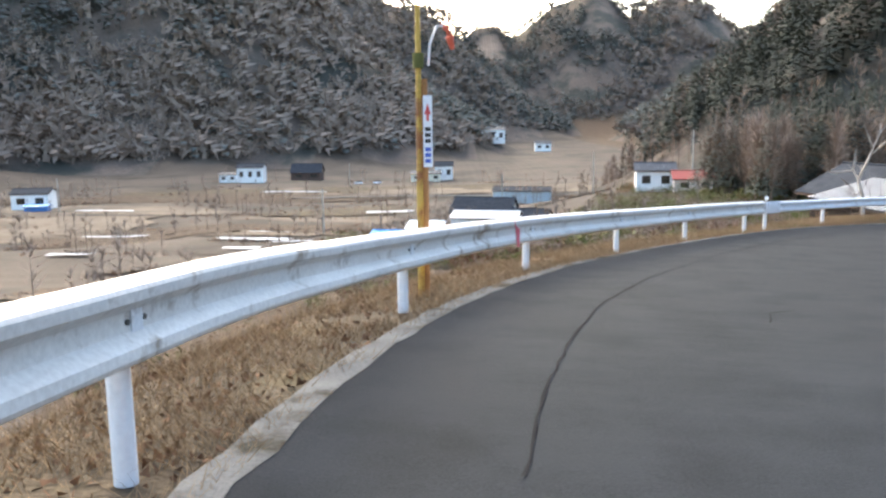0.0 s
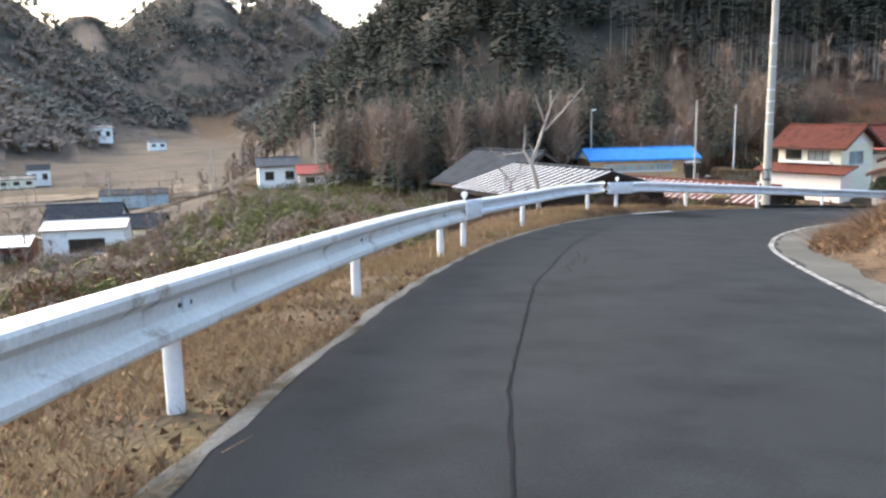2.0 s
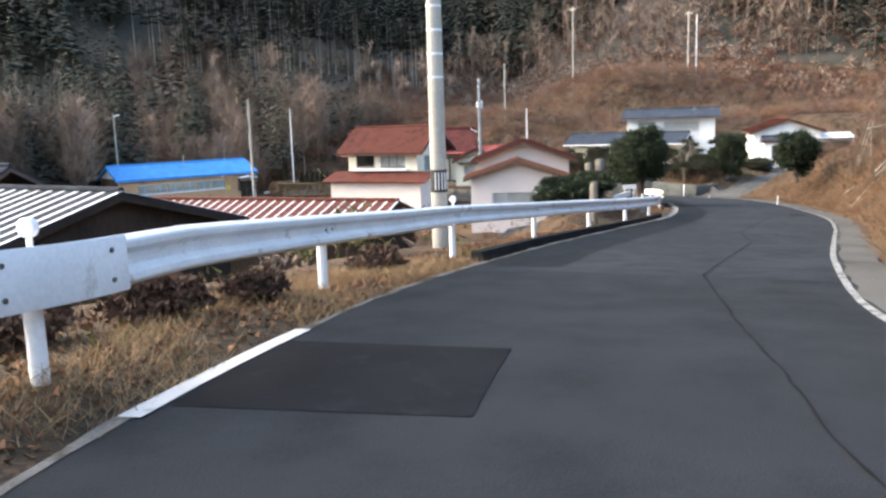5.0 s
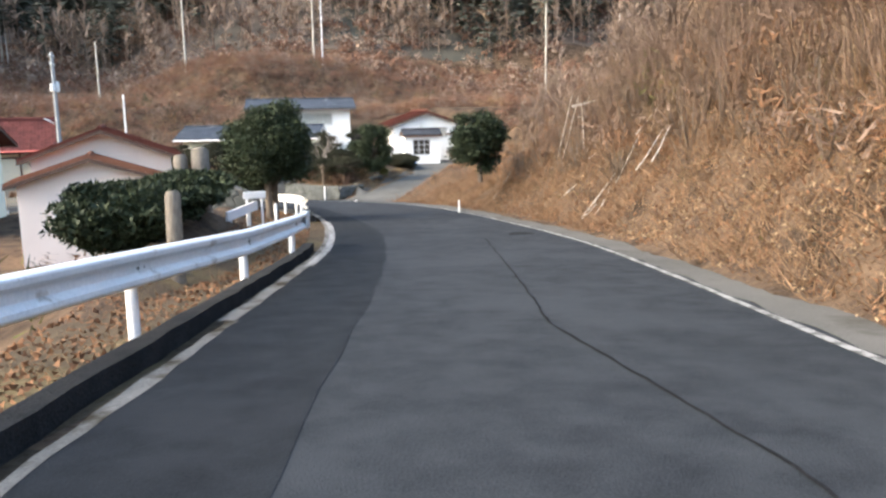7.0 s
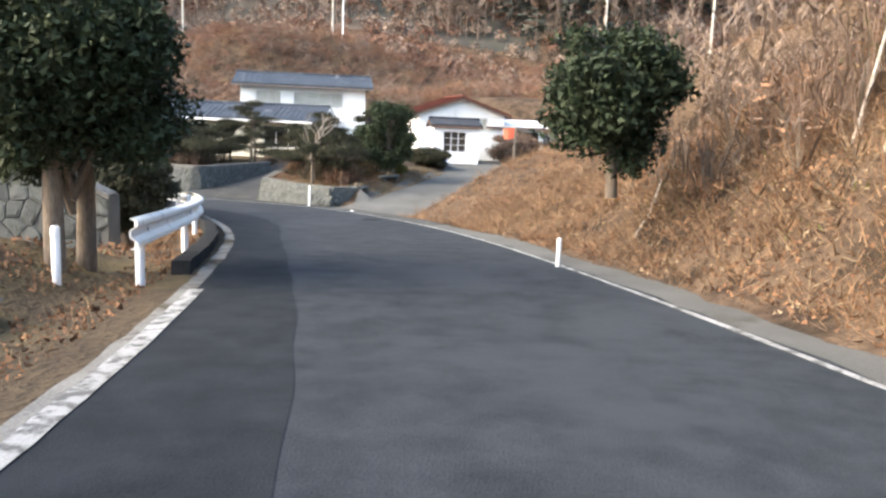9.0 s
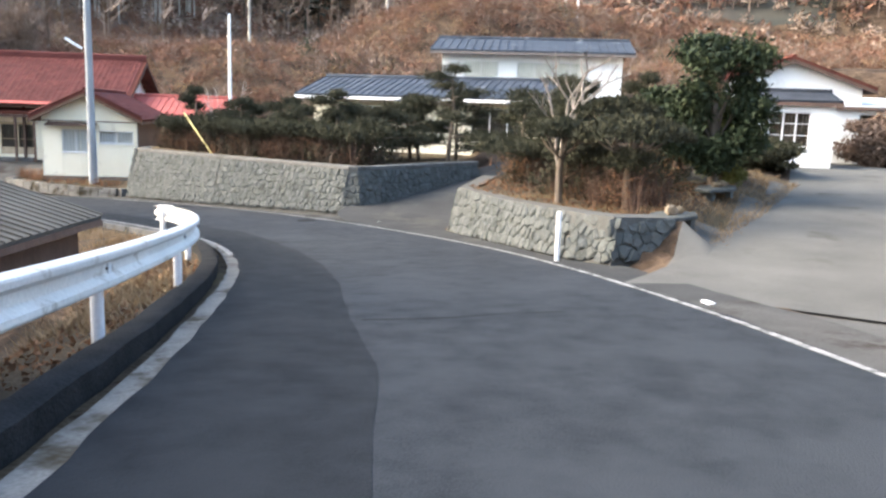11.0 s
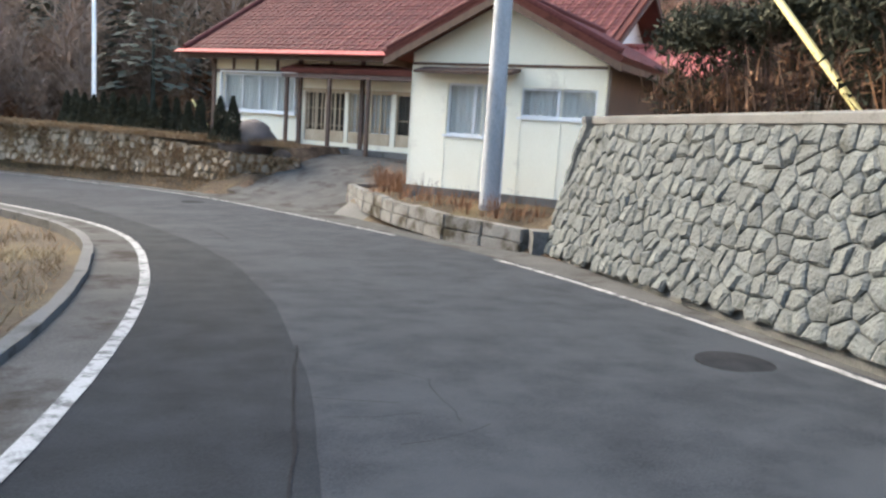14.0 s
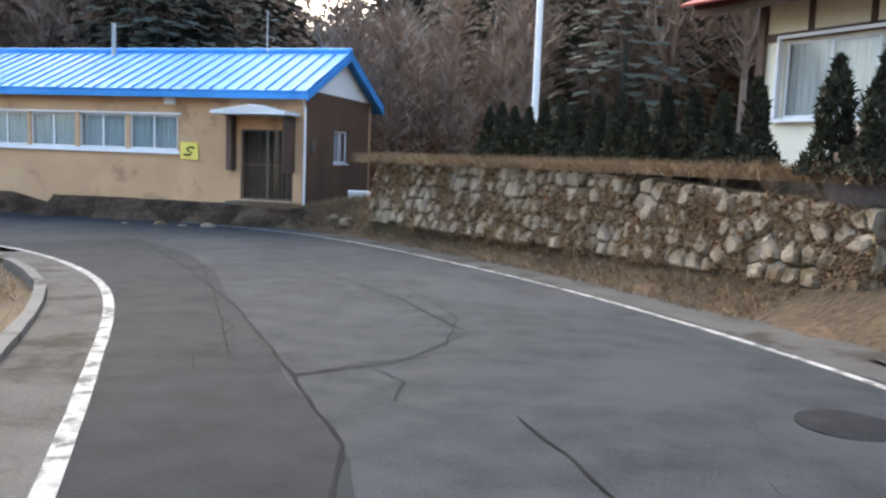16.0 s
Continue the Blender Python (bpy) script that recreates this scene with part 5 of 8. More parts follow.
def retaining_wall(name, label, line, batter, d, mat, seed, coping=0.0, body=None, thick=0.7, proud=0.06, far=()):
    """A leaning wall along a line of (x, y, foot, top); the earth lies to the left of its run."""
    w = base(name, Matrix.Identity(4), label, "retaining wall", "stone walls", "structure")
    secs = []
    n = len(line)
    for i, (x, y, z0, z1) in enumerate(line):
        p, q = Vector(line[max(i - 1, 0)][:2]), Vector(line[min(i + 1, n - 1)][:2])
        dd = (q - p).normalized()
        o = Vector((dd.y, -dd.x))
        secs.append([(x, y, z0 - 0.4), (x - o.x * batter * (z1 - z0), y - o.y * batter * (z1 - z0), z1), (x - o.x * thick, y - o.y * thick, z1), (x - o.x * thick, y - o.y * thick, z0 - 0.4)])
    part("wall_core", Shape().sweep(secs), body or MORTAR, w)
    if coping:
        cs = []
        for s in secs:
            a, b = Vector(s[1]), Vector(s[2])
            u = (b - a).normalized()
            cs.append([tuple(a - u * 0.05 + Vector((0, 0, -coping))), tuple(a - u * 0.05 + Vector((0, 0, 0.02))), tuple(a - u * 0.03 + Vector((0, 0, 0.045))), tuple(a + u * 0.35 + Vector((0, 0, 0.045))), tuple(a + u * 0.35 + Vector((0, 0, -coping)))])
        part("coping", Shape().sweep(cs), CONCRETE, w, "grey concrete coping")
    for i in range(n - 1):
        a, b = line[i], line[i + 1]
        stone_face(w, a[:3], b[:3], a[3] - a[2] - coping, b[3] - b[2] - coping, batter, d, mat, seed + i, proud, joined=i in far)
    return w


retaining_wall("stone_wall", "grey fitted-stone retaining wall below a garden hedge",
               [(97.55, 70.75, -9.85, -7.62), (95.05, 63.64, -9.44, -7.54), (92.4, 56.1, -9.0, -7.45), (92.6, 55.5, -8.95, -7.45), (93.4, 55.0, -8.85, -7.45), (95.3, 54.45, -8.6, -7.43), (98.9, 53.5, -8.1, -7.4)], 0.25, 0.225, STONE, 11, 0.07, proud=0.032, far=(0, 4, 5))
retaining_wall("stone_wall_end", "end face of the grey stone retaining wall", [(99.6, 71.9, -9.7, -7.62), (97.55, 70.75, -9.85, -7.62)], 0.27, 0.28, STONE, 31, 0.07, proud=0.035)
retaining_wall("corner_wall", "low grey stone wall at the corner of the lane",
               [(93.6, 51.7, -8.5, -7.5), (88.75, 50.65, -8.7, -7.5), (86.0, 48.4, -8.45, -7.45), (83.3, 46.05, -8.15, -7.3), (82.5, 45.0, -8.05, -7.25), (83.6, 44.0, -8.0, -7.3)], 0.24, 0.225, STONE, 51, 0.0, proud=0.028)
retaining_wall("yard_wall", "low grey stone wall below the pink house", [(62.0, 48.6, -8.9, -5.15), (62.6, 46.6, -8.6, -5.15), (62.75, 45.2, -8.2, -5.25), (62.9, 43.9, -7.5, -5.8)], 0.15, 0.4, STONE, 91, 0.06, proud=0.03, far=(0, 1, 2))
RUBBLE = [(91.5, 98.9, -10.35, -8.75), (91.0, 97.1, -10.3, -8.75), (93.4, 93.4, -10.25, -8.8), (95.4, 89.6, -10.15, -8.9), (97.0, 85.6, -10.05, -9.1), (99.0, 84.7, -10.0, -9.2)]
retaining_wall("rubble_wall", "old rubble wall overgrown with dead grass", RUBBLE, 0.2, 0.29, STONE_BROWN, 71, 0.0, EARTH, 0.6, 0.09)
bedw = base("bed_edging", Matrix.Identity(4), "low edging of weathered concrete blocks round a roadside bed", "planter edging", "stone walls")
bed_line = [(99.9, 79.6), (98.25, 79.35), (97.75, 77.4), (97.3, 75.2), (97.15, 73.0), (97.5, 71.1)]
rng = random.Random(4)
for (x0, y0), (x1, y1) in zip(bed_line, bed_line[1:]):
    ln = math.hypot(x1 - x0, y1 - y0)
    k = max(1, round(ln / 0.85))
    for i in range(k):
        u = (i + 0.5) / k
        x, y = x0 + (x1 - x0) * u, y0 + (y1 - y0) * u
        m = pose(x, y, 0, 0, 0, math.degrees(math.atan2(y1 - y0, x1 - x0)) + rng.uniform(-2, 2))
        hh = rng.uniform(-0.02, 0.02)
        for lev in (0, 1):
            part("block", Shape().box(-ln / k / 2 + 0.006, -0.14 + 0.03 * lev, -9.98 + lev * 0.25, ln / k / 2 - 0.006 - rng.uniform(0, 0.012), 0.12, -9.98 + lev * 0.25 + 0.243 + (hh if lev else 0), m), EDGE_CONCRETE, bedw, bevel=0.022)
drain = base("drain_box", pose(97.75, 70.85, -9.9, 0, 0, 60), "open concrete drain box beside the stone wall", "drain")
part("box", Shape().box(-0.35, -0.3, -0.1, 0.35, -0.22, 0.38).box(-0.35, 0.22, -0.1, 0.35, 0.3, 0.38).box(-0.35, -0.22, -0.1, -0.28, 0.22, 0.38).box(0.28, -0.22, -0.1, 0.35, 0.22, 0.38), CONCRETE, drain)
part("lid", Shape().box(-0.36, -0.32, 0.384, 0.0, 0.32, 0.43), CONCRETE, drain)

# paved ways off the road
def way(name, label, line, mat):
    pts = spline(line, 6)
    sh = Shape()
    rows = []
    for i, p in enumerate(pts):
        d = pts[min(i + 1, len(pts) - 1)] - pts[max(i - 1, 0)]
        o = np.array([d[1], -d[0]]) / np.hypot(d[0], d[1])
        rows.append([(p[0] + o[0] * p[3] * k, p[1] + o[1] * p[3] * k, p[2]) for k in (-1, -0.5, 0, 0.5, 1)])
    sh.add([q for r in rows for q in r], [(i * 5 + j, i * 5 + j + 1, (i + 1) * 5 + j + 1, (i + 1) * 5 + j) for i in range(len(rows) - 1) for j in range(4)])
    thing(name, sh, mat, label, "driveway", kind="structure", smooth=40)


way("lane", "pale dusty lane leaving the road towards a white house", [(79.8, 41.6, -7.93, 2.9), (81.6, 41.4, -7.88, 2.6), (84.5, 41.0, -7.76, 2.4), (89.5, 40.4, -7.55, 2.0), (96.0, 39.0, -7.34, 1.9), (101.0, 38.2, -7.17, 1.9), (105.5, 37.5, -7.14, 1.9)], ASPHALT_OLD)
way("driveway", "asphalt drive rising between two stone walls", [(91.3, 52.6, -8.945, 2.3), (92.6, 53.1, -8.76, 2.8), (94.5, 53.0, -8.48, 2.4), (98.0, 52.5, -8.02, 1.9), (102.0, 52.2, -7.5, 1.6)], DRIVE_ASPHALT)
way("house_drive", "short grey concrete drive up to the tiled house", [(96.3, 81.6, -10.305, 2.5), (97.0, 81.65, -10.25, 2.7), (97.6, 81.8, -10.1, 2.8), (98.9, 82.2, -9.79, 2.7), (101.0, 83.2, -9.27, 2.8), (103.0, 84.4, -9.0, 3.2)], GUTTER)

# cracks and sealed joints; where the surface is crazed
CRAZED = [(90.25, 61.92), (91.3, 64.3), (9.55, 20.79), (8.72, 19.54), (45.29, 35.04), (47.17, 35.68), (90.65, 84.36), (93.9, 80.4), (83.79, 53.61), (43.06, 34.7)]


def crack(line, width, seed=1, mat=TAR):
    rng = random.Random(seed)
    pts = []
    for (x0, y0), (x1, y1) in zip(line, line[1:]):
        k = max(2, int(math.hypot(x1 - x0, y1 - y0) / 0.22))
        for i in range(k):
            pts.append((x0 + (x1 - x0) * i / k + rng.uniform(-0.012, 0.012), y0 + (y1 - y0) * i / k + rng.uniform(-0.012, 0.012)))
    pts.append(line[-1])
    z = nearest([p[0] for p in pts], [p[1] for p in pts])[2] + 0.0095
    v, f = [], []
    for i, p in enumerate(pts):
        q, r = pts[min(i + 1, len(pts) - 1)], pts[max(i - 1, 0)]
        dx, dy = q[0] - r[0], q[1] - r[1]
        ln = math.hypot(dx, dy) or 1
        w = width * rng.uniform(0.25, 0.6) / 2
        v += [(p[0] + dy / ln * w, p[1] - dx / ln * w, z[i]), (p[0] - dy / ln * w, p[1] + dx / ln * w, z[i])]
    f = [(2 * i, 2 * i + 2, 2 * i + 3, 2 * i + 1) for i in range(len(pts) - 1)]
    thing("road_crack", Shape().add(v, f), mat, "dark crack sealed with tar in the asphalt", "road crack", "road cracks", "structure")


crack([(0.38, 3.5), (0.62, 4.8), (1.1, 6.6), (1.75, 8.7), (3.13, 11.8), (5.8, 16.3), (8.6, 20.3), (11.3, 23.5), (12.3, 24.65), (14.2, 26.6), (15.8, 28.0)], 0.05, 1)
crack([(34.9, 31.55), (28.2, 30.9), (24.8, 29.75), (23.1, 29.1), (21.6, 28.6), (18, 27)], 0.045, 2)
crack([(50.0, 33.8), (43.9, 33.1), (40.5, 32.75), (38.8, 32.6), (34.9, 31.55)], 0.06, 3)
crack([(85.55, 96.1), (88.65, 89.9), (90.3, 86.1), (91.4, 83.05), (91.9, 81.5), (92.0, 79.5)], 0.06, 4)
crack([(91.4, 83.05), (92.1, 83.5), (92.7, 84.7)], 0.04, 5)
crack([(92.9, 82.1), (93.1, 81.4), (93.3, 80.2)], 0.04, 6)
crack([(91.4, 66.2), (89.26, 61.1), (87.35, 57.37)], 0.045, 7)
crack([(86.6, 56.0), (85.14, 54.16), (83.77, 52.66)], 0.07, 8)
crack([(88.06, 54.72), (86.8, 53.2), (85.52, 51.78)], 0.035, 9)
crack([(91.37, 83.0), (91.86, 83.45), (92.37, 83.77)], 0.05, 12)
crack([(90.3, 90.6), (92.0, 87.2), (92.73, 85.0)], 0.04, 13)
crack([(11.69, 23.62), (11.23, 22.92), (10.55, 22.22), (10.34, 21.83)], 0.036, 21)
crack([(11.23, 22.92), (11.17, 22.67), (10.66, 22.02)], 0.036, 22)
crack([(10.55, 22.22), (10.15, 21.79), (9.94, 21.41), (9.82, 21.17)], 0.036, 23)
crack([(93.41, 76.32), (93.44, 75.63), (93.42, 75.05), (93.33, 74.14), (93.23, 73.41)], 0.05, 24)
crack([(3.2, 7.6), (3.5, 8.3), (3.9, 8.6)], 0.05, 11)
crack([(87.4, 57.47), (87.84, 57.22), (88.32, 56.96), (89.1, 56.5)], 0.05, 31)
crack([(89.09, 89.31), (89.8, 87.1), (90.31, 85.37), (90.8, 83.65)], 0.035, 32)
crack([(90.31, 85.37), (90.55, 84.9), (90.5, 84.4)], 0.025, 33)
crack([(75.86, 46.23), (76.26, 45.65), (77.02, 45.03), (77.45, 44.51)], 0.05, 34)
crack([(91.23, 89.73), (92.27, 87.68), (92.7, 85.7), (92.52, 84.17)], 0.03, 35)
crack([(91.9, 83.4), (92.2, 82.9), (92.15, 82.4)], 0.025, 36)
crack([(44.2, 36.0), (45.0, 35.4), (46.1, 35.6), (46.8, 35.2)], 0.025, 37)
crack([(45.0, 35.4), (45.3, 34.9), (46.0, 34.7)], 0.022, 38)
crack([(83.2, 51.0), (83.9, 51.9), (84.2, 52.9)], 0.03, 39)
rng = random.Random(17)
for cx_, cy_ in CRAZED:
    for k in range(4):
        x, y, a = cx_ + rng.uniform(-0.5, 0.5), cy_ + rng.uniform(-0.5, 0.5), rng.uniform(0, 6.28)
        line = [(x, y)]
        for _ in range(rng.choice((2, 3, 4))):
            a += rng.uniform(-0.9, 0.9)
            d = rng.uniform(0.2, 0.42)
            line.append((line[-1][0] + d * math.cos(a), line[-1][1] + d * math.sin(a)))
        crack(line, rng.uniform(0.009, 0.018), 50 + k)
for k, (x, y) in enumerate(((90.5, 56.2), (72.75, 40.9), (94.4, 64.5), (94.95, 82.1), (51.0, 32.95))):
    z = float(nearest([x], [y])[2][0])
    c = thing("manhole_cover", Shape().tube([(0, 0, -0.02), (0, 0, 0.010), (0, 0, 0.014)], [0.31, 0.31, 0.295], 28), MANHOLE, "round cast-iron manhole cover set in the asphalt", "manhole cover", "manhole covers", m=Matrix.Translation((x, y, z)), smooth=30)


# ---- plants ----
def tri_mesh(name, v, mat):
    """A mesh of loose triangles from an array of shape (n, 3, 3)."""
    n = len(v)
    me = bpy.data.meshes.new(name)
    me.vertices.add(3 * n)
    me.loops.add(3 * n)
    me.polygons.add(n)
    me.vertices.foreach_set("co", np.ascontiguousarray(v, dtype=np.float32).ravel())
    me.loops.foreach_set("vertex_index", np.arange(3 * n, dtype=np.int32))
    me.polygons.foreach_set("loop_start", np.arange(0, 3 * n, 3, dtype=np.int32))
    me.polygons.foreach_set("loop_total", np.full(n, 3, dtype=np.int32))
    me.materials.append(mat)
    me.update()
    me.validate()
    return me


def unit(v):
    return v / (np.linalg.norm(v, axis=-1, keepdims=True) + 1e-9)


def leaves(rng, centres, size, up=0.0, aspect=0.5):
    """Small pointed leaves at the places, turned at random; up: how much they point upwards."""
    n = len(centres)
    d = rng.normal(size=(n, 3))
    d[:, 2] += up
    d = unit(d)
    w = unit(np.cross(d, rng.normal(size=(n, 3))))
    s = size * rng.uniform(0.6, 1.4, (n, 1))
    return np.stack([centres - w * s * aspect, centres + w * s * aspect, centres + d * s * 1.6], 1)


def blob(rng, n, c, r, shell=0.55):
    """Places inside an uneven ellipsoid, most of them near its skin."""
    d = unit(rng.normal(size=(n, 3)))
    k = rng.uniform(shell, 1.0, (n, 1)) * (1 + 0.18 * np.sin(d[:, :1] * 5 + c[0]) * np.cos(d[:, 1:2] * 4 + c[1]) + 0.1 * np.sin(d[:, 2:] * 9 + d[:, :1] * 7))
    return np.array(c) + d * k * np.array(r)


def blades(rng, feet, height, width, lean=0.35):
    n = len(feet)
    a = rng.uniform(0, 2 * np.pi, n)
    h = height * rng.uniform(0.5, 1.5, n)
    ln = lean * rng.uniform(0.2, 1.6, n) * h
    b = rng.uniform(0, 2 * np.pi, n)
    tip = feet + np.stack([np.cos(b) * ln, np.sin(b) * ln, h], 1)
    w = np.stack([np.cos(a), np.sin(a), np.zeros(n)], 1) * (width * rng.uniform(0.5, 1.3, (n, 1)))
    return np.stack([feet - w, feet + w, tip], 1)


def stems(rng, foot, count, height, spread, width, bend=0.3):
    """Arching bare stems that rise from one foot."""
    out = []
    for _ in range(count):
        a = rng.uniform(0, 2 * np.pi)
        h = height * rng.uniform(0.5, 1.1)
        r = spread * rng.uniform(0.2, 1.0)
        p0 = np.array(foot) + np.array([math.cos(a), math.sin(a), 0]) * 0.15 * rng.random()
        p1 = p0 + np.array([math.cos(a) * r * 0.4, math.sin(a) * r * 0.4, h * 0.6])
        p2 = p0 + np.array([math.cos(a) * r, math.sin(a) * r, h * (1 - bend * rng.random())])
        s = np.array([-math.sin(a), math.cos(a), 0.2]) * width
        out += [[p0 - s, p0 + s, p1 + s * 0.8], [p0 - s, p1 + s * 0.8, p1 - s * 0.8], [p1 - s * 0.8, p1 + s * 0.8, p2]]
        for _k in range(3):
            u = rng.uniform(0.3, 0.95)
            q = p1 + (p2 - p1) * u if u > 0.5 else p0 + (p1 - p0) * u * 2
            e = q + np.array([rng.normal() * 0.3, rng.normal() * 0.3, 0.25]) * height * 0.22
            out.append([q - s * 0.5, q + s * 0.5, e])
    return np.array(out)


def stuff(name, v, mat, label, category):
    return tagged(new(name, tri_mesh(name, v, mat)), label, category, "", "stuff")


def along_road(rng, n, s0, s1, o0, o1, side):
    """Places on the ground beside the road."""
    s = rng.uniform(s0, s1, n)
    o = rng.uniform(o0, o1, n)
    idx = [np.interp(s, ARC, LINE_PTS[:, c]) for c in range(5)]
    dx = np.interp(s + 0.5, ARC, LINE_PTS[:, 0]) - np.interp(s - 0.5, ARC, LINE_PTS[:, 0])
    dy = np.interp(s + 0.5, ARC, LINE_PTS[:, 1]) - np.interp(s - 0.5, ARC, LINE_PTS[:, 1])
    ln = np.hypot(dx, dy)
    k = (idx[3] - o) if side == "left" else (idx[4] + o)
    x, y = idx[0] + dy / ln * k, idx[1] - dx / ln * k
    return np.stack([x, y, ground(x, y) - 0.01], 1)


rng = np.random.default_rng(5)


def patchy(p, scale, cut):
    f = np.sin(p[:, 0] * scale + 2 * np.sin(p[:, 1] * scale * 0.7)) * np.sin(p[:, 1] * scale * 1.1 + 1.3 * np.sin(p[:, 0] * scale * 0.6))
    return p[f + rng.normal(size=len(p)) * 0.25 > cut]


# verge grass by the rail
p = np.vstack([along_road(rng, 100000, -12, 47, 0.02, 2.0, "left"), along_road(rng, 14000, -16, 47, 1.6, 5.0, "left"), along_road(rng, 2200, 47, 104, 0.7, 2.0, "left")])
stuff("verge_grass", blades(rng, patchy(p, 1.7, -0.35), 0.13, 0.0045, 1.1), STRAW, "tufts of dry tan grass along the road verge", "grass")
p = np.vstack([along_road(rng, 16000, -16, 47, 0.1, 3.0, "left"), along_road(rng, 14000, 47, 104, 0.6, 2.4, "left"), along_road(rng, 4000, 36, 47, 0.2, 2.4, "left")])
stuff("verge_litter", leaves(rng, p + np.array([0, 0, 0.02]), 0.034, 0.0, 0.7), STRAW_DARK, "dead brown leaves and stalks under the guard rail", "dead leaves")
p = along_road(rng, 5000, 10, 50, 0.1, 1.4, "left")
stuff("green_tufts", blades(rng, patchy(p, 0.8, 0.35), 0.11, 0.008, 0.8), GREEN_GRASS, "sparse green grass among the dry verge", "grass")
# inner verge near the bend's end
p = np.vstack([along_road(rng, 17000, 104, 150, 0.95, 4.0, "left"), along_road(rng, 5000, 96, 112, 0.8, 3.0, "left")])
stuff("verge_grass", blades(rng, patchy(p, 1.2, -0.2), 0.16, 0.01, 0.8), STRAW, "dry grass inside the bend", "grass")
# the cut bank
def clumped(n, s0, s1, o0, o1, spread_, each):
    """Places gathered in clumps on the road bank."""
    c = along_road(rng, n, s0, s1, o0, o1, "right")
    q = np.repeat(c, each, 0) + rng.normal(size=(n * each, 3)) * np.array([spread_, spread_, 0])
    q[:, 2] = ground(q[:, 0], q[:, 1])
    return q[off_edge(q)]


def off_edge(q, d=0.75):
    st, lat, zr, le, ri = nearest(q[:, 0], q[:, 1])
    return lat > ri + d


p = np.vstack([along_road(rng, 60000, 28, 90, 0.8, 5.5, "right"), along_road(rng, 12000, 28, 90, 4.5, 12, "right"), along_road(rng, 5000, 0, 30, 0.9, 4, "right")])
stuff("bank_grass", blades(rng, patchy(p, 0.8, -0.45), 0.2, 0.009, 1.6), BANK_STRAW, "matted straw-coloured grass on the road bank", "grass")
p = clumped(2200, 28, 90, 0.9, 4.6, 0.13, 16)
stuff("bank_grass", blades(rng, p, 0.28, 0.011, 1.7), BANK_STRAW, "bleached grass tufts hanging down the road bank", "grass")
p = clumped(2100, 28, 90, 0.8, 5.6, 0.16, 22)
stuff("bank_litter", leaves(rng, p + rng.normal(size=p.shape) * np.array([0.02, 0.02, 0.03]) + np.array([0, 0, 0.06]), 0.042, 0.1, 0.45), STRAW_DARK, "russet dead leaves heaped on the road bank", "dead leaves")
p = clumped(900, 28, 90, 0.8, 6.0, 0.12, 12)
stuff("bank_litter", leaves(rng, p + np.array([0, 0, 0.07]), 0.04, 0.1, 0.5), STRAW_PALE, "pale curled dead leaves on the road bank", "dead leaves")
p = patchy(along_road(rng, 13000, 28, 90, 0.9, 7, "right"), 1.3, 0.0)
stuff("bank_stalks", leaves(rng, p + np.array([0, 0, 0.1]), 0.16, 0.2, 0.035), STRAW_PALE, "pale broken stalks lying on the road bank", "dead stalks")
p = clumped(420, 40, 88, 1.2, 5.0, 0.2, 12)
stuff("bank_weeds", blades(rng, patchy(p, 0.6, 0.35), 0.1, 0.012, 1.0), GREEN_GRASS, "sparse green weeds low on the road bank", "grass")
def thicket(n, s0, s1, o0, o1, count, h0, h1, spread_, width, bend):
    return np.vstack([stems(rng, q, count, rng.uniform(h0, h1), spread_, width, bend) for q in along_road(rng, n, s0, s1, o0, o1, "right")])


stuff("bank_brush", thicket(520, 36, 79, 2.4, 6, 12, 0.4, 1.1, 1.2, 0.006, 0.9), BANK_STRAW, "thicket of tan arching brush on the bank", "brush")
stuff("bank_brush", thicket(210, 42, 78, 2.6, 6, 9, 0.7, 1.7, 1.7, 0.008, 0.85), STRAW_PALE, "pale dead stalks arching over the bank", "brush")
stuff("bank_brush", thicket(1000, 34, 79, 2.8, 9, 18, 1.1, 2.7, 1.9, 0.0075, 0.6), THICKET, "tall grey-brown thicket on top of the bank", "brush")
stuff("bank_brush", thicket(170, 38, 78, 3.0, 7.5, 7, 1.6, 3.0, 2.2, 0.011, 0.5), THICKET, "tall bare saplings on top of the bank", "brush")
stuff("bank_brush", thicket(680, 38, 82, 2.2, 8, 11, 0.5, 1.7, 1.4, 0.012, 0.75), BARK, "dark bramble stems tangled over the bank", "brush")
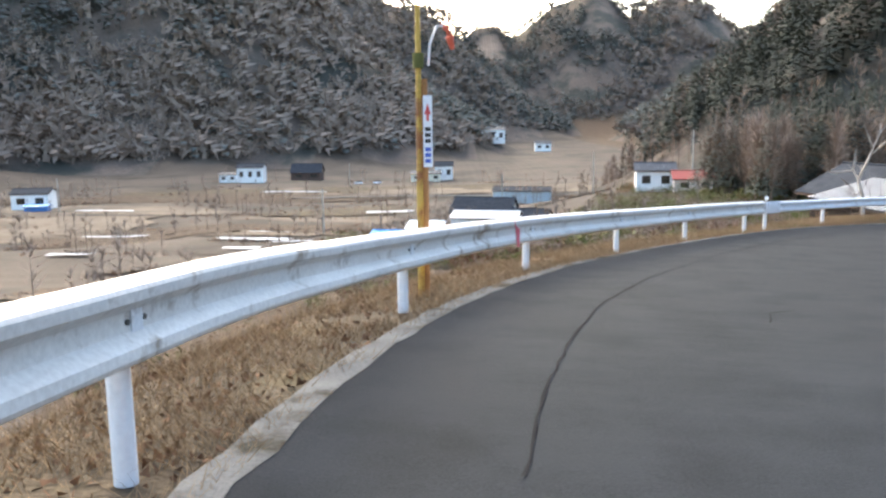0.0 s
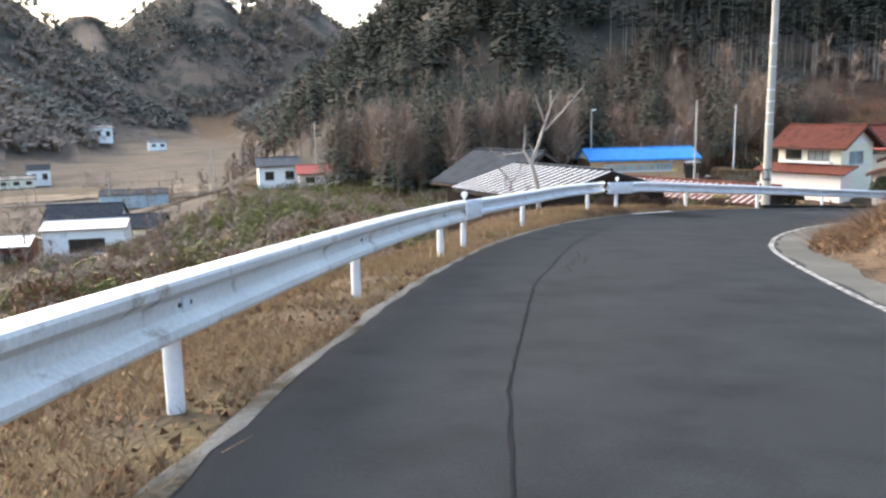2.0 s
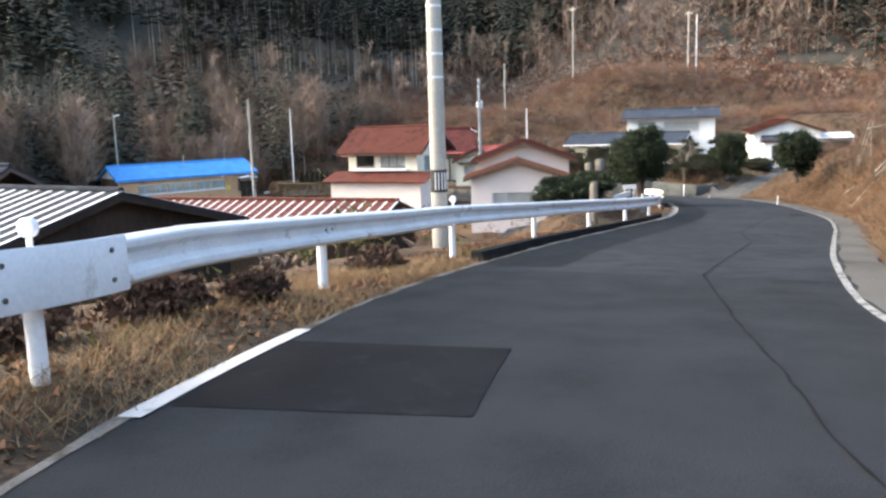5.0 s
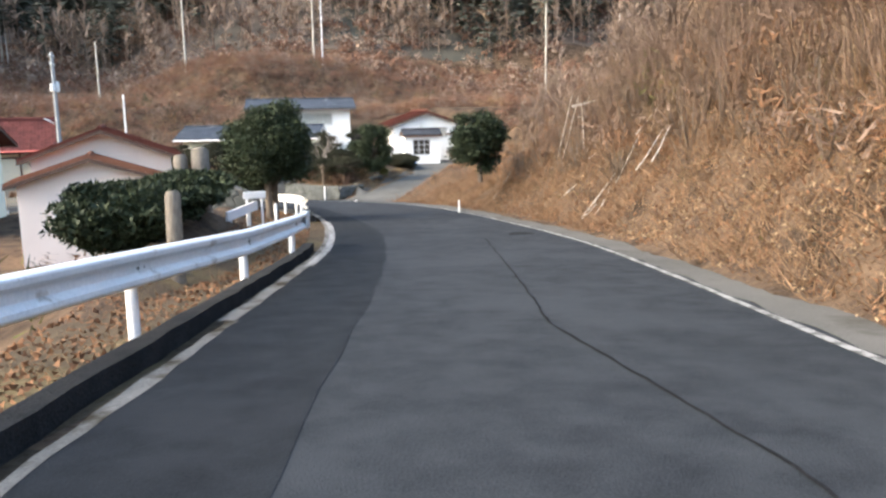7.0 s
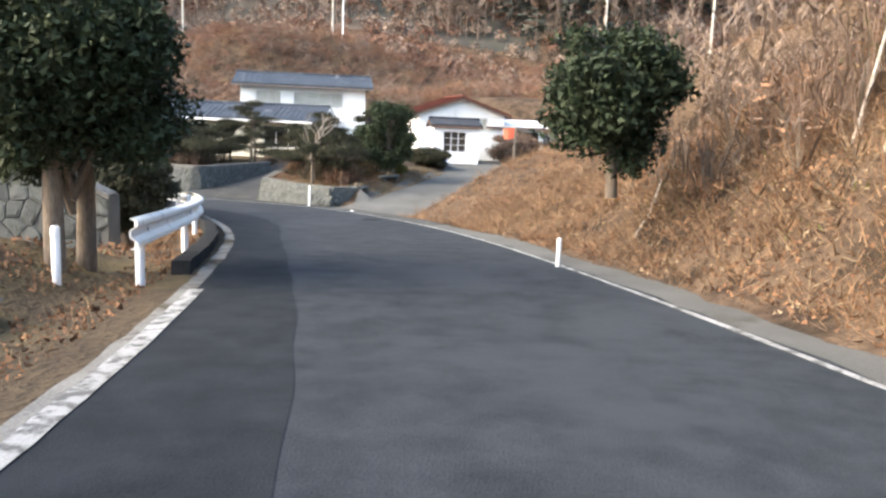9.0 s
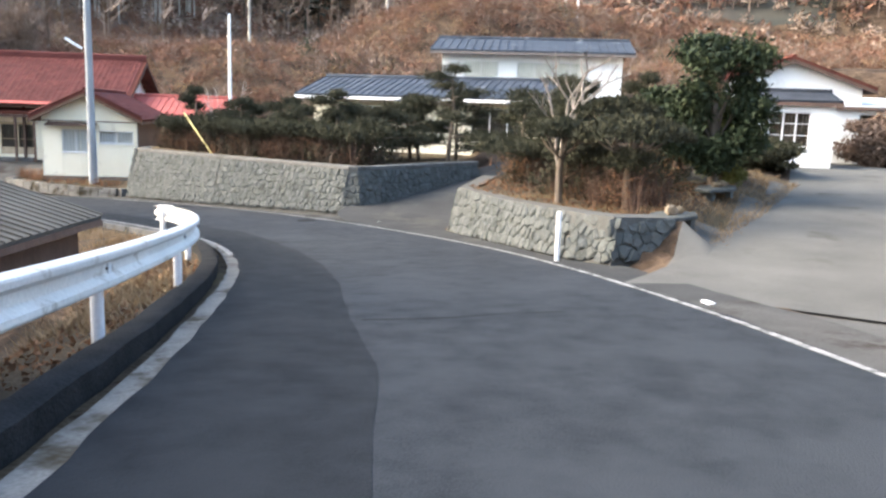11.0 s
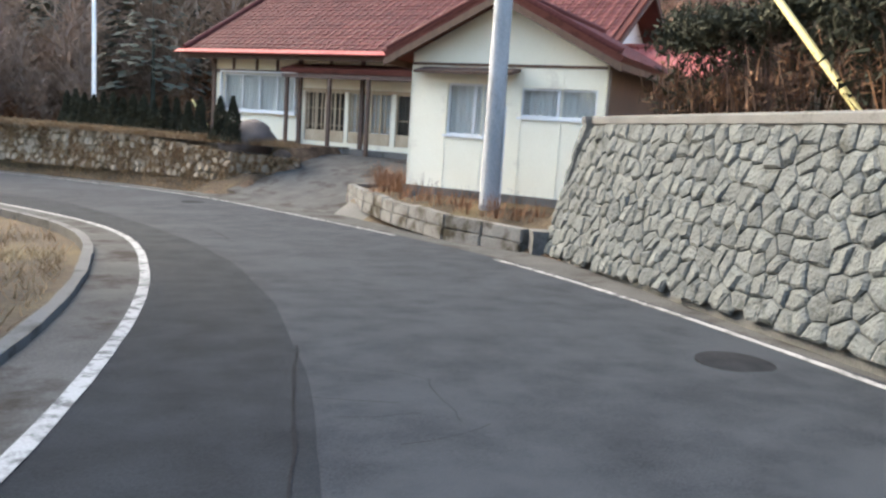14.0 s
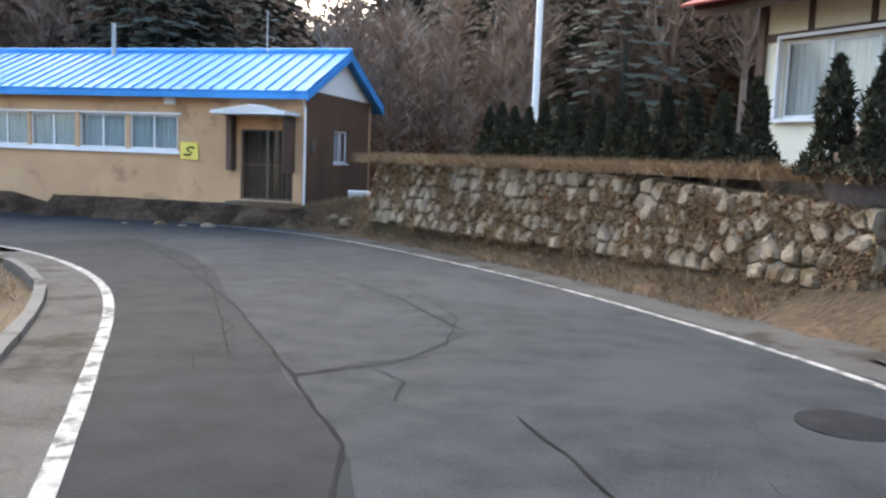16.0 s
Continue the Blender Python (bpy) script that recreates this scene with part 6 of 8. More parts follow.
# fallen branches and broken canes on the bank
FALLEN = [((52.98, 31.33, -5.36), (53.37, 30.42, -4.2), 0.028), ((52.27, 31.03, -5.2), (53.28, 30.5, -4.45), 0.028), ((52.6, 31.35, -5.35), (53.0, 30.9, -4.95), 0.02), ((59.78, 31.75, -4.2), (60.17, 31.24, -1.97), 0.028), ((59.05, 31.63, -4.3), (59.46, 31.07, -2.06), 0.028),
          ((61.2, 31.2, -3.6), (61.5, 30.53, -2.0), 0.025), ((57.71, 30.97, -3.9), (57.96, 31.05, -2.3), 0.025), ((59.0, 31.3, -2.4), (59.21, 30.5, -2.2), 0.045), 
          ((58.75, 31.4, -3.95), (58.81, 30.03, -3.8), 0.022), ((55.85, 30.95, -3.95), (55.97, 30.14, -3.4), 0.03), ((59.22, 31.1, -2.75), (59.26, 29.9, -2.7), 0.02), ((59.7, 30.5, -2.8), (59.6, 30.3, -3.95), 0.018), ((53.45, 29.9, -3.2), (53.71, 29.04, -2.1), 0.02), ((52.94, 30.5, -4.52), (53.21, 29.8, -3.1), 0.02),
          ((55.5, 31.76, -5.08), (55.17, 31.29, -4.62), 0.035), ((62.3, 34.09, -5.85), (64.3, 33.46, -4.95), 0.03), ((50.2, 30.3, -3.9), (51.0, 29.6, -3.0), 0.02), ((48.6, 30.2, -3.6), (49.5, 29.7, -2.9), 0.018)]
for a, b, r_ in FALLEN:
    a, b = Vector(a), Vector(b)
    side_ = (b - a).cross(Vector((0, 0, 1))) * 0.03
    br = thing("fallen_branch", Shape().tube([a, a.lerp(b, 0.35) + side_, a.lerp(b, 0.7) + side_ * 0.4, b], [r_, r_ * 0.95, r_ * 0.75, r_ * 0.45], 7), BARK_PALE, "pale broken branch leaning on the bank", "branch", "fallen branches", smooth=60)


def crown_tree(name, x, y, z, h, r, n, mat, label, seed, trunks=1, leaf=0.09, base_h=0.3, category="tree", full=False):
    """An evergreen: tapered trunk, limbs and a crown of clumps of leaves."""
    g = np.random.default_rng(seed)
    t = base(name, Matrix.Translation((x, y, z)), label, category)
    for k in range(trunks):
        ox = (k - (trunks - 1) / 2) * r * 0.5
        tr = Shape().tube([(ox, 0.1 * k, -0.2), (ox * 0.9 + 0.03, 0.05, h * 0.3), (ox * 0.6, 0.1, h * 0.6), (ox * 0.4, 0, h * 0.85)], [r * 0.085, r * 0.07, r * 0.045, r * 0.02], 9)
        part("trunk", tr, BARK, t, smooth=60)
    lim = Shape()
    cl = []
    for k in range(22):
        a = g.uniform(0, 2 * np.pi)
        u = g.uniform(base_h, 0.95)
        rr = r * math.sqrt(max(0.03, 1 - ((u - (1 + base_h) / 2) / (0.53 * (1 - base_h))) ** 2)) * g.uniform(0.35, 0.8)
        c = np.array([math.cos(a) * rr, math.sin(a) * rr, u * h])
        lim.tube([(0, 0, max(0.15, u - 0.2) * h), tuple(c * np.array([0.5, 0.5, 1])), tuple(c)], [r * 0.03, r * 0.02, r * 0.008], 5)
        cl.append(blob(g, n // 22, c, (r * 0.38, r * 0.38, h * 0.12), 0.3))
    part("limb", lim, BARK, t, smooth=60)
    if full:
        for k in range(4):
            a = 1.1 + k * 1.7
            cl.append(blob(g, n // 6, (math.cos(a) * r * 0.38, math.sin(a) * r * 0.38, h * (base_h + (1 - base_h) * (0.26 + 0.17 * k))), (r * (0.74 - 0.09 * k), r * (0.74 - 0.09 * k), h * (1 - base_h) * 0.25), 0.5))
    part("crown", tri_mesh("crown", leaves(g, np.vstack(cl), leaf, 0.3, 0.45), mat), mat, t)
    return t


crown_tree("evergreen_tree", 58.3, 41.6, -6.3, 4.1, 1.65, 34000, LEAF, "dense dark evergreen tree with two trunks by the road", 3, 2, 0.065, 0.33, full=True)
crown_tree("bush", 61.82, 34.57, -4.98, 2.5, 1.15, 9000, LEAF, "dark green rounded bush on the bank", 4, 1, 0.075, 0.15, "bush", full=True)
for i, (st, off, h_, r_) in enumerate(((40.6, -1.3, 0.42, 0.5), (41.8, -1.0, 0.3, 0.4), (45.6, -1.5, 0.38, 0.5), (39.6, -1.8, 0.32, 0.45))):
    x, y, z = beside(st, off, 0, "left")
    crown_tree("weed_clump", x, y, float(ground(np.array([x]), np.array([y]))[0]), h_, r_, 1500, HEDGE_STEM, "dark withered weed clump on the verge", 80 + i, 1, 0.05, 0.05, "weeds", full=True)
for i, (x, y, top, rr) in enumerate(((71.4, 48.3, -5.55, 1.5), (69.7, 47.3, -5.45, 1.5))):
    z = float(ground(np.array([x]), np.array([y]))[0])
    crown_tree("spreading_shrub", x, y, z, top - z, rr, 22000, NEEDLE, "dark spreading juniper behind the guard rail", 6 + i, 1, 0.08, 0.3, "shrub", full=True)
for i, (x, y, top, rr) in enumerate(((49.3, 40.7, -3.85, 1.2), (47.2, 40.5, -3.8, 1.25), (45.0, 40.2, -3.75, 1.2))):
    z = float(ground(np.array([x]), np.array([y]))[0])
    crown_tree("clipped_bush", x, y, z, top - z, rr, 15000, LEAF, "dark clipped bush below the guard rail", 20 + i, 1, 0.075, 0.25, "bush", full=True)
crown_tree("yew_tree", 90.4, 44.05, -7.4, 3.9, 1.55, 17000, LEAF, "tall dark clipped yew in the corner garden", 9, 1, 0.09, 0.12)
crown_tree("yew_tree", 92.6, 45.2, -7.4, 2.7, 1.7, 15000, LEAF, "broad dark clipped yew in the corner garden", 10, 1, 0.09, 0.35)
crown_tree("olive_bush", 91.6, 43.9, -7.3, 1.9, 0.9, 7000, LEAF_OLIVE, "olive green rounded bush in the corner garden", 12, 1, 0.06, 0.1, "bush")


def cloud_pine(x, y, z, h, seed, pads=7, r=0.75):
    """A cloud-pruned pine: crooked trunk with flat pads of needles."""
    g = np.random.default_rng(seed)
    t = base("cloud_pine", Matrix.Translation((x, y, z)), "cloud-pruned dark pine with flat foliage pads", "pine tree", "garden pines")
    bend = g.uniform(-0.3, 0.3, 2)
    pts = [(0, 0, -0.2), (bend[0] * 0.5, bend[1] * 0.5, h * 0.3), (bend[0], bend[1], h * 0.6), (bend[0] * 0.4, bend[1] * 0.4, h * 0.95)]
    part("trunk", Shape().tube(pts, [0.10, 0.08, 0.055, 0.02], 8), BARK, t, smooth=60)
    for k in range(pads):
        u = (0.14 if pads > 10 else 0.32) + (0.84 if pads > 10 else 0.66) * k / (pads - 1)
        a = k * 2.4 + g.uniform(-0.4, 0.4)
        rr = r * (1.15 - 0.75 * u) * (0 if k == pads - 1 else 1.2)
        px = r * (1.15 - 0.62 * u) * g.uniform(0.75, 1.1)
        c = np.array([bend[0] * u + math.cos(a) * rr, bend[1] * u + math.sin(a) * rr, u * h])
        if k < pads - 1:
            part("branch", Shape().tube([(bend[0] * u, bend[1] * u, u * h - 0.15), tuple(c - np.array([0, 0, 0.05]))], [0.035, 0.02], 6), BARK, t, smooth=60)
        pts2 = blob(g, 1300, c, (px, px, 0.24), 0.2)
        part("foliage_pad", tri_mesh("foliage_pad", leaves(g, pts2, 0.085, 0.9, 0.17), NEEDLE), NEEDLE, t)
    return t


pines = [(98.9, 67.6, 2.7), (98.2, 64.6, 2.2), (99.6, 63.0, 2.3), (97.6, 61.4, 2.0), (99.4, 60.2, 2.1), (96.7, 58.8, 2.6), (98.9, 57.6, 2.2), (97.0, 56.9, 2.0), (100.6, 66.0, 2.3), (101.8, 61.0, 2.2), (101.4, 57.8, 2.4), (99.7, 55.3, 3.85), (101.9, 55.8, 2.8), (100.6, 57.0, 2.6), (100.2, 59.4, 2.0), (90.0, 48.0, 2.4), (92.4, 48.8, 2.7), (95.4, 48.6, 3.0), (92.6, 49.6, 2.6), (97.2, 49.6, 3.3), (98.8, 47.4, 3.5)]
for i, (x, y, hh) in enumerate(pines):
    cloud_pine(x, y, -7.5, hh, 40 + i, 11 if hh > 3.7 else 6 + i % 3, 1.45 if hh > 3.7 else 0.95 + 0.14 * (i % 4))
def clipped_tree(x, y, z0, top, r, thick, seed, label, n=5200):
    """A clipped garden tree: crooked stem, spokes and one broad flattened dome of foliage."""
    g = np.random.default_rng(seed)
    t = base("clipped_tree", Matrix.Translation((x, y, z0)), label, "clipped tree", "garden trees")
    h = top - z0
    part("trunk", Shape().tube([(0, 0, -0.2), (0.12, 0.05, h * 0.35), (-0.05, -0.06, h * 0.65), (0, 0, h - thick * 0.6)], [0.09, 0.075, 0.055, 0.03], 8), BARK, t, smooth=60)
    for k in range(7):
        a = k * 0.9 + g.uniform(-0.2, 0.2)
        part("branch", Shape().tube([(0, 0, h * 0.5), (math.cos(a) * r * 0.4, math.sin(a) * r * 0.4, h * 0.62), (math.cos(a) * r * 0.75, math.sin(a) * r * 0.75, h - thick * 0.75)], [0.035, 0.028, 0.014], 6), BARK, t, smooth=60)
    a, q = g.uniform(0, 2 * np.pi, n), np.sqrt(g.random(n))
    rr_ = q * r * (1 + 0.10 * np.sin(3 * a + seed) + 0.06 * np.sin(7 * a))
    lift = (1 - q ** 2) ** 0.6 * thick * 0.8
    zz_ = h - thick + lift * g.uniform(0.15, 1.0, n) ** 0.5 + g.normal(size=n) * 0.03
    part("foliage", tri_mesh("foliage", leaves(g, np.stack([np.cos(a) * rr_, np.sin(a) * rr_, zz_], 1), 0.075, 0.6, 0.3), NEEDLE), NEEDLE, t)
    return t


clipped_tree(85.9, 45.4, -7.45, -5.35, 1.25, 0.65, 61, "broad umbrella-shaped dark clipped tree at the corner")
clipped_tree(86.4, 47.0, -7.45, -5.5, 0.72, 0.5, 62, "small domed dark clipped tree at the corner", 3200)
clipped_tree(88.3, 46.2, -7.4, -4.95, 1.0, 0.55, 63, "dark domed clipped tree in the corner garden", 3800)
clipped_tree(90.4, 47.2, -7.4, -5.2, 0.9, 0.5, 64, "dark domed clipped tree in the corner garden", 3600)
ch = base("hedge", Matrix.Identity(4), "dark clipped hedge on bare stems above the corner wall", "hedge")
gc = np.random.default_rng(78)
cl, tw = [], []
for u in np.linspace(0, 1, 26):
    x, y = 91.6 + (85.2 - 91.6) * u, 49.8 + (45.0 - 49.8) * u
    cl.append(blob(gc, 420, (x + gc.normal() * 0.12, y + gc.normal() * 0.1, -6.42 + gc.normal() * 0.05), (0.42, 0.42, 0.2), 0.2))
    tw.append(stems(gc, (x + gc.normal() * 0.15, y + gc.normal() * 0.15, -7.5), 16, 1.05, 0.7, 0.008, 0.3))
    tw.append(stems(gc, (x + 1.0 + gc.normal() * 0.3, y - 0.5 + gc.normal() * 0.3, -7.45), 12, 1.1, 0.7, 0.009, 0.4))
part("foliage", tri_mesh("foliage", leaves(gc, np.vstack(cl), 0.07, 0.3, 0.3), NEEDLE), NEEDLE, ch, kind="stuff")
part("stem_mass", tri_mesh("stems", np.vstack(tw), HEDGE_STEM), HEDGE_STEM, ch, kind="stuff")
def set_back(x, y):
    """Distance behind the face of the corner wall."""
    return (x - 83.3) * 0.645 - (y - 46.05) * 0.764


# clipped hedge on stems behind the stone wall
hg = base("hedge", Matrix.Identity(4), "dark clipped hedge on bare stems above the stone wall", "hedge")
g = np.random.default_rng(77)
cl, tw = [], []
for u in np.linspace(0, 1, 34):
    x, y = 98.75 + (94.3 - 98.75) * u, 69.5 + (56.5 - 69.5) * u
    cl.append(blob(g, 520, (x + g.normal() * 0.15, y, -6.3 + g.normal() * 0.08), (0.5, 0.5, 0.3), 0.2))
    cl.append(blob(g, 420, (x + 1.3 + g.normal() * 0.15, y - 0.4, -6.35 + g.normal() * 0.16), (0.55, 0.55, 0.36), 0.2))
    cl.append(blob(g, 260, (x + 1.6 + g.normal() * 0.2, y - 0.4, -6.9), (0.6, 0.6, 0.6), 0.2))
    tw.append(stems(g, (x + g.normal() * 0.2, y, -7.55), 16, 1.3, 0.9, 0.009, 0.4))
    tw.append(stems(g, (x + 0.9 + g.normal() * 0.2, y, -7.55), 12, 1.4, 0.9, 0.011, 0.4))
part("foliage", tri_mesh("foliage", leaves(g, np.vstack(cl), 0.075, 0.3, 0.32), NEEDLE), NEEDLE, hg, kind="stuff")
part("stem_mass", tri_mesh("stems", np.vstack(tw), HEDGE_STEM), HEDGE_STEM, hg, kind="stuff")
# dead shrubs in the gardens and in the roadside bed
sh = []
for q in range(150):
    u, w = g.random(), g.random()
    x, y = 98.4 + (94.0 - 98.4) * u + w * 3.0, 69.8 + (57.2 - 69.8) * u - w * 1.2
    sh.append(stems(g, (x, y, -7.55), 10, g.uniform(0.5, 1.1), 0.5, 0.01, 0.3))
for q in range(90):
    x, y = g.uniform(85.5, 95), g.uniform(44.8, 50)
    if inside(np.array([x]), np.array([y]), CORNER)[0] and set_back(x, y) > 1.5:
        sh.append(stems(g, (x, y, -7.45), 12, g.uniform(0.4, 1.0), 0.9, 0.008, 0.5))
stuff("garden_brush", np.vstack(sh[1::2]), BARK, "dark twiggy shrubs in the garden", "brush")
stuff("garden_brush", np.vstack(sh[::5]), STRAW_DARK, "reddish brown dead shrubs in the garden", "brush")
sh = []
for q in range(40):
    x, y = g.uniform(97.6, 98.7), g.uniform(71.8, 77.4)
    sh.append(stems(g, (x, y, -9.5), 14, g.uniform(0.3, 0.65), 0.35, 0.006, 0.3))
for q in range(34):
    x, y = g.uniform(98.4, 99.6), g.uniform(76.8, 79.2)
    sh.append(stems(g, (x, y, -9.5), 16, g.uniform(0.4, 0.8), 0.55, 0.006, 0.4))
stuff("bed_plants", np.vstack(sh), STRAW_DARK, "withered brown flowers in the roadside bed", "dead plants")
LAWN = [(84.0, 43.3), (96.5, 41.9), (96.5, 43.4), (88.0, 44.6), (84.8, 45.4)]
e = np.stack([g.uniform(83.5, 97, 15000), g.uniform(41.5, 46, 15000)], 1)
e = e[inside(e[:, 0], e[:, 1], LAWN)]
stuff("verge_grass", blades(g, np.hstack([e, ground(e[:, 0], e[:, 1])[:, None]]), 0.09, 0.009, 1.3), STRAW, "short tan grass between the lane and the corner garden", "grass")
e = np.stack([g.uniform(82.5, 92, 6000), g.uniform(44, 51, 6000)], 1)
e = e[inside(e[:, 0], e[:, 1], CORNER) & (set_back(e[:, 0], e[:, 1]) > 0.5)]
stuff("garden_litter", leaves(g, np.hstack([e, ground(e[:, 0], e[:, 1])[:, None] + 0.03]), 0.045, 0.2, 0.4), STRAW_DARK, "dead leaves on the soil of the corner garden", "dead leaves")
# grass on top of the rubble wall
pts = []
for (x0, y0), (x1, y1) in (((91.2, 98.6), (91.2, 97.2)), ((91.2, 97.2), (93.7, 93.5)), ((93.7, 93.5), (95.8, 89.7)), ((95.8, 89.7), (97.4, 86.0)), ((97.4, 86), (98.8, 85.0))):
    k = int(math.hypot(x1 - x0, y1 - y0) * 800)
    u = g.random((k, 1))
    q = np.array([x0, y0]) * (1 - u) + np.array([x1, y1]) * u + g.normal(size=(k, 2)) * 0.22
    pts.append(np.hstack([q, np.full((k, 1), -8.86)]))
pts = np.vstack(pts)
stuff("wall_grass", blades(g, pts, 0.2, 0.009, 1.6), STRAW, "dead grass hanging over the rubble wall", "grass")
face = []
for (x0, y0, a0, b0), (x1, y1, a1, b1) in zip(RUBBLE, RUBBLE[1:]):
    ln = math.hypot(x1 - x0, y1 - y0)
    k = int(ln * 1500)
    u, v = g.random(k), g.random(k)
    keep = np.sin(u * ln * 2.1 + x0) * np.sin(v * 5 + u * ln) + g.normal(size=k) * 0.3 > 0.45 * np.abs(v - 0.45) * 2 - 0.3
    z = (a0 + (a1 - a0) * u) * (1 - v) + (b0 + (b1 - b0) * u) * v
    ox, oy = (y1 - y0) / ln, -(x1 - x0) / ln
    e = 0.10 - 0.2 * (z - a0)
    face.append(np.stack([x0 + (x1 - x0) * u + ox * e, y0 + (y1 - y0) * u + oy * e, z], 1)[keep])
face = np.vstack(face)
stuff("wall_growth", np.vstack([leaves(g, face, 0.05, -0.6, 0.25), leaves(g, face[::2], 0.12, -0.4, 0.04)]), STRAW, "dead stalks growing from the rubble wall", "dead plants")
stuff("wall_litter", leaves(g, face[::2], 0.04, 0.0, 0.5), STRAW_DARK, "brown litter caught in the rubble wall", "dead leaves")
p = along_road(g, 20000, 140.5, 154, 0.7, 2.6, "right")
stuff("verge_grass", blades(g, p, 0.13, 0.01, 1.2), STRAW, "dry grass at the foot of the rubble wall", "grass")
# row of young thujas
THUJA = [(93.6 + 3.1 * k / 13, 96.8 - 8.2 * k / 13, 1.05) for k in range(14)] + [(96.75, 86.5, 1.15), (96.95, 85.85, 1.25)]
for i, (x, y, hh) in enumerate(THUJA):
    hh += 0.35 * g.random()
    t = base("thuja", Matrix.Translation((x + 0.25, y + 0.1, -8.9)), "narrow young thuja in a row behind the rubble wall", "thuja", "thuja row")
    part("trunk", Shape().tube([(0, 0, -0.1), (0, 0, hh * 0.8)], [0.03, 0.01], 6), BARK, t)
    n = 2600
    zz = g.random(n) ** 1.3
    a = g.uniform(0, 2 * np.pi, n)
    rr = 0.36 * (1 - zz) ** 0.75 * np.sqrt(g.uniform(0.3, 1, n)) * (1 + 0.2 * np.sin(9 * zz + i))
    part("foliage", tri_mesh("foliage", leaves(g, np.stack([np.cos(a) * rr, np.sin(a) * rr, 0.12 + zz * hh], 1), 0.055, 1.2, 0.4), NEEDLE), NEEDLE, t)


def bare_tree(name, x, y, z, h, seed, mat, label, levels=4, spread=0.55, r0=0.03, lean=(0, 0), twigs=True):
    """A leafless tree: trunk, forking limbs and fine twigs."""
    rr = random.Random(seed)
    t = base(name, Matrix.Translation((x, y, z)), label, "bare tree")
    limbs, fine = Shape(), []

    def grow(p, d, ln, r, lev):
        q = p + d * ln
        mid = p + d * ln * 0.5 + Vector((rr.uniform(-1, 1), rr.uniform(-1, 1), 0)) * ln * 0.06
        (trunk if lev == levels else limbs).tube([p, mid, q], [r, r * 0.85, r * 0.66], 8 if lev > 2 else 5, False)
        if lev <= 1:
            for _ in range(7 if twigs else 2):
                u = rr.uniform(0.2, 1)
                s = p.lerp(q, u)
                e = s + (d + Vector((rr.uniform(-1, 1), rr.uniform(-1, 1), rr.uniform(-0.2, 0.8))) * 0.8).normalized() * ln * rr.uniform(0.4, 0.9)
                w = Vector((rr.uniform(-1, 1), rr.uniform(-1, 1), 0)).normalized() * r * 0.5
                fine.append([tuple(s - w), tuple(s + w), tuple(e)])
            return
        for k in range(rr.choice((2, 3, 3))):
            e = (d + Vector((rr.uniform(-1, 1), rr.uniform(-1, 1), rr.uniform(-0.2, 0.5))) * spread * 1.4).normalized()
            grow(q if k < 2 else mid, e, ln * rr.uniform(0.6, 0.85), r * 0.6, lev - 1)

    trunk = Shape()
    grow(Vector((0, 0, -0.2)), Vector((lean[0], lean[1], 1)).normalized(), h * 0.34, h * r0, levels)
    part("trunk", trunk, mat, t, smooth=60)
    part("limb", limbs, mat, t, smooth=60)
    if fine:
        part("twig_mass", tri_mesh("twigs", np.array(fine), mat), mat, t, kind="stuff")
    return t


foot = Vector((19.42, 36.73, -2.51))
across = Vector((0.85, -0.525, 0.0))
TREE_LIMBS = [("trunk", [(0.15, -4.0, 0), (0.03, 0, 0), (-0.22, 0.9, 0), (0.07, 1.7, 0.1), (0.27, 2.35, 0.1)], [0.11, 0.085, 0.075, 0.06, 0.05]),
         ("limb", [(0.27, 2.3, 0.1), (0.1, 2.8, -0.2), (-0.1, 3.35, -0.4)], [0.045, 0.032, 0.012]), ("limb", [(0.27, 2.35, 0.1), (0.5, 3.0, 0.3), (0.8, 3.5, 0.5)], [0.045, 0.03, 0.01]),
         ("limb", [(0.5, 3.0, 0.3), (0.48, 3.5, 0.5)], [0.026, 0.008]), ("limb", [(0.28, 2.1, 0.1), (0.85, 2.7, -0.2), (1.25, 3.2, -0.4), (1.68, 3.75, -0.5)], [0.05, 0.04, 0.028, 0.008]),
         ("limb", [(1.0, 2.9, -0.3), (1.5, 3.3, -0.6)], [0.02, 0.006]), ("limb", [(-0.2, 0.85, 0), (-0.5, 1.35, 0.2), (-0.46, 1.8, 0.3), (-0.45, 2.3, 0.4)], [0.05, 0.04, 0.03, 0.01]),
         ("limb", [(-0.48, 1.3, 0.2), (-0.9, 1.25, 0.0), (-1.4, 1.2, -0.1), (-1.75, 1.45, -0.2)], [0.035, 0.028, 0.018, 0.006]), ("limb", [(-0.1, 1.1, 0), (-0.2, 1.55, 0.3)], [0.03, 0.008])]
big_tree = base("bare_tree", Matrix.Translation(foot - Vector((0, 0, 4.0))), "pale leafless tree behind the guard rail", "bare tree")
back = Vector((0.525, 0.85, 0.0))
fine = []
gt = np.random.default_rng(31)
for name_, pts, radii in TREE_LIMBS:
    w = [across * u + back * e + Vector((0, 0, z + 4.0)) for u, z, e in pts]
    part(name_, Shape().tube(w, radii, 8), BARK_PALE, big_tree, smooth=60)
    if name_ == "limb":
        for a, b in zip(w, w[1:]):
            for k in range(7):
                q = np.array(a.lerp(b, gt.random()))
                e = q + np.array(b - a) * gt.uniform(0.2, 0.6) + gt.normal(size=3) * 0.17 + np.array([0, 0, 0.08])
                s_ = gt.normal(size=3) * 0.005
                fine.append([q - s_, q + s_, e])
part("twig_mass", tri_mesh("twigs", np.array(fine), BARK_PALE), BARK_PALE, big_tree, kind="stuff")
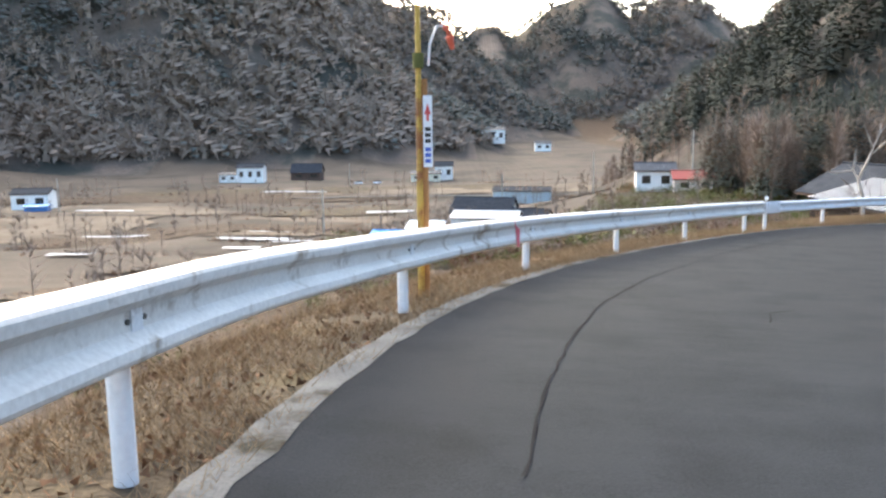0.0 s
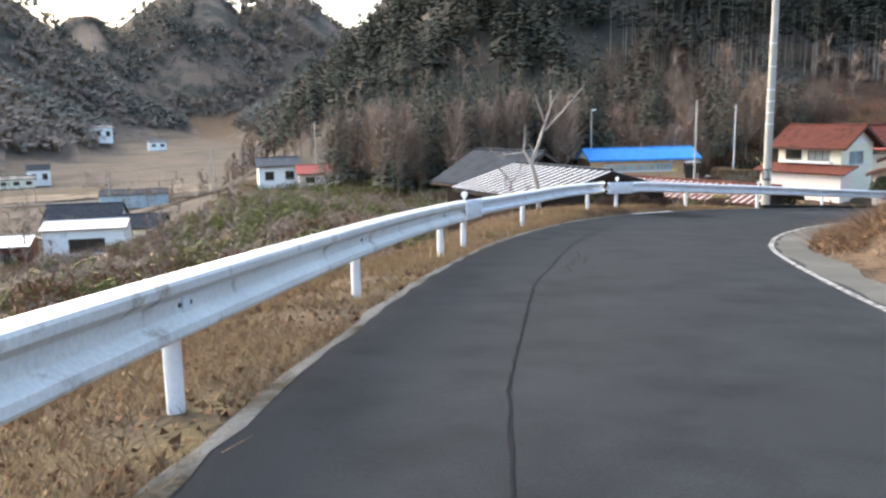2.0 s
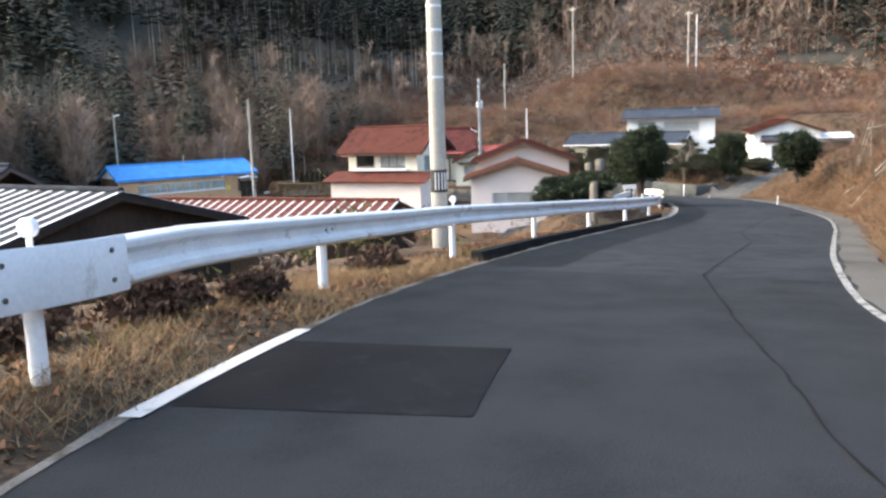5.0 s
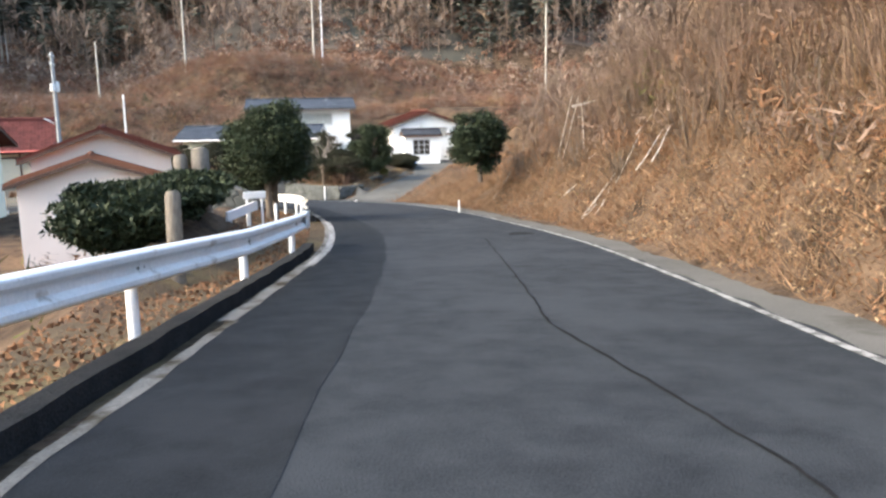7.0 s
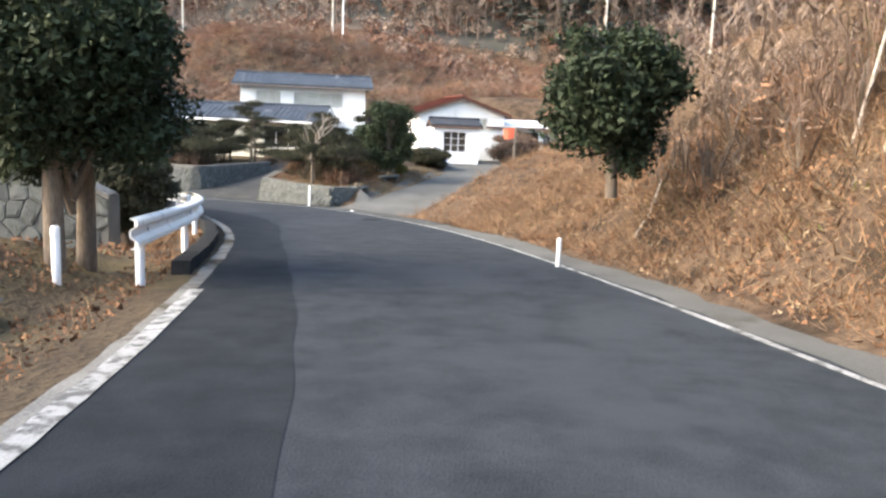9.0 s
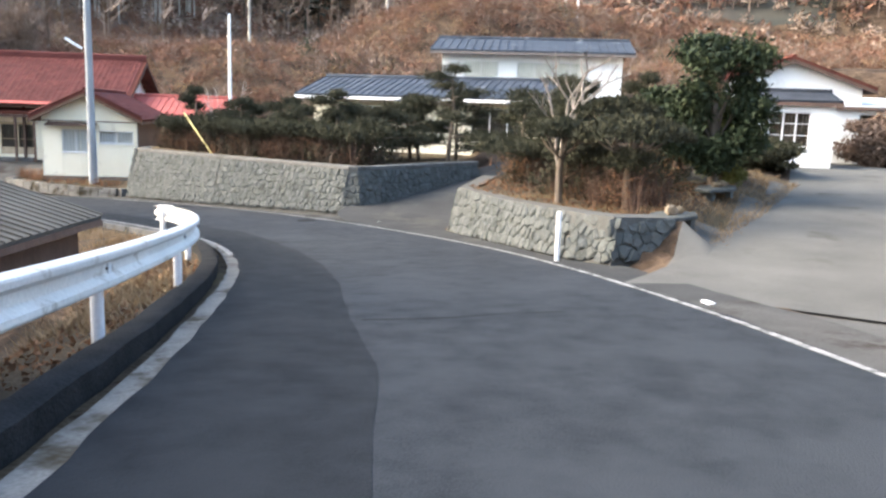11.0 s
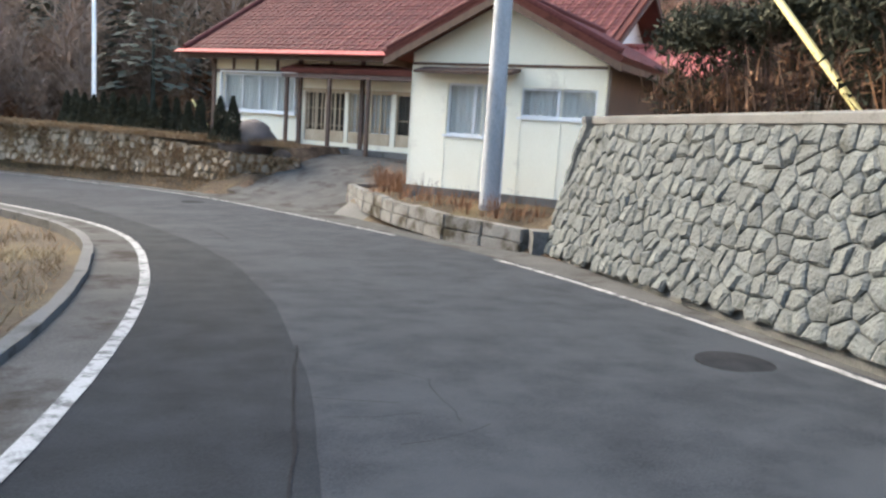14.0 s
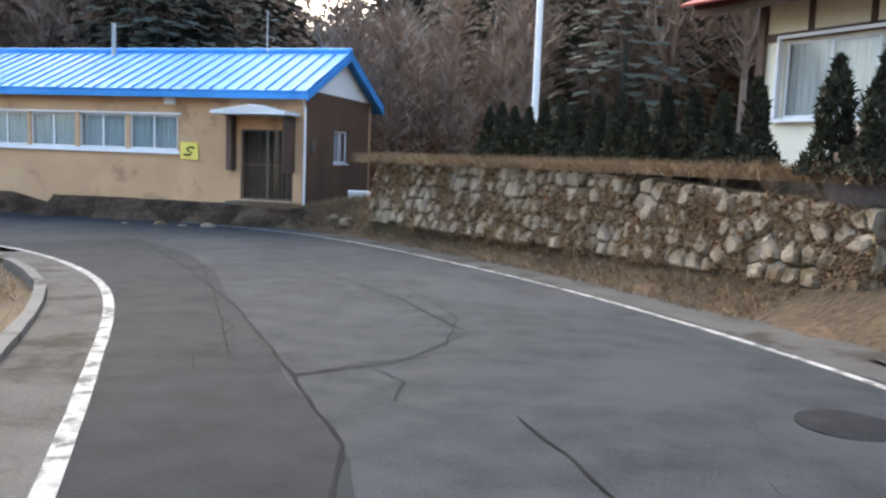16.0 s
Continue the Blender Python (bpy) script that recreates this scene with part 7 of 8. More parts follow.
bare_tree("bare_tree", 24.2, 46.5, -7.5, 6.0, 8, TWIG, "brown leafless tree beside the barn", 5, 0.7, 0.014)
bare_tree("bare_tree", 20.5, 48.5, -8.5, 6.0, 9, TWIG, "small leafless tree beside the barn", 4, 0.6, 0.012)
bare_tree("bare_tree", 88.0, 47.4, -7.45, 4.3, 12, BARK_GREY, "pale pruned leafless tree in the corner garden", 4, 0.55, 0.02)
bare_tree("bare_tree", 107.0, 43.2, -7.2, 3.2, 14, BARK_PALE, "pale leafless tree beside the white house", 4, 0.6, 0.02)
bare_tree("bare_tree", 99.4, 66.5, -7.5, 3.6, 15, BARK_PALE, "thin leafless garden tree behind the hedge", 4, 0.4, 0.012)


# ---- brushy slope and woods ----
def many(template, places, scale, turn, extra=None):
    """Copies of a small triangle cloud at the places, scaled and turned about z."""
    c, s = np.cos(turn)[:, None, None], np.sin(turn)[:, None, None]
    t = template[None]
    x = t[..., 0] * c - t[..., 1] * s
    y = t[..., 0] * s + t[..., 1] * c
    v = np.stack([x * scale[:, :1, None], y * scale[:, :1, None], np.broadcast_to(t[..., 2], x.shape) * scale[:, 1:, None]], -1)
    return (v + places[:, None, None, :]).reshape(-1, 3, 3)


def conifer(g, n):
    z = g.random(n) ** 1.15
    a = g.uniform(0, 2 * np.pi, n)
    r = (1 - z) * 0.20 * np.sqrt(g.uniform(0.3, 1, n)) + 0.008
    c = np.stack([np.cos(a) * r, np.sin(a) * r, 0.16 + 0.84 * z], 1)
    out = np.stack([np.cos(a), np.sin(a), -0.4 * np.ones(n)], 1)
    w = np.stack([-np.sin(a), np.cos(a), np.zeros(n)], 1)
    k = (0.018 + 0.028 * (1 - z))[:, None] * math.sqrt(170 / n)
    tri = np.stack([c - w * k, c + w * k, c + out * k * 1.4], 1)
    trunk = np.array([[[-0.015, 0, -0.05], [0.015, 0, -0.05], [0, 0, 0.5]], [[0, -0.015, -0.05], [0, 0.015, -0.05], [0, 0, 0.5]]])
    return np.vstack([tri, trunk])


def leafless(g, n, width=0.011):
    """A pale trunk with a brush of rising twigs."""
    out = [[[-0.012, 0, -0.05], [0.012, 0, -0.05], [0, 0, 0.9]], [[0, -0.012, -0.05], [0, 0.012, -0.05], [0, 0, 0.9]]]
    for _ in range(n):
        u = g.uniform(0.25, 0.9)
        a = g.uniform(0, 2 * np.pi)
        r = g.uniform(0.1, 0.34) * (1.15 - u * 0.7)
        p = np.array([0, 0, u * 0.9])
        q = np.array([math.cos(a) * r, math.sin(a) * r, min(1.02, u * 0.9 + g.uniform(0.08, 0.25))])
        w = np.array([-math.sin(a), math.cos(a), 0.3]) * width
        out.append([p - w, p + w, q])
        m = p + (q - p) * 0.5
        for _k in range(2):
            e = m + np.array([g.normal() * 0.09, g.normal() * 0.09, g.uniform(0.03, 0.15)])
            out.append([m - w * 0.7, m + w * 0.7, e])
    return np.array(out)


def shrub(g, n, leaf=0.10, aspect=0.14):
    c = blob(g, n, (0, 0, 0.35), (0.5, 0.5, 0.42), 0.3)
    return leaves(g, c, leaf, 0.7, aspect)


def field_of(g, n, x0, x1, y0, y1, keep):
    x, y = g.uniform(x0, x1, n), g.uniform(y0, y1, n)
    k = keep(x, y)
    x, y = x[k], y[k]
    return np.stack([x, y, ground(x, y)], 1)


g = np.random.default_rng(99)
clear = lambda x, y: np.ones(len(x), bool)


def off_road(x, y, d=6.0):
    st, lat, zr, le, ri = nearest(x, y)
    return (lat < le - d) | (lat > ri + d)


def spread(template, p, lo, hi, tall=1.0):
    k = g.uniform(lo, hi, (len(p), 1))
    return many(template, p, np.hstack([k, k * tall]), g.uniform(0, 6.28, len(p)))


# bushes on the cut bank and in the gardens
p = np.vstack([along_road(g, 420, 38, 82, 2.2, 9, "right"), along_road(g, 160, 34, 70, 7, 14, "right")])
stuff("bank_shrubs", spread(shrub(g, 80, 0.13, 0.12), p[::2], 0.6, 1.5, 0.8), STRAW_DARK, "low russet bushes on the cut bank", "brush")
stuff("bank_shrubs", spread(shrub(g, 80, 0.13, 0.1), p[1::2], 0.7, 1.7, 0.8), THICKET, "low brown bushes on the cut bank", "brush")
u, w = g.random((230, 1)), g.uniform(0.1, 2.6, (230, 1))
q = np.array([[98.4, 69.6]]) * (1 - u) + np.array([[94.2, 57.3]]) * u + w * np.array([[0.93, -0.34]])
e = np.stack([g.uniform(85, 95.5, 260), g.uniform(44.6, 50, 260)], 1)
q = np.vstack([q, e[inside(e[:, 0], e[:, 1], CORNER) & (e[:, 1] > 45.2) & (set_back(e[:, 0], e[:, 1]) > 1.7)]])
q = np.hstack([q, ground(q[:, 0], q[:, 1])[:, None]])
stuff("garden_shrubs", spread(shrub(g, 110, 0.10, 0.16), q[::2], 0.8, 1.5, 0.95), NEEDLE, "dark clipped shrubs crowding the garden edge", "shrub")
stuff("garden_shrubs", spread(shrub(g, 110, 0.12, 0.07), q[1::4], 0.8, 1.5, 0.95), STRAW_DARK, "russet twiggy shrubs in the garden", "shrub")
stuff("garden_shrubs", spread(shrub(g, 110, 0.12, 0.08), q[3::4], 0.8, 1.5, 0.95), HEDGE_STEM, "dark bare shrubs in the garden", "shrub")
# brush on the slope above the houses
slope = lambda x, y: (x > 112) & ~((x < 123) & (y > 36) & (y < 66)) | ((y > 96) & (x > 104))
p = field_of(g, 8500, 106, 166, 22, 125, slope)
k = g.random(len(p))
stuff("slope_brush", spread(shrub(g, 58, 0.15, 0.075), p[k < 0.5], 1.3, 3.0, 0.85), SLOPE_LEAF, "russet brush covering the slope above the houses", "brush")
stuff("slope_brush", spread(shrub(g, 58, 0.15, 0.065), p[(k >= 0.5) & (k < 0.86)], 1.3, 3.0, 0.9), TWIG, "brown leafless brush covering the slope", "brush")
stuff("slope_grass", spread(shrub(g, 70, 0.14, 0.07), p[k >= 0.86], 1.2, 2.8, 0.8), STRAW, "tan grass clumps on the slope", "grass")
p = field_of(g, 260, 104, 160, 25, 120, slope)
stuff("slope_evergreens", spread(shrub(g, 150), p[::4], 1.2, 2.6, 1.0), LEAF, "dark green bushes scattered on the slope", "bush")
p = field_of(g, 2300, 150, 215, -10, 130, lambda x, y: hills(x, y) < 14)
stuff("slope_brush", spread(shrub(g, 36, 0.16, 0.3), p[::2], 1.6, 3.6, 0.8), SLOPE_LEAF, "russet brush along the top of the slope", "brush")
stuff("slope_brush", spread(shrub(g, 36, 0.16, 0.3), p[1::2], 1.6, 3.8, 0.8), TWIG, "brown bare brush along the top of the slope", "brush")
# south bank top
p = field_of(g, 900, 25, 84, 8, 33, lambda x, y: (nearest(x, y)[1] - nearest(x, y)[4] > 7))
stuff("bank_top_brush", spread(leafless(g, 26), p, 2.0, 4.5), TWIG, "leafless thicket on top of the bank", "brush")
stuff("bank_top_grass", spread(shrub(g, 40), p[::2], 0.8, 1.8), STRAW, "tan grass on top of the bank", "grass")
p = field_of(g, 52000, 74, 112, 27, 41, lambda x, y: off_road(x, y, 0.9) & ~inside(x, y, LANE))
stuff("bank_grass", blades(g, p, 0.2, 0.009, 1.2), BANK_STRAW, "tan grass on the bank above the lane", "grass")
stuff("bank_litter", leaves(g, p[::2] + np.array([0, 0, 0.04]), 0.045, 0.1, 0.5), STRAW_DARK, "russet leaves on the bank above the lane", "dead leaves")
stuff("bank_brush", np.vstack([stems(g, q, 10, g.uniform(0.3, 0.7), 0.6, 0.006, 0.6) for q in p[::200]]), STRAW, "bare brush on the bank above the lane", "brush")
# embankment and valley edge
p = field_of(g, 1700, -30, 70, 20, 112, lambda x, y: off_road(x, y, 3.2) & (x < 72) & ~((x > 24) & (x < 56) & (y > 42) & (y < 72)) & ~((x > 64) & (y < 62)))
k = g.random(len(p))
stuff("slope_brush", spread(shrub(g, 46), p[k < 0.6], 0.7, 1.7), STRAW_DARK, "russet brush below the embankment", "brush")
stuff("slope_brush", spread(shrub(g, 46), p[k >= 0.6], 0.7, 1.9), LEAF_OLIVE, "olive shrubs below the embankment", "brush")
# woods on the near hills
CON = [conifer(g, 120) for _ in range(3)]
LESS = [leafless(g, 15, 0.013) for _ in range(3)]
grove = lambda x, y: (x > 106) & (x < 168) & (np.abs((y - 142) + 0.62 * (x - 120) - 4) < 16)
near_wood = lambda x, y: (hills(x, y) > 2.0) & (g.random(len(x)) < 0.9) & ~grove(x, y)
p = np.vstack([field_of(g, 7000, 40, 420, 90, 420, near_wood), field_of(g, 5200, 170, 420, -90, 120, near_wood)])
k = hills(p[:, 0], p[:, 1]) / 9 - 1.2 + 0.9 * np.sin(p[:, 0] / 17 + np.sin(p[:, 1] / 29)) * np.cos(p[:, 1] / 15 + 1) + g.normal(size=len(p)) * 0.3
for i in range(3):
    a = p[k > 0.1][i::3]
    stuff("far_conifers", spread(CON[i], a, 10, 18, 1.1), NEEDLE_FAR, "dark conifer wood on the hillside", "forest")
    b = p[k <= 0.1][i::3]
    stuff("leafless_wood", spread(LESS[i], b, 7, 13), TWIG, "brown leafless wood on the hillside", "forest")


def tall_cedar(g, n):
    """A bare pale trunk under a narrow crown."""
    c = conifer(g, n)[:-2] * np.array([0.8, 0.8, 0.5]) + np.array([0, 0, 0.5])
    return c


p = field_of(g, 260, 114, 162, 118, 162, lambda x, y: np.abs((y - 142) + 0.62 * (x - 120) - 4) < 9)
hs = g.uniform(11, 15, (len(p), 1))
stuff("cedar_crowns", many(tall_cedar(g, 110), p, np.hstack([hs, hs]), g.uniform(0, 6.28, len(p))), NEEDLE_FAR, "dark crowns of a cedar grove above the slope", "forest")
tr_ = np.array([[[-0.016, -0.004, -0.05], [0.016, -0.004, -0.05], [0.0, 0.0, 0.95]], [[0.004, -0.012, -0.05], [0.004, 0.012, -0.05], [0.0, 0.0, 0.95]]])
stuff("cedar_trunks", many(tr_, p, np.hstack([hs, hs]), g.uniform(0, 6.28, len(p))), BARK_PALE, "bare pale trunks along the edge of the cedar grove", "forest")
# the clump behind the farmhouse and the blue roof
p = np.vstack([field_of(g, 90, 46, 74, 108, 140, clear), field_of(g, 150, 50, 83.5, 112, 145, clear), field_of(g, 70, 58, 100, 118, 150, lambda x, y: (x < 83) | (x > 94)), field_of(g, 30, 96, 118, 104, 128, clear)])
stuff("conifer_clump", spread(conifer(g, 620), p[::2], 11, 19, 1.0), NEEDLE_FAR, "tall dark conifers behind the workshop", "forest")
stuff("leafless_clump", spread(leafless(g, 160, 0.005), p[1::2], 9, 15), TWIG, "leafless trees behind the workshop", "forest")
p = field_of(g, 700, 89, 125, 104, 150, clear)
stuff("leafless_clump", spread(leafless(g, 90, 0.0045), p, 4, 9), TWIG, "brown thicket climbing the hill behind the yard", "forest")
stuff("hill_brush", spread(shrub(g, 160), p[::2], 2.0, 4.0), STRAW_DARK, "russet brush on the hillside behind the yard", "brush")
# far mountains, their woods in colours paled for haze
far = lambda x, y: hills(x, y) > 5
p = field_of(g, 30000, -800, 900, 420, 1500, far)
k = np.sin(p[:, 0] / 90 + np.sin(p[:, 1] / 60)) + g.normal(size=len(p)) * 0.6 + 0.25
stuff("mountain_conifers", spread(conifer(g, 12), p[k > 0.1], 14, 22), NEEDLE_HAZED, "conifer forest on the far mountains", "forest")
stuff("mountain_woods", spread(shrub(g, 14, 0.26, 0.36), p[k <= 0.1], 13, 20, 0.9), TWIG_HAZED, "leafless forest on the far mountains", "forest")
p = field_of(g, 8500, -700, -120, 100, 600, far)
stuff("mountain_woods", spread(shrub(g, 32, 0.10, 0.4), p, 9, 16, 0.95), TWIG_HAZED, "leafless forest on the valley side", "forest")
p = field_of(g, 700, -60, 70, 110, 330, lambda x, y: (hills(x, y) < 2) & (np.sin(x / 9) * np.sin(y / 13) > 0.25))
stuff("valley_brush", spread(shrub(g, 60), p, 1.0, 2.6), STRAW_DARK, "brown scrub on the valley floor", "brush")
p = field_of(g, 1700, -25, 62, 48, 190, lambda x, y: (hills(x, y) < 2) & off_road(x, y, 12.0) & ~((x > 24) & (x < 60) & (y < 74)))
stuff("valley_brush", spread(shrub(g, 60, 0.12, 0.2), p[::2], 1.0, 3.0, 0.8), LEAF_OLIVE, "olive scrub on the valley side", "brush")
stuff("valley_brush", spread(shrub(g, 60, 0.12, 0.2), p[1::2], 1.0, 3.4, 0.8), STRAW_DARK, "russet scrub on the valley side", "brush")
p = field_of(g, 2600, -22, 40, 28, 130, lambda x, y: off_road(x, y, 4.0) & (hills(x, y) < 2) & ~((x > 22) & (y > 40) & (y < 75)) & (np.sin(x / 7 + 1) + np.sin(y / 9 + x / 12) > -0.6))
k = g.random(len(p))
stuff("valley_thicket", spread(shrub(g, 60, 0.13, 0.16), p[k < 0.4], 1.2, 2.6, 0.85), TWIG, "bare brown thicket below the road", "brush")
stuff("valley_thicket", spread(shrub(g, 60, 0.13, 0.2), p[(k >= 0.4) & (k < 0.75)], 1.0, 2.4, 0.8), STRAW_DARK, "russet thicket below the road", "brush")
stuff("valley_thicket", spread(shrub(g, 60, 0.13, 0.2), p[k >= 0.75], 1.0, 2.6, 0.8), LEAF_OLIVE, "olive bamboo thicket below the road", "brush")
p = np.vstack([field_of(g, 900, 2, 42, 48, 128, lambda x, y: off_road(x, y, 9.0) & ~((x > 20) & (y > 40) & (y < 75)) & (hills(x, y) < 2)), field_of(g, 500, 14, 60, 95, 150, lambda x, y: hills(x, y) < 2)])
k = g.random(len(p)) + 0.4 * np.sin(p[:, 0] / 6) * np.sin(p[:, 1] / 8)
stuff("bamboo_thicket", spread(shrub(g, 110, 0.12, 0.16), p[k < 0.45], 2.0, 4.2, 0.8), LEAF_OLIVE, "olive bamboo thicket on the valley side", "brush")
stuff("valley_thicket", spread(shrub(g, 110, 0.12, 0.09), p[(k >= 0.45) & (k < 0.9)], 2.0, 4.0, 0.85), TWIG, "tall bare thicket on the valley side", "brush")
stuff("valley_thicket", spread(shrub(g, 110, 0.12, 0.16), p[k >= 0.9], 1.6, 3.4, 0.8), STRAW_DARK, "russet thicket on the valley side", "brush")
# hedgerows and bare trees between the fields
rows_ = []
for i in range(120):
    d, a = g.uniform(80, 430), math.radians(g.uniform(-30, 14))
    x0, y0, ln, tn = d * math.sin(a), d * math.cos(a), g.uniform(8, 40), g.uniform(-0.3, 0.3)
    u = g.uniform(-0.5, 0.5, 26)
    rows_.append(np.stack([x0 + u * ln, y0 + u * ln * tn + g.normal(size=26) * 0.6], 1))
q = np.vstack(rows_)
q = np.hstack([q, ground(q[:, 0], q[:, 1])[:, None]])
stuff("field_hedges", spread(shrub(g, 26, 0.18, 0.26), q[::3], 0.8, 2.4, 0.7), TWIG, "grey-brown hedgerows between the valley fields", "brush")
stuff("field_hedges", spread(shrub(g, 26, 0.18, 0.26), q[1::3], 0.6, 1.8, 0.6), STRAW_DARK, "brown hedgerows between the valley fields", "brush")
stuff("field_trees", spread(leafless(g, 18, 0.011), q[::9], 4, 8), TWIG_HAZED, "bare trees scattered among the valley fields", "forest")
p = field_of(g, 90, 18, 60, 110, 180, lambda x, y: hills(x, y) < 2)
stuff("valley_shrubs", spread(shrub(g, 160), p, 2.0, 5.0, 0.7), LEAF_OLIVE, "olive bamboo and shrubs above the valley", "bush")


# ---- poles, signs and small things ----
def zg(x, y):
    return float(ground(np.array([float(x)]), np.array([float(y)]))[0])


def pole(name, x, y, z0, z1, r, mat, label, category="utility pole", group="utility poles", arms=(), n=12):
    """A tapered pole; arms: (height, length, heading in degrees)."""
    t = base(name, Matrix.Translation((x, y, z0)), label, category, group)
    h = z1 - z0
    part("shaft", Shape().tube([(0, 0, -0.4), (0, 0, h)], [r, r * 0.72], n), mat, t, smooth=50)
    for k, (z, ln, a) in enumerate(arms):
        m = pose(0, 0, z - z0, 0, 0, a)
        part("crossarm", Shape().box(-ln / 2, -0.05, -0.06, ln / 2, 0.05, 0.06, m), POLE, t)
        for u in (-0.45, -0.2, 0.2, 0.45):
            q = m @ Vector((ln * u, 0, 0.06))
            part("insulator", Shape().tube([q, q + Vector((0, 0, 0.08)), q + Vector((0, 0, 0.16))], [0.03, 0.05, 0.03], 8), WHITE_PAINT, t, smooth=50)
    return t


def wire(a, b, sag, label="thin black overhead wire between utility poles"):
    pts = []
    a, b = Vector(a), Vector(b)
    for i in range(13):
        u = i / 12
        pts.append(a.lerp(b, u) - Vector((0, 0, sag * 4 * u * (1 - u))))
    return thing("overhead_wire", Shape().tube(pts, 0.012, 5), BLACK, label, "cable", "overhead wires", smooth=60)


big = pole("concrete_pole", 32.4, 37.75, -4.6, 6.5, 0.19, POLE, "tall concrete utility pole behind the guard rail", n=18)
band = part("band", Shape().tube([(0, 0, 1.62), (0, 0, 2.12)], [0.192, 0.19], 18, False), BLACK, big, "black marking band")
for k in range(5):
    a = math.radians(190 + k * 22)
    part("band_bar", Shape().box(-0.012, -0.006, 1.68, 0.012, 0.006, 2.06, Matrix.Translation((0.196 * math.cos(a), 0.196 * math.sin(a), 0)) @ Matrix.Rotation(a + math.pi / 2, 4, "Z")), WHITE_PAINT, band)
for k, z in enumerate((4.1, 4.6, 5.1, 5.6, 6.6, 7.6)):
    part("clamp", Shape().tube([(0, 0, z), (0, 0, z + 0.05)], 0.19 - 0.004 * z, 14), WHITE_PAINT, big)
lamp = part("lamp_arm", Shape().tube([(0, 0, 9.5), (0.6, -0.4, 9.75), (0.95, -0.6, 9.8)], 0.03, 6), STEEL, big)
part("lamp_head", Shape().box(-0.35, -0.09, -0.06, 0.35, 0.09, 0.06, Matrix.Translation((1.15, -0.75, 9.8)) @ Matrix.Rotation(-0.6, 4, "Z")), WHITE_PAINT, big, "white street lamp head", bevel=0.02)

yp = pole("sign_pole", -0.25, 9.8, -0.75, 2.7, 0.044, YELLOW, "yellow sleeved roadside pole with a vertical sign", "sign pole", "roadside poles")
part("rust_sleeve", Shape().tube([(0.06, 0.03, -0.3), (0.06, 0.03, 2.6)], 0.045, 10), RUST, yp, "rusty brown companion pole", 50)
part("collar", Shape().tube([(0, 0, 2.72), (0, 0, 2.9)], 0.066, 10), LEAF_OLIVE, yp, "green collar", 50)
sp = part("sign_plate", Shape().box(0.05, -0.075, 1.55, 0.16, -0.06, 2.40), WHITE_PAINT, yp, "narrow white sign with red and blue marks")
part("sign_arrow", Shape().add([(0.065, -0.078, 2.18), (0.145, -0.078, 2.18), (0.105, -0.078, 2.31)], [(0, 1, 2)]).box(0.09, -0.079, 2.10, 0.12, -0.0765, 2.2), INK_RED, sp)
for z, m_ in ((1.98, BLACK), (1.91, BLACK), (1.84, BLACK), (1.74, INK_BLUE), (1.67, INK_BLUE), (1.60, INK_BLUE)):
    part("sign_bar", Shape().box(0.07, -0.079, z, 0.14, -0.0765, z + 0.045), m_, sp)
part("curved_arm", Shape().tube([(0.12, 0, 2.75), (0.14, 0, 3.0), (0.22, 0, 3.2), (0.30, 0, 3.22)], [0.016, 0.016, 0.018, 0.022], 7), WHITE_PAINT, yp, "curved white arm", 60)
part("streamer", Shape().tube([(0.27, 0, 3.23), (0.34, 0, 3.2), (0.38, 0, 3.08), (0.41, 0.02, 2.94)], [0.035, 0.05, 0.05, 0.025], 9), ORANGE, yp, "orange cloth streamer", 60)
q = beside(11.6, -0.42, 0.78, "left")
thing("ribbon", Shape().tube([(q[0], q[1], q[2]), (q[0] + 0.06, q[1] - 0.02, q[2] - 0.12), (q[0] + 0.07, q[1] - 0.03, q[2] - 0.38)], [0.03, 0.035, 0.02], 6), PINK_CLOTH, "pink plastic ribbon tied round the guard rail", "ribbon", smooth=60)

ap_ = pole("annex_pole", 98.55, 73.7, -9.6, 3.1, 0.2, POLE_GREY, "grey utility pole in front of the cream annex", arms=((2.7, 1.8, 20), (2.0, 1.5, 20)), n=18)
tr = part("transformer", Shape().tube([(0.42, 0.1, 9.3), (0.42, 0.1, 9.4), (0.42, 0.1, 10.1), (0.42, 0.1, 10.2)], [0.24, 0.3, 0.3, 0.22], 16), STEEL, ap_, "grey drum transformer", 40)
part("transformer", Shape().tube([(-0.4, -0.1, 9.4), (-0.4, -0.1, 10.0)], 0.22, 14), STEEL, ap_, "grey drum transformer", 40)
part("lamp_head", Shape().tube([(-0.15, 0.25, 6.6), (-0.52, 0.92, 7.05)], 0.06, 10), WHITE_PAINT, ap_, "white tube street lamp", 50)
part("guard_bar", Shape().tube([(0.18, -0.12, 0.2), (0.17, -0.11, 2.2)], 0.02, 6), STEEL, ap_)
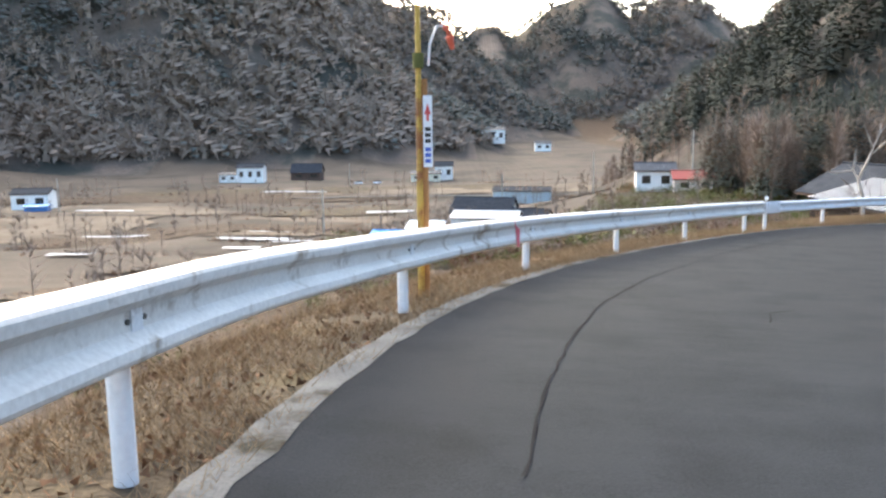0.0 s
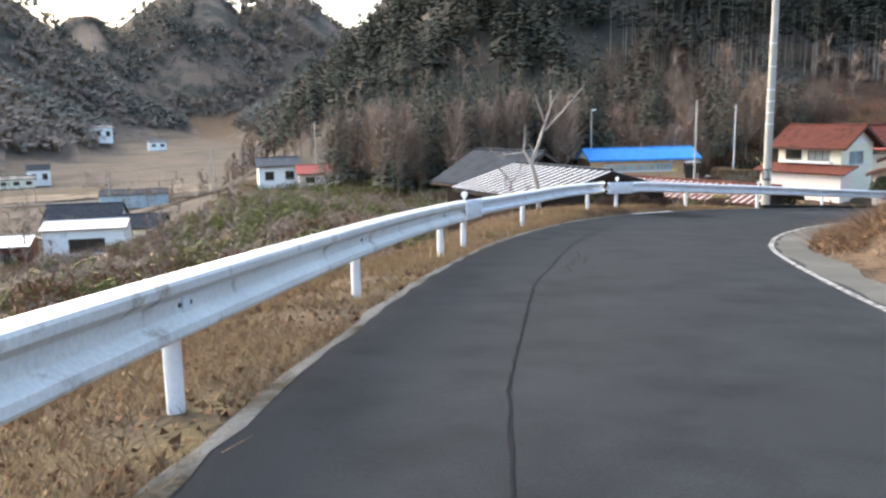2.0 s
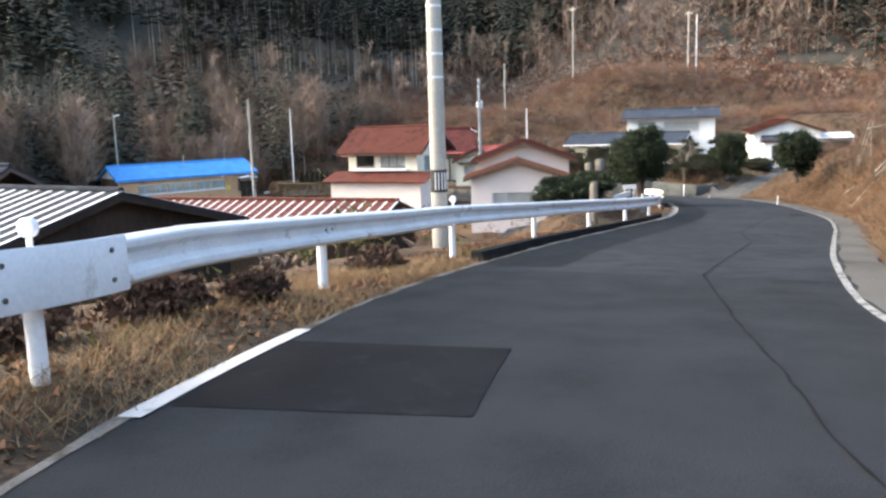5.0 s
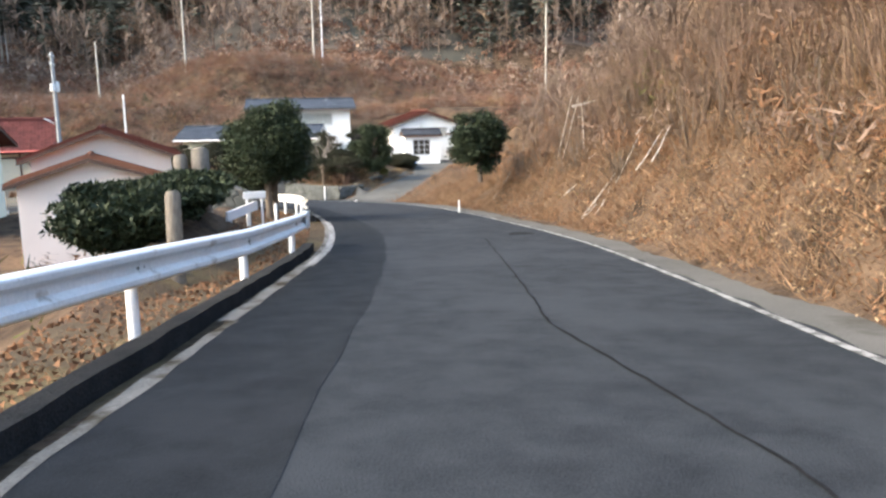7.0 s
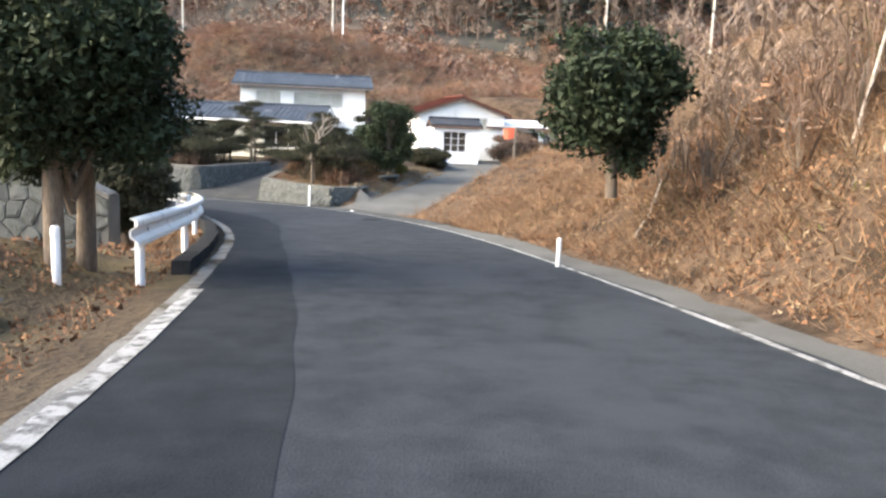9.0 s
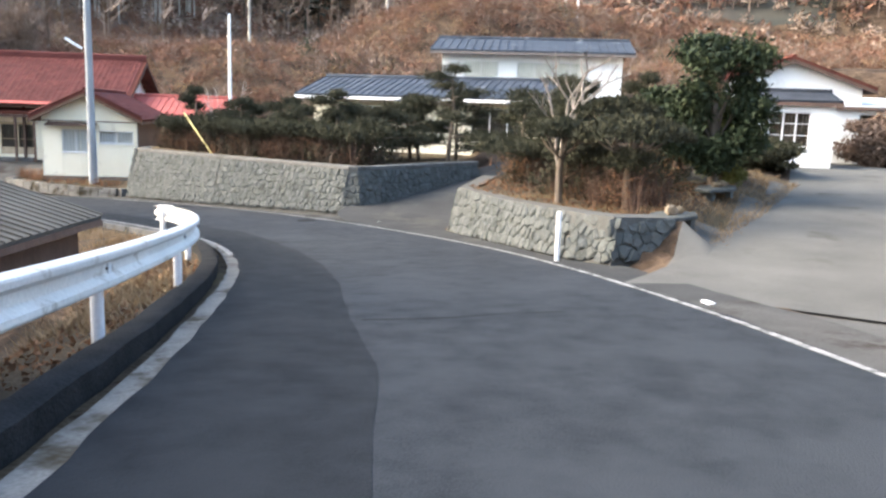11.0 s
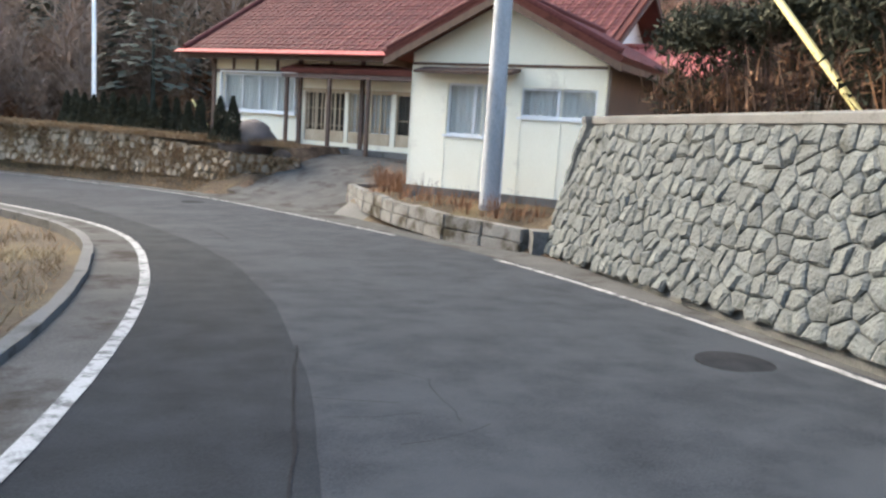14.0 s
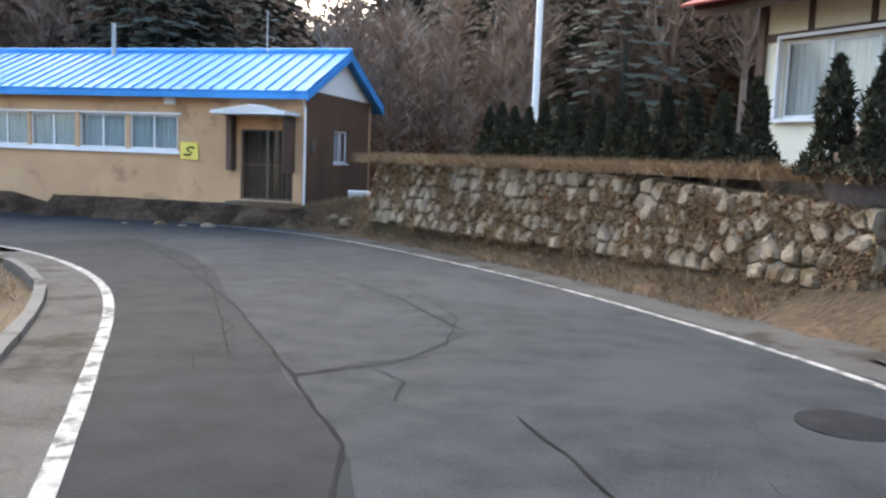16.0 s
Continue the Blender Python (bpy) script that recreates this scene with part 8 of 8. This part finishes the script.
for x, y, z0, z1, r, lb in ((73.84, 85.25, -10.5, 1.03, 0.14, "grey utility pole beyond the sheds"), (150.6, 64.2, 4.0, 14.5, 0.16, "utility pole on the brushy ridge"), (151.8, 63.2, 4.0, 14.0, 0.12, "slim pole beside another on the ridge"),
                            (146.8, 82.4, 5.0, 16.5, 0.16, "tall utility pole on the brushy ridge"), (126.3, 84.8, -2.0, 6.5, 0.13, "utility pole on the brown slope"), (106.7, 71.7, -7.5, -0.4, 0.11, "short pole above the garden"),
                            (95.3, 99.6, -9.4, 0.5, 0.105, "pale utility pole behind the thuja row"), (155.0, 30.0, 3.5, 13.0, 0.15, "utility pole on the ridge above the lane"), (120.5, 23.0, -2.5, 7.5, 0.14, "leaning pole above the white house")):
    pole("utility_pole", x, y, min(z0, zg(x, y)), z1, r, POLE if r > 0.12 else WHITE_PAINT, lb, arms=((z1 - 0.5, 1.6, 60),) if r > 0.15 else ())
lp = pole("lamp_pole", 75.35, 107.8, -11.2, 0.3, 0.1, POLE, "pole with a street lamp beside the workshop", "lamp pole", "utility poles")
part("lamp_head", Shape().tube([(0.05, 0, 11.2), (0.5, -0.4, 11.35)], 0.09, 8), WHITE_PAINT, lp, "white lamp head", 50)
wire((32.4, 37.75, 6.3), (98.55, 73.7, 2.8), 1.2)
wire((98.55, 73.7, 2.6), (95.3, 99.6, 0.4), 0.5)
wire((98.55, 73.7, 2.9), (126.3, 84.8, 6.3), 0.6)
wire((150.6, 64.2, 14.3), (146.8, 82.4, 16.3), 0.4)
wire((150.6, 64.2, 14.3), (155.0, 30.0, 12.8), 0.6)
wire((73.84, 85.25, 0.9), (98.55, 73.7, 2.2), 0.6)

# guy-wire guards that lean beside the hedge and the thujas
thing("guy_guard", Shape().tube([(97.1, 65.25, -7.6), (97.4, 67.0, -5.87)], 0.042, 10), GUARD_YELLOW, "yellow guy-wire guard leaning over the stone wall", "guy guard", "guy guards", smooth=50)
thing("guy_guard", Shape().tube([(100.0, 98.2, -8.6), (99.5, 99.2, -7.4)], 0.04, 10), GUARD_YELLOW, "pale yellow guy-wire guard behind the thujas", "guy guard", "guy guards", smooth=50)
wire((97.4, 67.0, -5.87), (98.55, 73.7, 1.9), 0.0, "taut thin steel guy wire beside a pole")


def marker(x, y, h, label, r=0.035, z=None):
    t = base("delineator_post", Matrix.Translation((x, y, zg(x, y) if z is None else z)), label, "delineator", "delineator posts")
    part("post", Shape().tube([(0, 0, -0.1), (0, 0, h * 0.97), (0, 0, h)], [r, r, r * 0.7], 12), WHITE_PAINT, t, smooth=50)
    part("reflective_band", Shape().tube([(0, 0, h * 0.8), (0, 0, h * 0.9)], r * 1.06, 12, False), STEEL, t, smooth=50)


marker(61.2, 35.35, 0.55, "short white marker post at the foot of the bank")
marker(82.9, 46.05, 0.95, "white marker post before the corner wall", 0.045, -8.2)
marker(87.25, 62.6, 0.62, "white marker post in the grass inside the bend")
marker(89.5, 73.0, 0.6, "white marker post in the grass inside the bend")
marker(83.2, 92.8, 0.95, "white marker post by the gutter", 0.06)
marker(57.3, 41.2, 0.7, "white painted trunk guard under the evergreen", 0.05)


def boulder(name, x, y, z, sx, sy, sz, label, seed, mat=ROCK, category="boulder"):
    bm = bmesh.new()
    bmesh.ops.create_icosphere(bm, subdivisions=3, radius=1)
    off = Vector((seed * 7.3, seed * 3.1, 0))
    for v in bm.verts:
        k = 1 + 0.22 * noise.noise(v.co * 1.3 + off) + 0.08 * noise.noise(v.co * 4 + off)
        v.co = Vector((v.co.x * sx * k, v.co.y * sy * k, max(v.co.z, -0.5) * sz * k))
    me = bpy.data.meshes.new(name)
    bm.to_mesh(me)
    bm.free()
    me.materials.append(mat)
    me.shade_smooth()
    ob = new(name, me)
    ob.location = (x, y, z + sz * 0.3)
    return tagged(ob, label, category)


for i, (x, y, r_, hh) in enumerate(((87.0, 65.6, 0.16, 0.3), (86.4, 67.2, 0.13, 0.22), (87.6, 68.4, 0.1, 0.35))):
    thing("stump", Shape().tube([(0, 0, -0.1), (0, 0, hh * 0.6), (0.01, 0.01, hh)], [r_ * 1.1, r_, r_ * 0.92], 11), OLD_WOOD, "weathered sawn wooden stump in the grass", "stump", "stumps", m=Matrix.Translation((x, y, zg(x, y))), smooth=50)
for i, (x, y, a) in enumerate(((87.2, 64.4, 30), (86.7, 66.3, 75), (88.1, 70.6, 50))):
    thing("timber_offcut", Shape().box(-0.45, -0.06, 0, 0.45, 0.06, 0.08), BARK_PALE, "pale timber offcut lying in the grass", "timber", "timber offcuts", m=pose(x, y, zg(x, y) + 0.02, 0, 4, a), bevel=0.01)
boulder("boulder", 97.85, 86.5, -9.05, 0.95, 1.0, 0.72, "large rounded brown boulder at the end of the rubble wall", 3)
boulder("stone", 98.7, 85.5, -9.3, 0.3, 0.35, 0.25, "grey stone beside the large boulder", 5)
for i, (x, y, s) in enumerate(((86.6, 98.9, 0.22), (85.9, 99.0, 0.16), (85.2, 99.3, 0.2), (84.2, 99.4, 0.14), (90.4, 98.0, 0.2), (90.0, 98.6, 0.14))):
    boulder("stone", x, y, zg(x, y), s, s * 1.2, s * 0.7, "loose grey stone lying before the workshop", 10 + i, STONE_BROWN, "stone")


def slab_bench(x, y, z, ln, yaw, seed):
    rr = random.Random(seed)
    t = base("slab_bench", pose(x, y, z, 0, 0, yaw), "flat stone slab resting on rough blocks with small rocks on it", "stone bench", "stone slabs")
    for u in (-0.32, 0.32):
        part("block", Shape().box(u * ln - 0.16, -0.2, -0.1, u * ln + 0.16, 0.2, 0.34), STONE, t, bevel=0.04)
    out = []
    for k in range(14):
        a = 2 * math.pi * k / 14
        out.append((math.cos(a) * ln / 2 * rr.uniform(0.88, 1.08), math.sin(a) * 0.42 * rr.uniform(0.85, 1.1)))
    part("slab", Shape().prism(out, 0.345, 0.425), STONE, t, bevel=0.015)
    for k in range(3):
        u = rr.uniform(-0.3, 0.3) * ln
        part("rock", Shape().prism([(u + 0.15 * math.cos(a) * rr.uniform(0.7, 1.2), 0.12 * math.sin(a) * rr.uniform(0.7, 1.2)) for a in np.linspace(0, 5.6, 8)], 0.43, 0.43 + rr.uniform(0.08, 0.18)), STONE_BROWN, t, bevel=0.03)


slab_bench(84.6, 44.25, -7.75, 1.5, -15, 3)
slab_bench(89.6, 43.9, -7.55, 2.3, -12, 4)

fp = base("flag_pole", Matrix.Translation((92.0, 37.6, zg(92.0, 37.6))), "wooden pole with a small orange flag by the lane", "flag pole")
part("pole", Shape().tube([(0, 0, -0.2), (0, 0, 3.15)], 0.055, 8), OLD_WOOD, fp, smooth=50)
part("flag", Shape().add([(-0.04, 0.05, 3.1), (-0.16, 0.4, 3.06), (-0.13, 0.62, 3.02), (-0.15, 0.6, 2.52), (-0.17, 0.36, 2.48), (-0.04, 0.05, 2.56)], [(0, 1, 4, 5), (1, 2, 3, 4)]), ORANGE, fp, "faded orange flag")
boulder("tarp_heap", 103.0, 43.2, zg(103.0, 43.2), 0.45, 0.5, 0.6, "blue plastic sheet thrown over a heap", 8, TARP, "tarpaulin")
crown_tree("bush", 109.2, 38.4, zg(109.2, 38.4), 2.3, 2.0, 9000, THICKET, "large bare brown bush before the carport", 72, 1, 0.11, 0.05, "bush", full=True)
crown_tree("bush", 98.6, 43.2, zg(98.6, 43.2), 1.15, 1.5, 9000, NEEDLE, "low dark clipped bush beside the lane", 71, 1, 0.075, 0.1, "bush", full=True)

# weathered gateposts and a white barrier beyond the rail
for i, (x, y, top, r) in enumerate(((50.55, 40.9, -3.3, 0.24), (50.4, 41.35, -3.45, 0.19), (42.95, 38.2, -3.62, 0.13), (43.45, 38.45, -3.74, 0.12))):
    z = zg(x, y)
    thing("gatepost", Shape().tube([(0, 0, -0.3), (0, 0, (top - z) * 0.5), (0.02, 0, top - z - 0.06), (0.03, 0.01, top - z)], [r, r * 0.93, r * 0.9, r * 0.7], 9), OLD_WOOD, "weathered grey wooden gatepost beyond the rail", "gatepost", "gateposts", m=Matrix.Translation((x, y, z)), smooth=50)
bar = base("barrier", pose(52.1, 40.1, zg(52.1, 40.1), 0, 0, -64), "small white barrier board on short posts beside a driveway", "barrier")
top = -4.53 - zg(52.1, 40.1)
part("board", Shape().box(-0.3, -0.03, top - 0.18, 0.3, 0.03, top), WHITE_PAINT, bar, bevel=0.01)
for u in (-0.2, 0.2):
    part("post", Shape().tube([(u, 0.07, -0.2), (u, 0.07, top - 0.03)], 0.03, 10), WHITE_PAINT, bar, smooth=50)
ledge = base("drive_rail", Matrix.Translation((51.7, 40.25, zg(51.7, 40.25))), "short white rail sloping beside the driveway", "rail")
zz = zg(51.7, 40.25)
part("beam", Shape().sweep([[(x - 51.7, y - 40.25, z + k - zz) for k in (-0.12, 0.12)] + [(x - 51.7, y - 40.2, z + k - zz) for k in (0.12, -0.12)] for x, y, z in ((50.6, 40.3, -5.02), (52.6, 40.2, -4.95))]), WHITE_PAINT, ledge, "white steel beam")
for u in (-0.8, 0.6):
    part("post", Shape().tube([(u, 0.1, -0.3), (u, 0.1, -4.95 - zz)], 0.045, 10), WHITE_PAINT, ledge, smooth=50)
way("side_drive", "patched asphalt drive beyond the rail end", [(53.3, 39.6, -5.86, 2.4), (52.8, 40.8, -6.0, 2.2), (52.0, 43.0, -6.35, 2.0), (51.0, 46.0, -6.9, 1.8)], ASPHALT)
thing("white_board", Shape().box(-0.35, -0.03, 0, 0.35, 0.03, 0.4), WHITE_PAINT, "white board with dark stripes leaning by the workshop", "board", m=pose(90.6, 100.0, zg(90.6, 100.0), 25, 0, -20))
for i, (x, y) in enumerate(((90.98, 53.9), (78.9, 43.1), (92.3, 54.6))):
    thing("litter", Shape().box(-0.09, -0.05, 0, 0.09, 0.05, 0.025), WHITE_PAINT, "scrap of white litter on the road edge", "litter", "litter", m=pose(x, y, float(nearest([x], [y])[2][0]) + 0.012, 0, 0, 40 * i), bevel=0.008)


# ---- the valley ----
def patch(name, x0, y0, x1, y1, mat, label, turn=0.0, dz=0.12, n=8):
    cxm, cym = (x0 + x1) / 2, (y0 + y1) / 2
    c, s = math.cos(turn), math.sin(turn)
    v = []
    for i in range(n + 1):
        for j in range(n + 1):
            wob = 0.03 * math.sin(i * 2.1 + j * 1.3 + x0)
            dx, dy = (x1 - x0) * (i / n - 0.5 + wob), (y1 - y0) * (j / n - 0.5 + wob)
            v.append((cxm + dx * c - dy * s, cym + dx * s + dy * c))
    z = ground(np.array([p[0] for p in v]), np.array([p[1] for p in v])) + dz
    thing(name, Shape().add([(p[0], p[1], k) for p, k in zip(v, z)], [(i * (n + 1) + j, (i + 1) * (n + 1) + j, (i + 1) * (n + 1) + j + 1, i * (n + 1) + j + 1) for i in range(n) for j in range(n)]), mat, label, "field", "valley fields", "structure")


rr = random.Random(12)
for i in range(34):
    d = rr.uniform(110, 380)
    a = math.radians(rr.uniform(-30, 6))
    x, y = d * math.sin(a), d * math.cos(a)
    w, hh = rr.uniform(14, 40) * d / 200, rr.uniform(5, 13) * d / 200
    patch("field_plot", x - w, y - hh, x + w, y + hh, (FIELD_PALE, FIELD, EARTH, GROUND, FIELD_PALE)[i % 5], "terraced winter field plot in the valley", rr.uniform(-0.2, 0.2), 0.05 + 0.012 * i)
for i in range(11):
    d = rr.uniform(120, 360)
    a = math.radians(rr.uniform(-28, 4))
    x, y = d * math.sin(a), d * math.cos(a)
    w, hh = rr.uniform(3, 10) * d / 200, rr.uniform(0.6, 1.6) * d / 200
    patch("snow_patch", x - w, y - hh, x + w, y + hh, SNOW, "thin strip of old snow on a field edge", rr.uniform(-0.15, 0.15), 0.5 + 0.01 * i)
patch("valley_road", -60, 318, 70, 323, GRAVEL, "pale road crossing the valley floor", 0.02, 0.7, 10)


def far_house(x, y, ln, dp, eave, rise, wall, roof, label, yaw=0.0, wins=2, name="farmhouse"):
    z = zg(x, y) - 0.3
    ops = [("front", ln * (k + 0.3) / wins, eave * 0.4, ln * (k + 0.75) / wins, eave * 0.75, dict(panes=2, frame=DARK_FRAME, back=ROOM_SHADE, sill=False)) for k in range(wins)]
    return gable_house(name, pose(x - ln / 2, y, z, 0, 0, yaw), ln, dp, eave, rise, wall, roof, label, ops, over=0.6, over_g=0.5, seam=0)


far_house(9.0, 166.5, 13.4, 9, 7.2, 0.9, WHITE_WALL, FROST, "white two-storey building below the road", -12, 1)
far_house(-3.5, 164, 7, 8, 5.2, 1.0, BROWN_TIN, WHITE_WALL, "brown shed beside the white building", -12, 1, "shed")
far_house(-10.5, 158, 7, 6, 3.6, 0.8, CURTAIN_BLUE, BLUE_TIN, "blue lean-to shed beside the white building", -12, 1, "shed")
far_house(10, 200, 15, 11, 3.4, 3.2, WHITE_WALL, DARK_TILE, "large farmhouse with a dark hipped roof", -15, 2)
far_house(20, 186, 9, 8, 2.8, 2.2, CREAM, DARK_TILE, "farmhouse with a dark roof behind the white building", -20, 2)
far_house(30, 297, 21, 12, 5.0, 1.0, CURTAIN_BLUE, DARK_TILE, "long pale blue workshop in the valley", -10, 0, "long_shed")
far_house(52.5, 166, 8, 6, 3.4, 1.3, PINK, RED_TIN, "small house with a red roof above the valley", -10, 2)
far_house(46, 172, 8, 6, 5.0, 1.3, WHITE_WALL, GREY_ROOF, "pale house beside the red-roofed one", -10, 2)
far_house(2.0, 452, 10, 9, 8.5, 2.0, WHITE_WALL, DARK_TILE, "white house with dark gables in the valley", 0, 2)
far_house(-8.0, 440, 16, 8, 5.0, 1.2, CREAM, GREY_ROOF, "pale row house in the valley", 0, 3)
far_house(48, 735, 22, 12, 12, 2.0, WHITE_WALL, GREY_ROOF, "white two-storey house high in the valley", 0, 3)
far_house(92, 720, 14, 10, 7, 2.0, WHITE_WALL, GREY_ROOF, "small pale house high in the valley", 0, 2)
far_house(-96, 405, 13, 9, 8.0, 1.6, WHITE_WALL, DARK_TILE, "white house below the wooded slope", 0, 3)
far_house(-108, 408, 9, 8, 4.2, 0.8, WHITE_WALL, GREY_ROOF, "low white wing below the wooded slope", 0, 2, "annex")
far_house(-72, 430, 16, 12, 4.5, 4.2, DARK_WOOD, DARK_TILE, "dark temple-like farmhouse below the slope", 0, 2)
far_house(-139, 270, 12, 9, 6.0, 1.4, WHITE_WALL, DARK_TILE, "white house with a blue-sheeted front", 8, 2)
far_house(-133, 262, 7, 4, 2.2, 0.4, TARP, BLUE_TIN, "blue sheeted shed before a white house", 8, 0, "shed")
for x, y in ((-125, 262), (-45, 398), (-28, 190), (20, 260), (40, 210), (58, 185)):
    z = zg(x, y)
    pole("utility_pole", x, y, z, z + 11, 0.2, POLE, "distant utility pole on the valley floor")


def small_car(x, y, yaw):
    z = zg(x, y)
    c = base("parked_car", pose(x, y, z + 1.0, 0, 0, yaw), "white parked car on a valley field track", "car")
    part("body", Shape().sweep([[(sx, -0.8, 0.3), (sx, 0.8, 0.3), (sx, 0.82, zt * 0.7), (sx, 0.7, zt), (sx, -0.7, zt), (sx, -0.82, zt * 0.7)] for sx, zt in ((-2.0, 0.7), (-1.9, 0.9), (-0.7, 0.95), (1.0, 1.0), (1.9, 0.95), (2.0, 0.6))]), CAR_WHITE, c, smooth=40)
    part("cabin", Shape().sweep([[(sx, -0.68, 0.9), (sx, 0.68, 0.9), (sx, 0.55, zt), (sx, -0.55, zt)] for sx, zt in ((-1.1, 0.95), (-0.5, 1.45), (1.0, 1.45), (1.7, 0.98))]), CAR_GLASS, c, smooth=30)
    for sx in (-1.25, 1.25):
        for sy in (-0.82, 0.66):
            w = part("wheel", Shape().tube([(sx, sy, 0.3), (sx, sy + 0.16, 0.3)], 0.3, 14), BLACK, c, smooth=40)


small_car(-8.0, 172, 10)
small_car(-40, 392, 0)
small_car(-31, 394, 5)
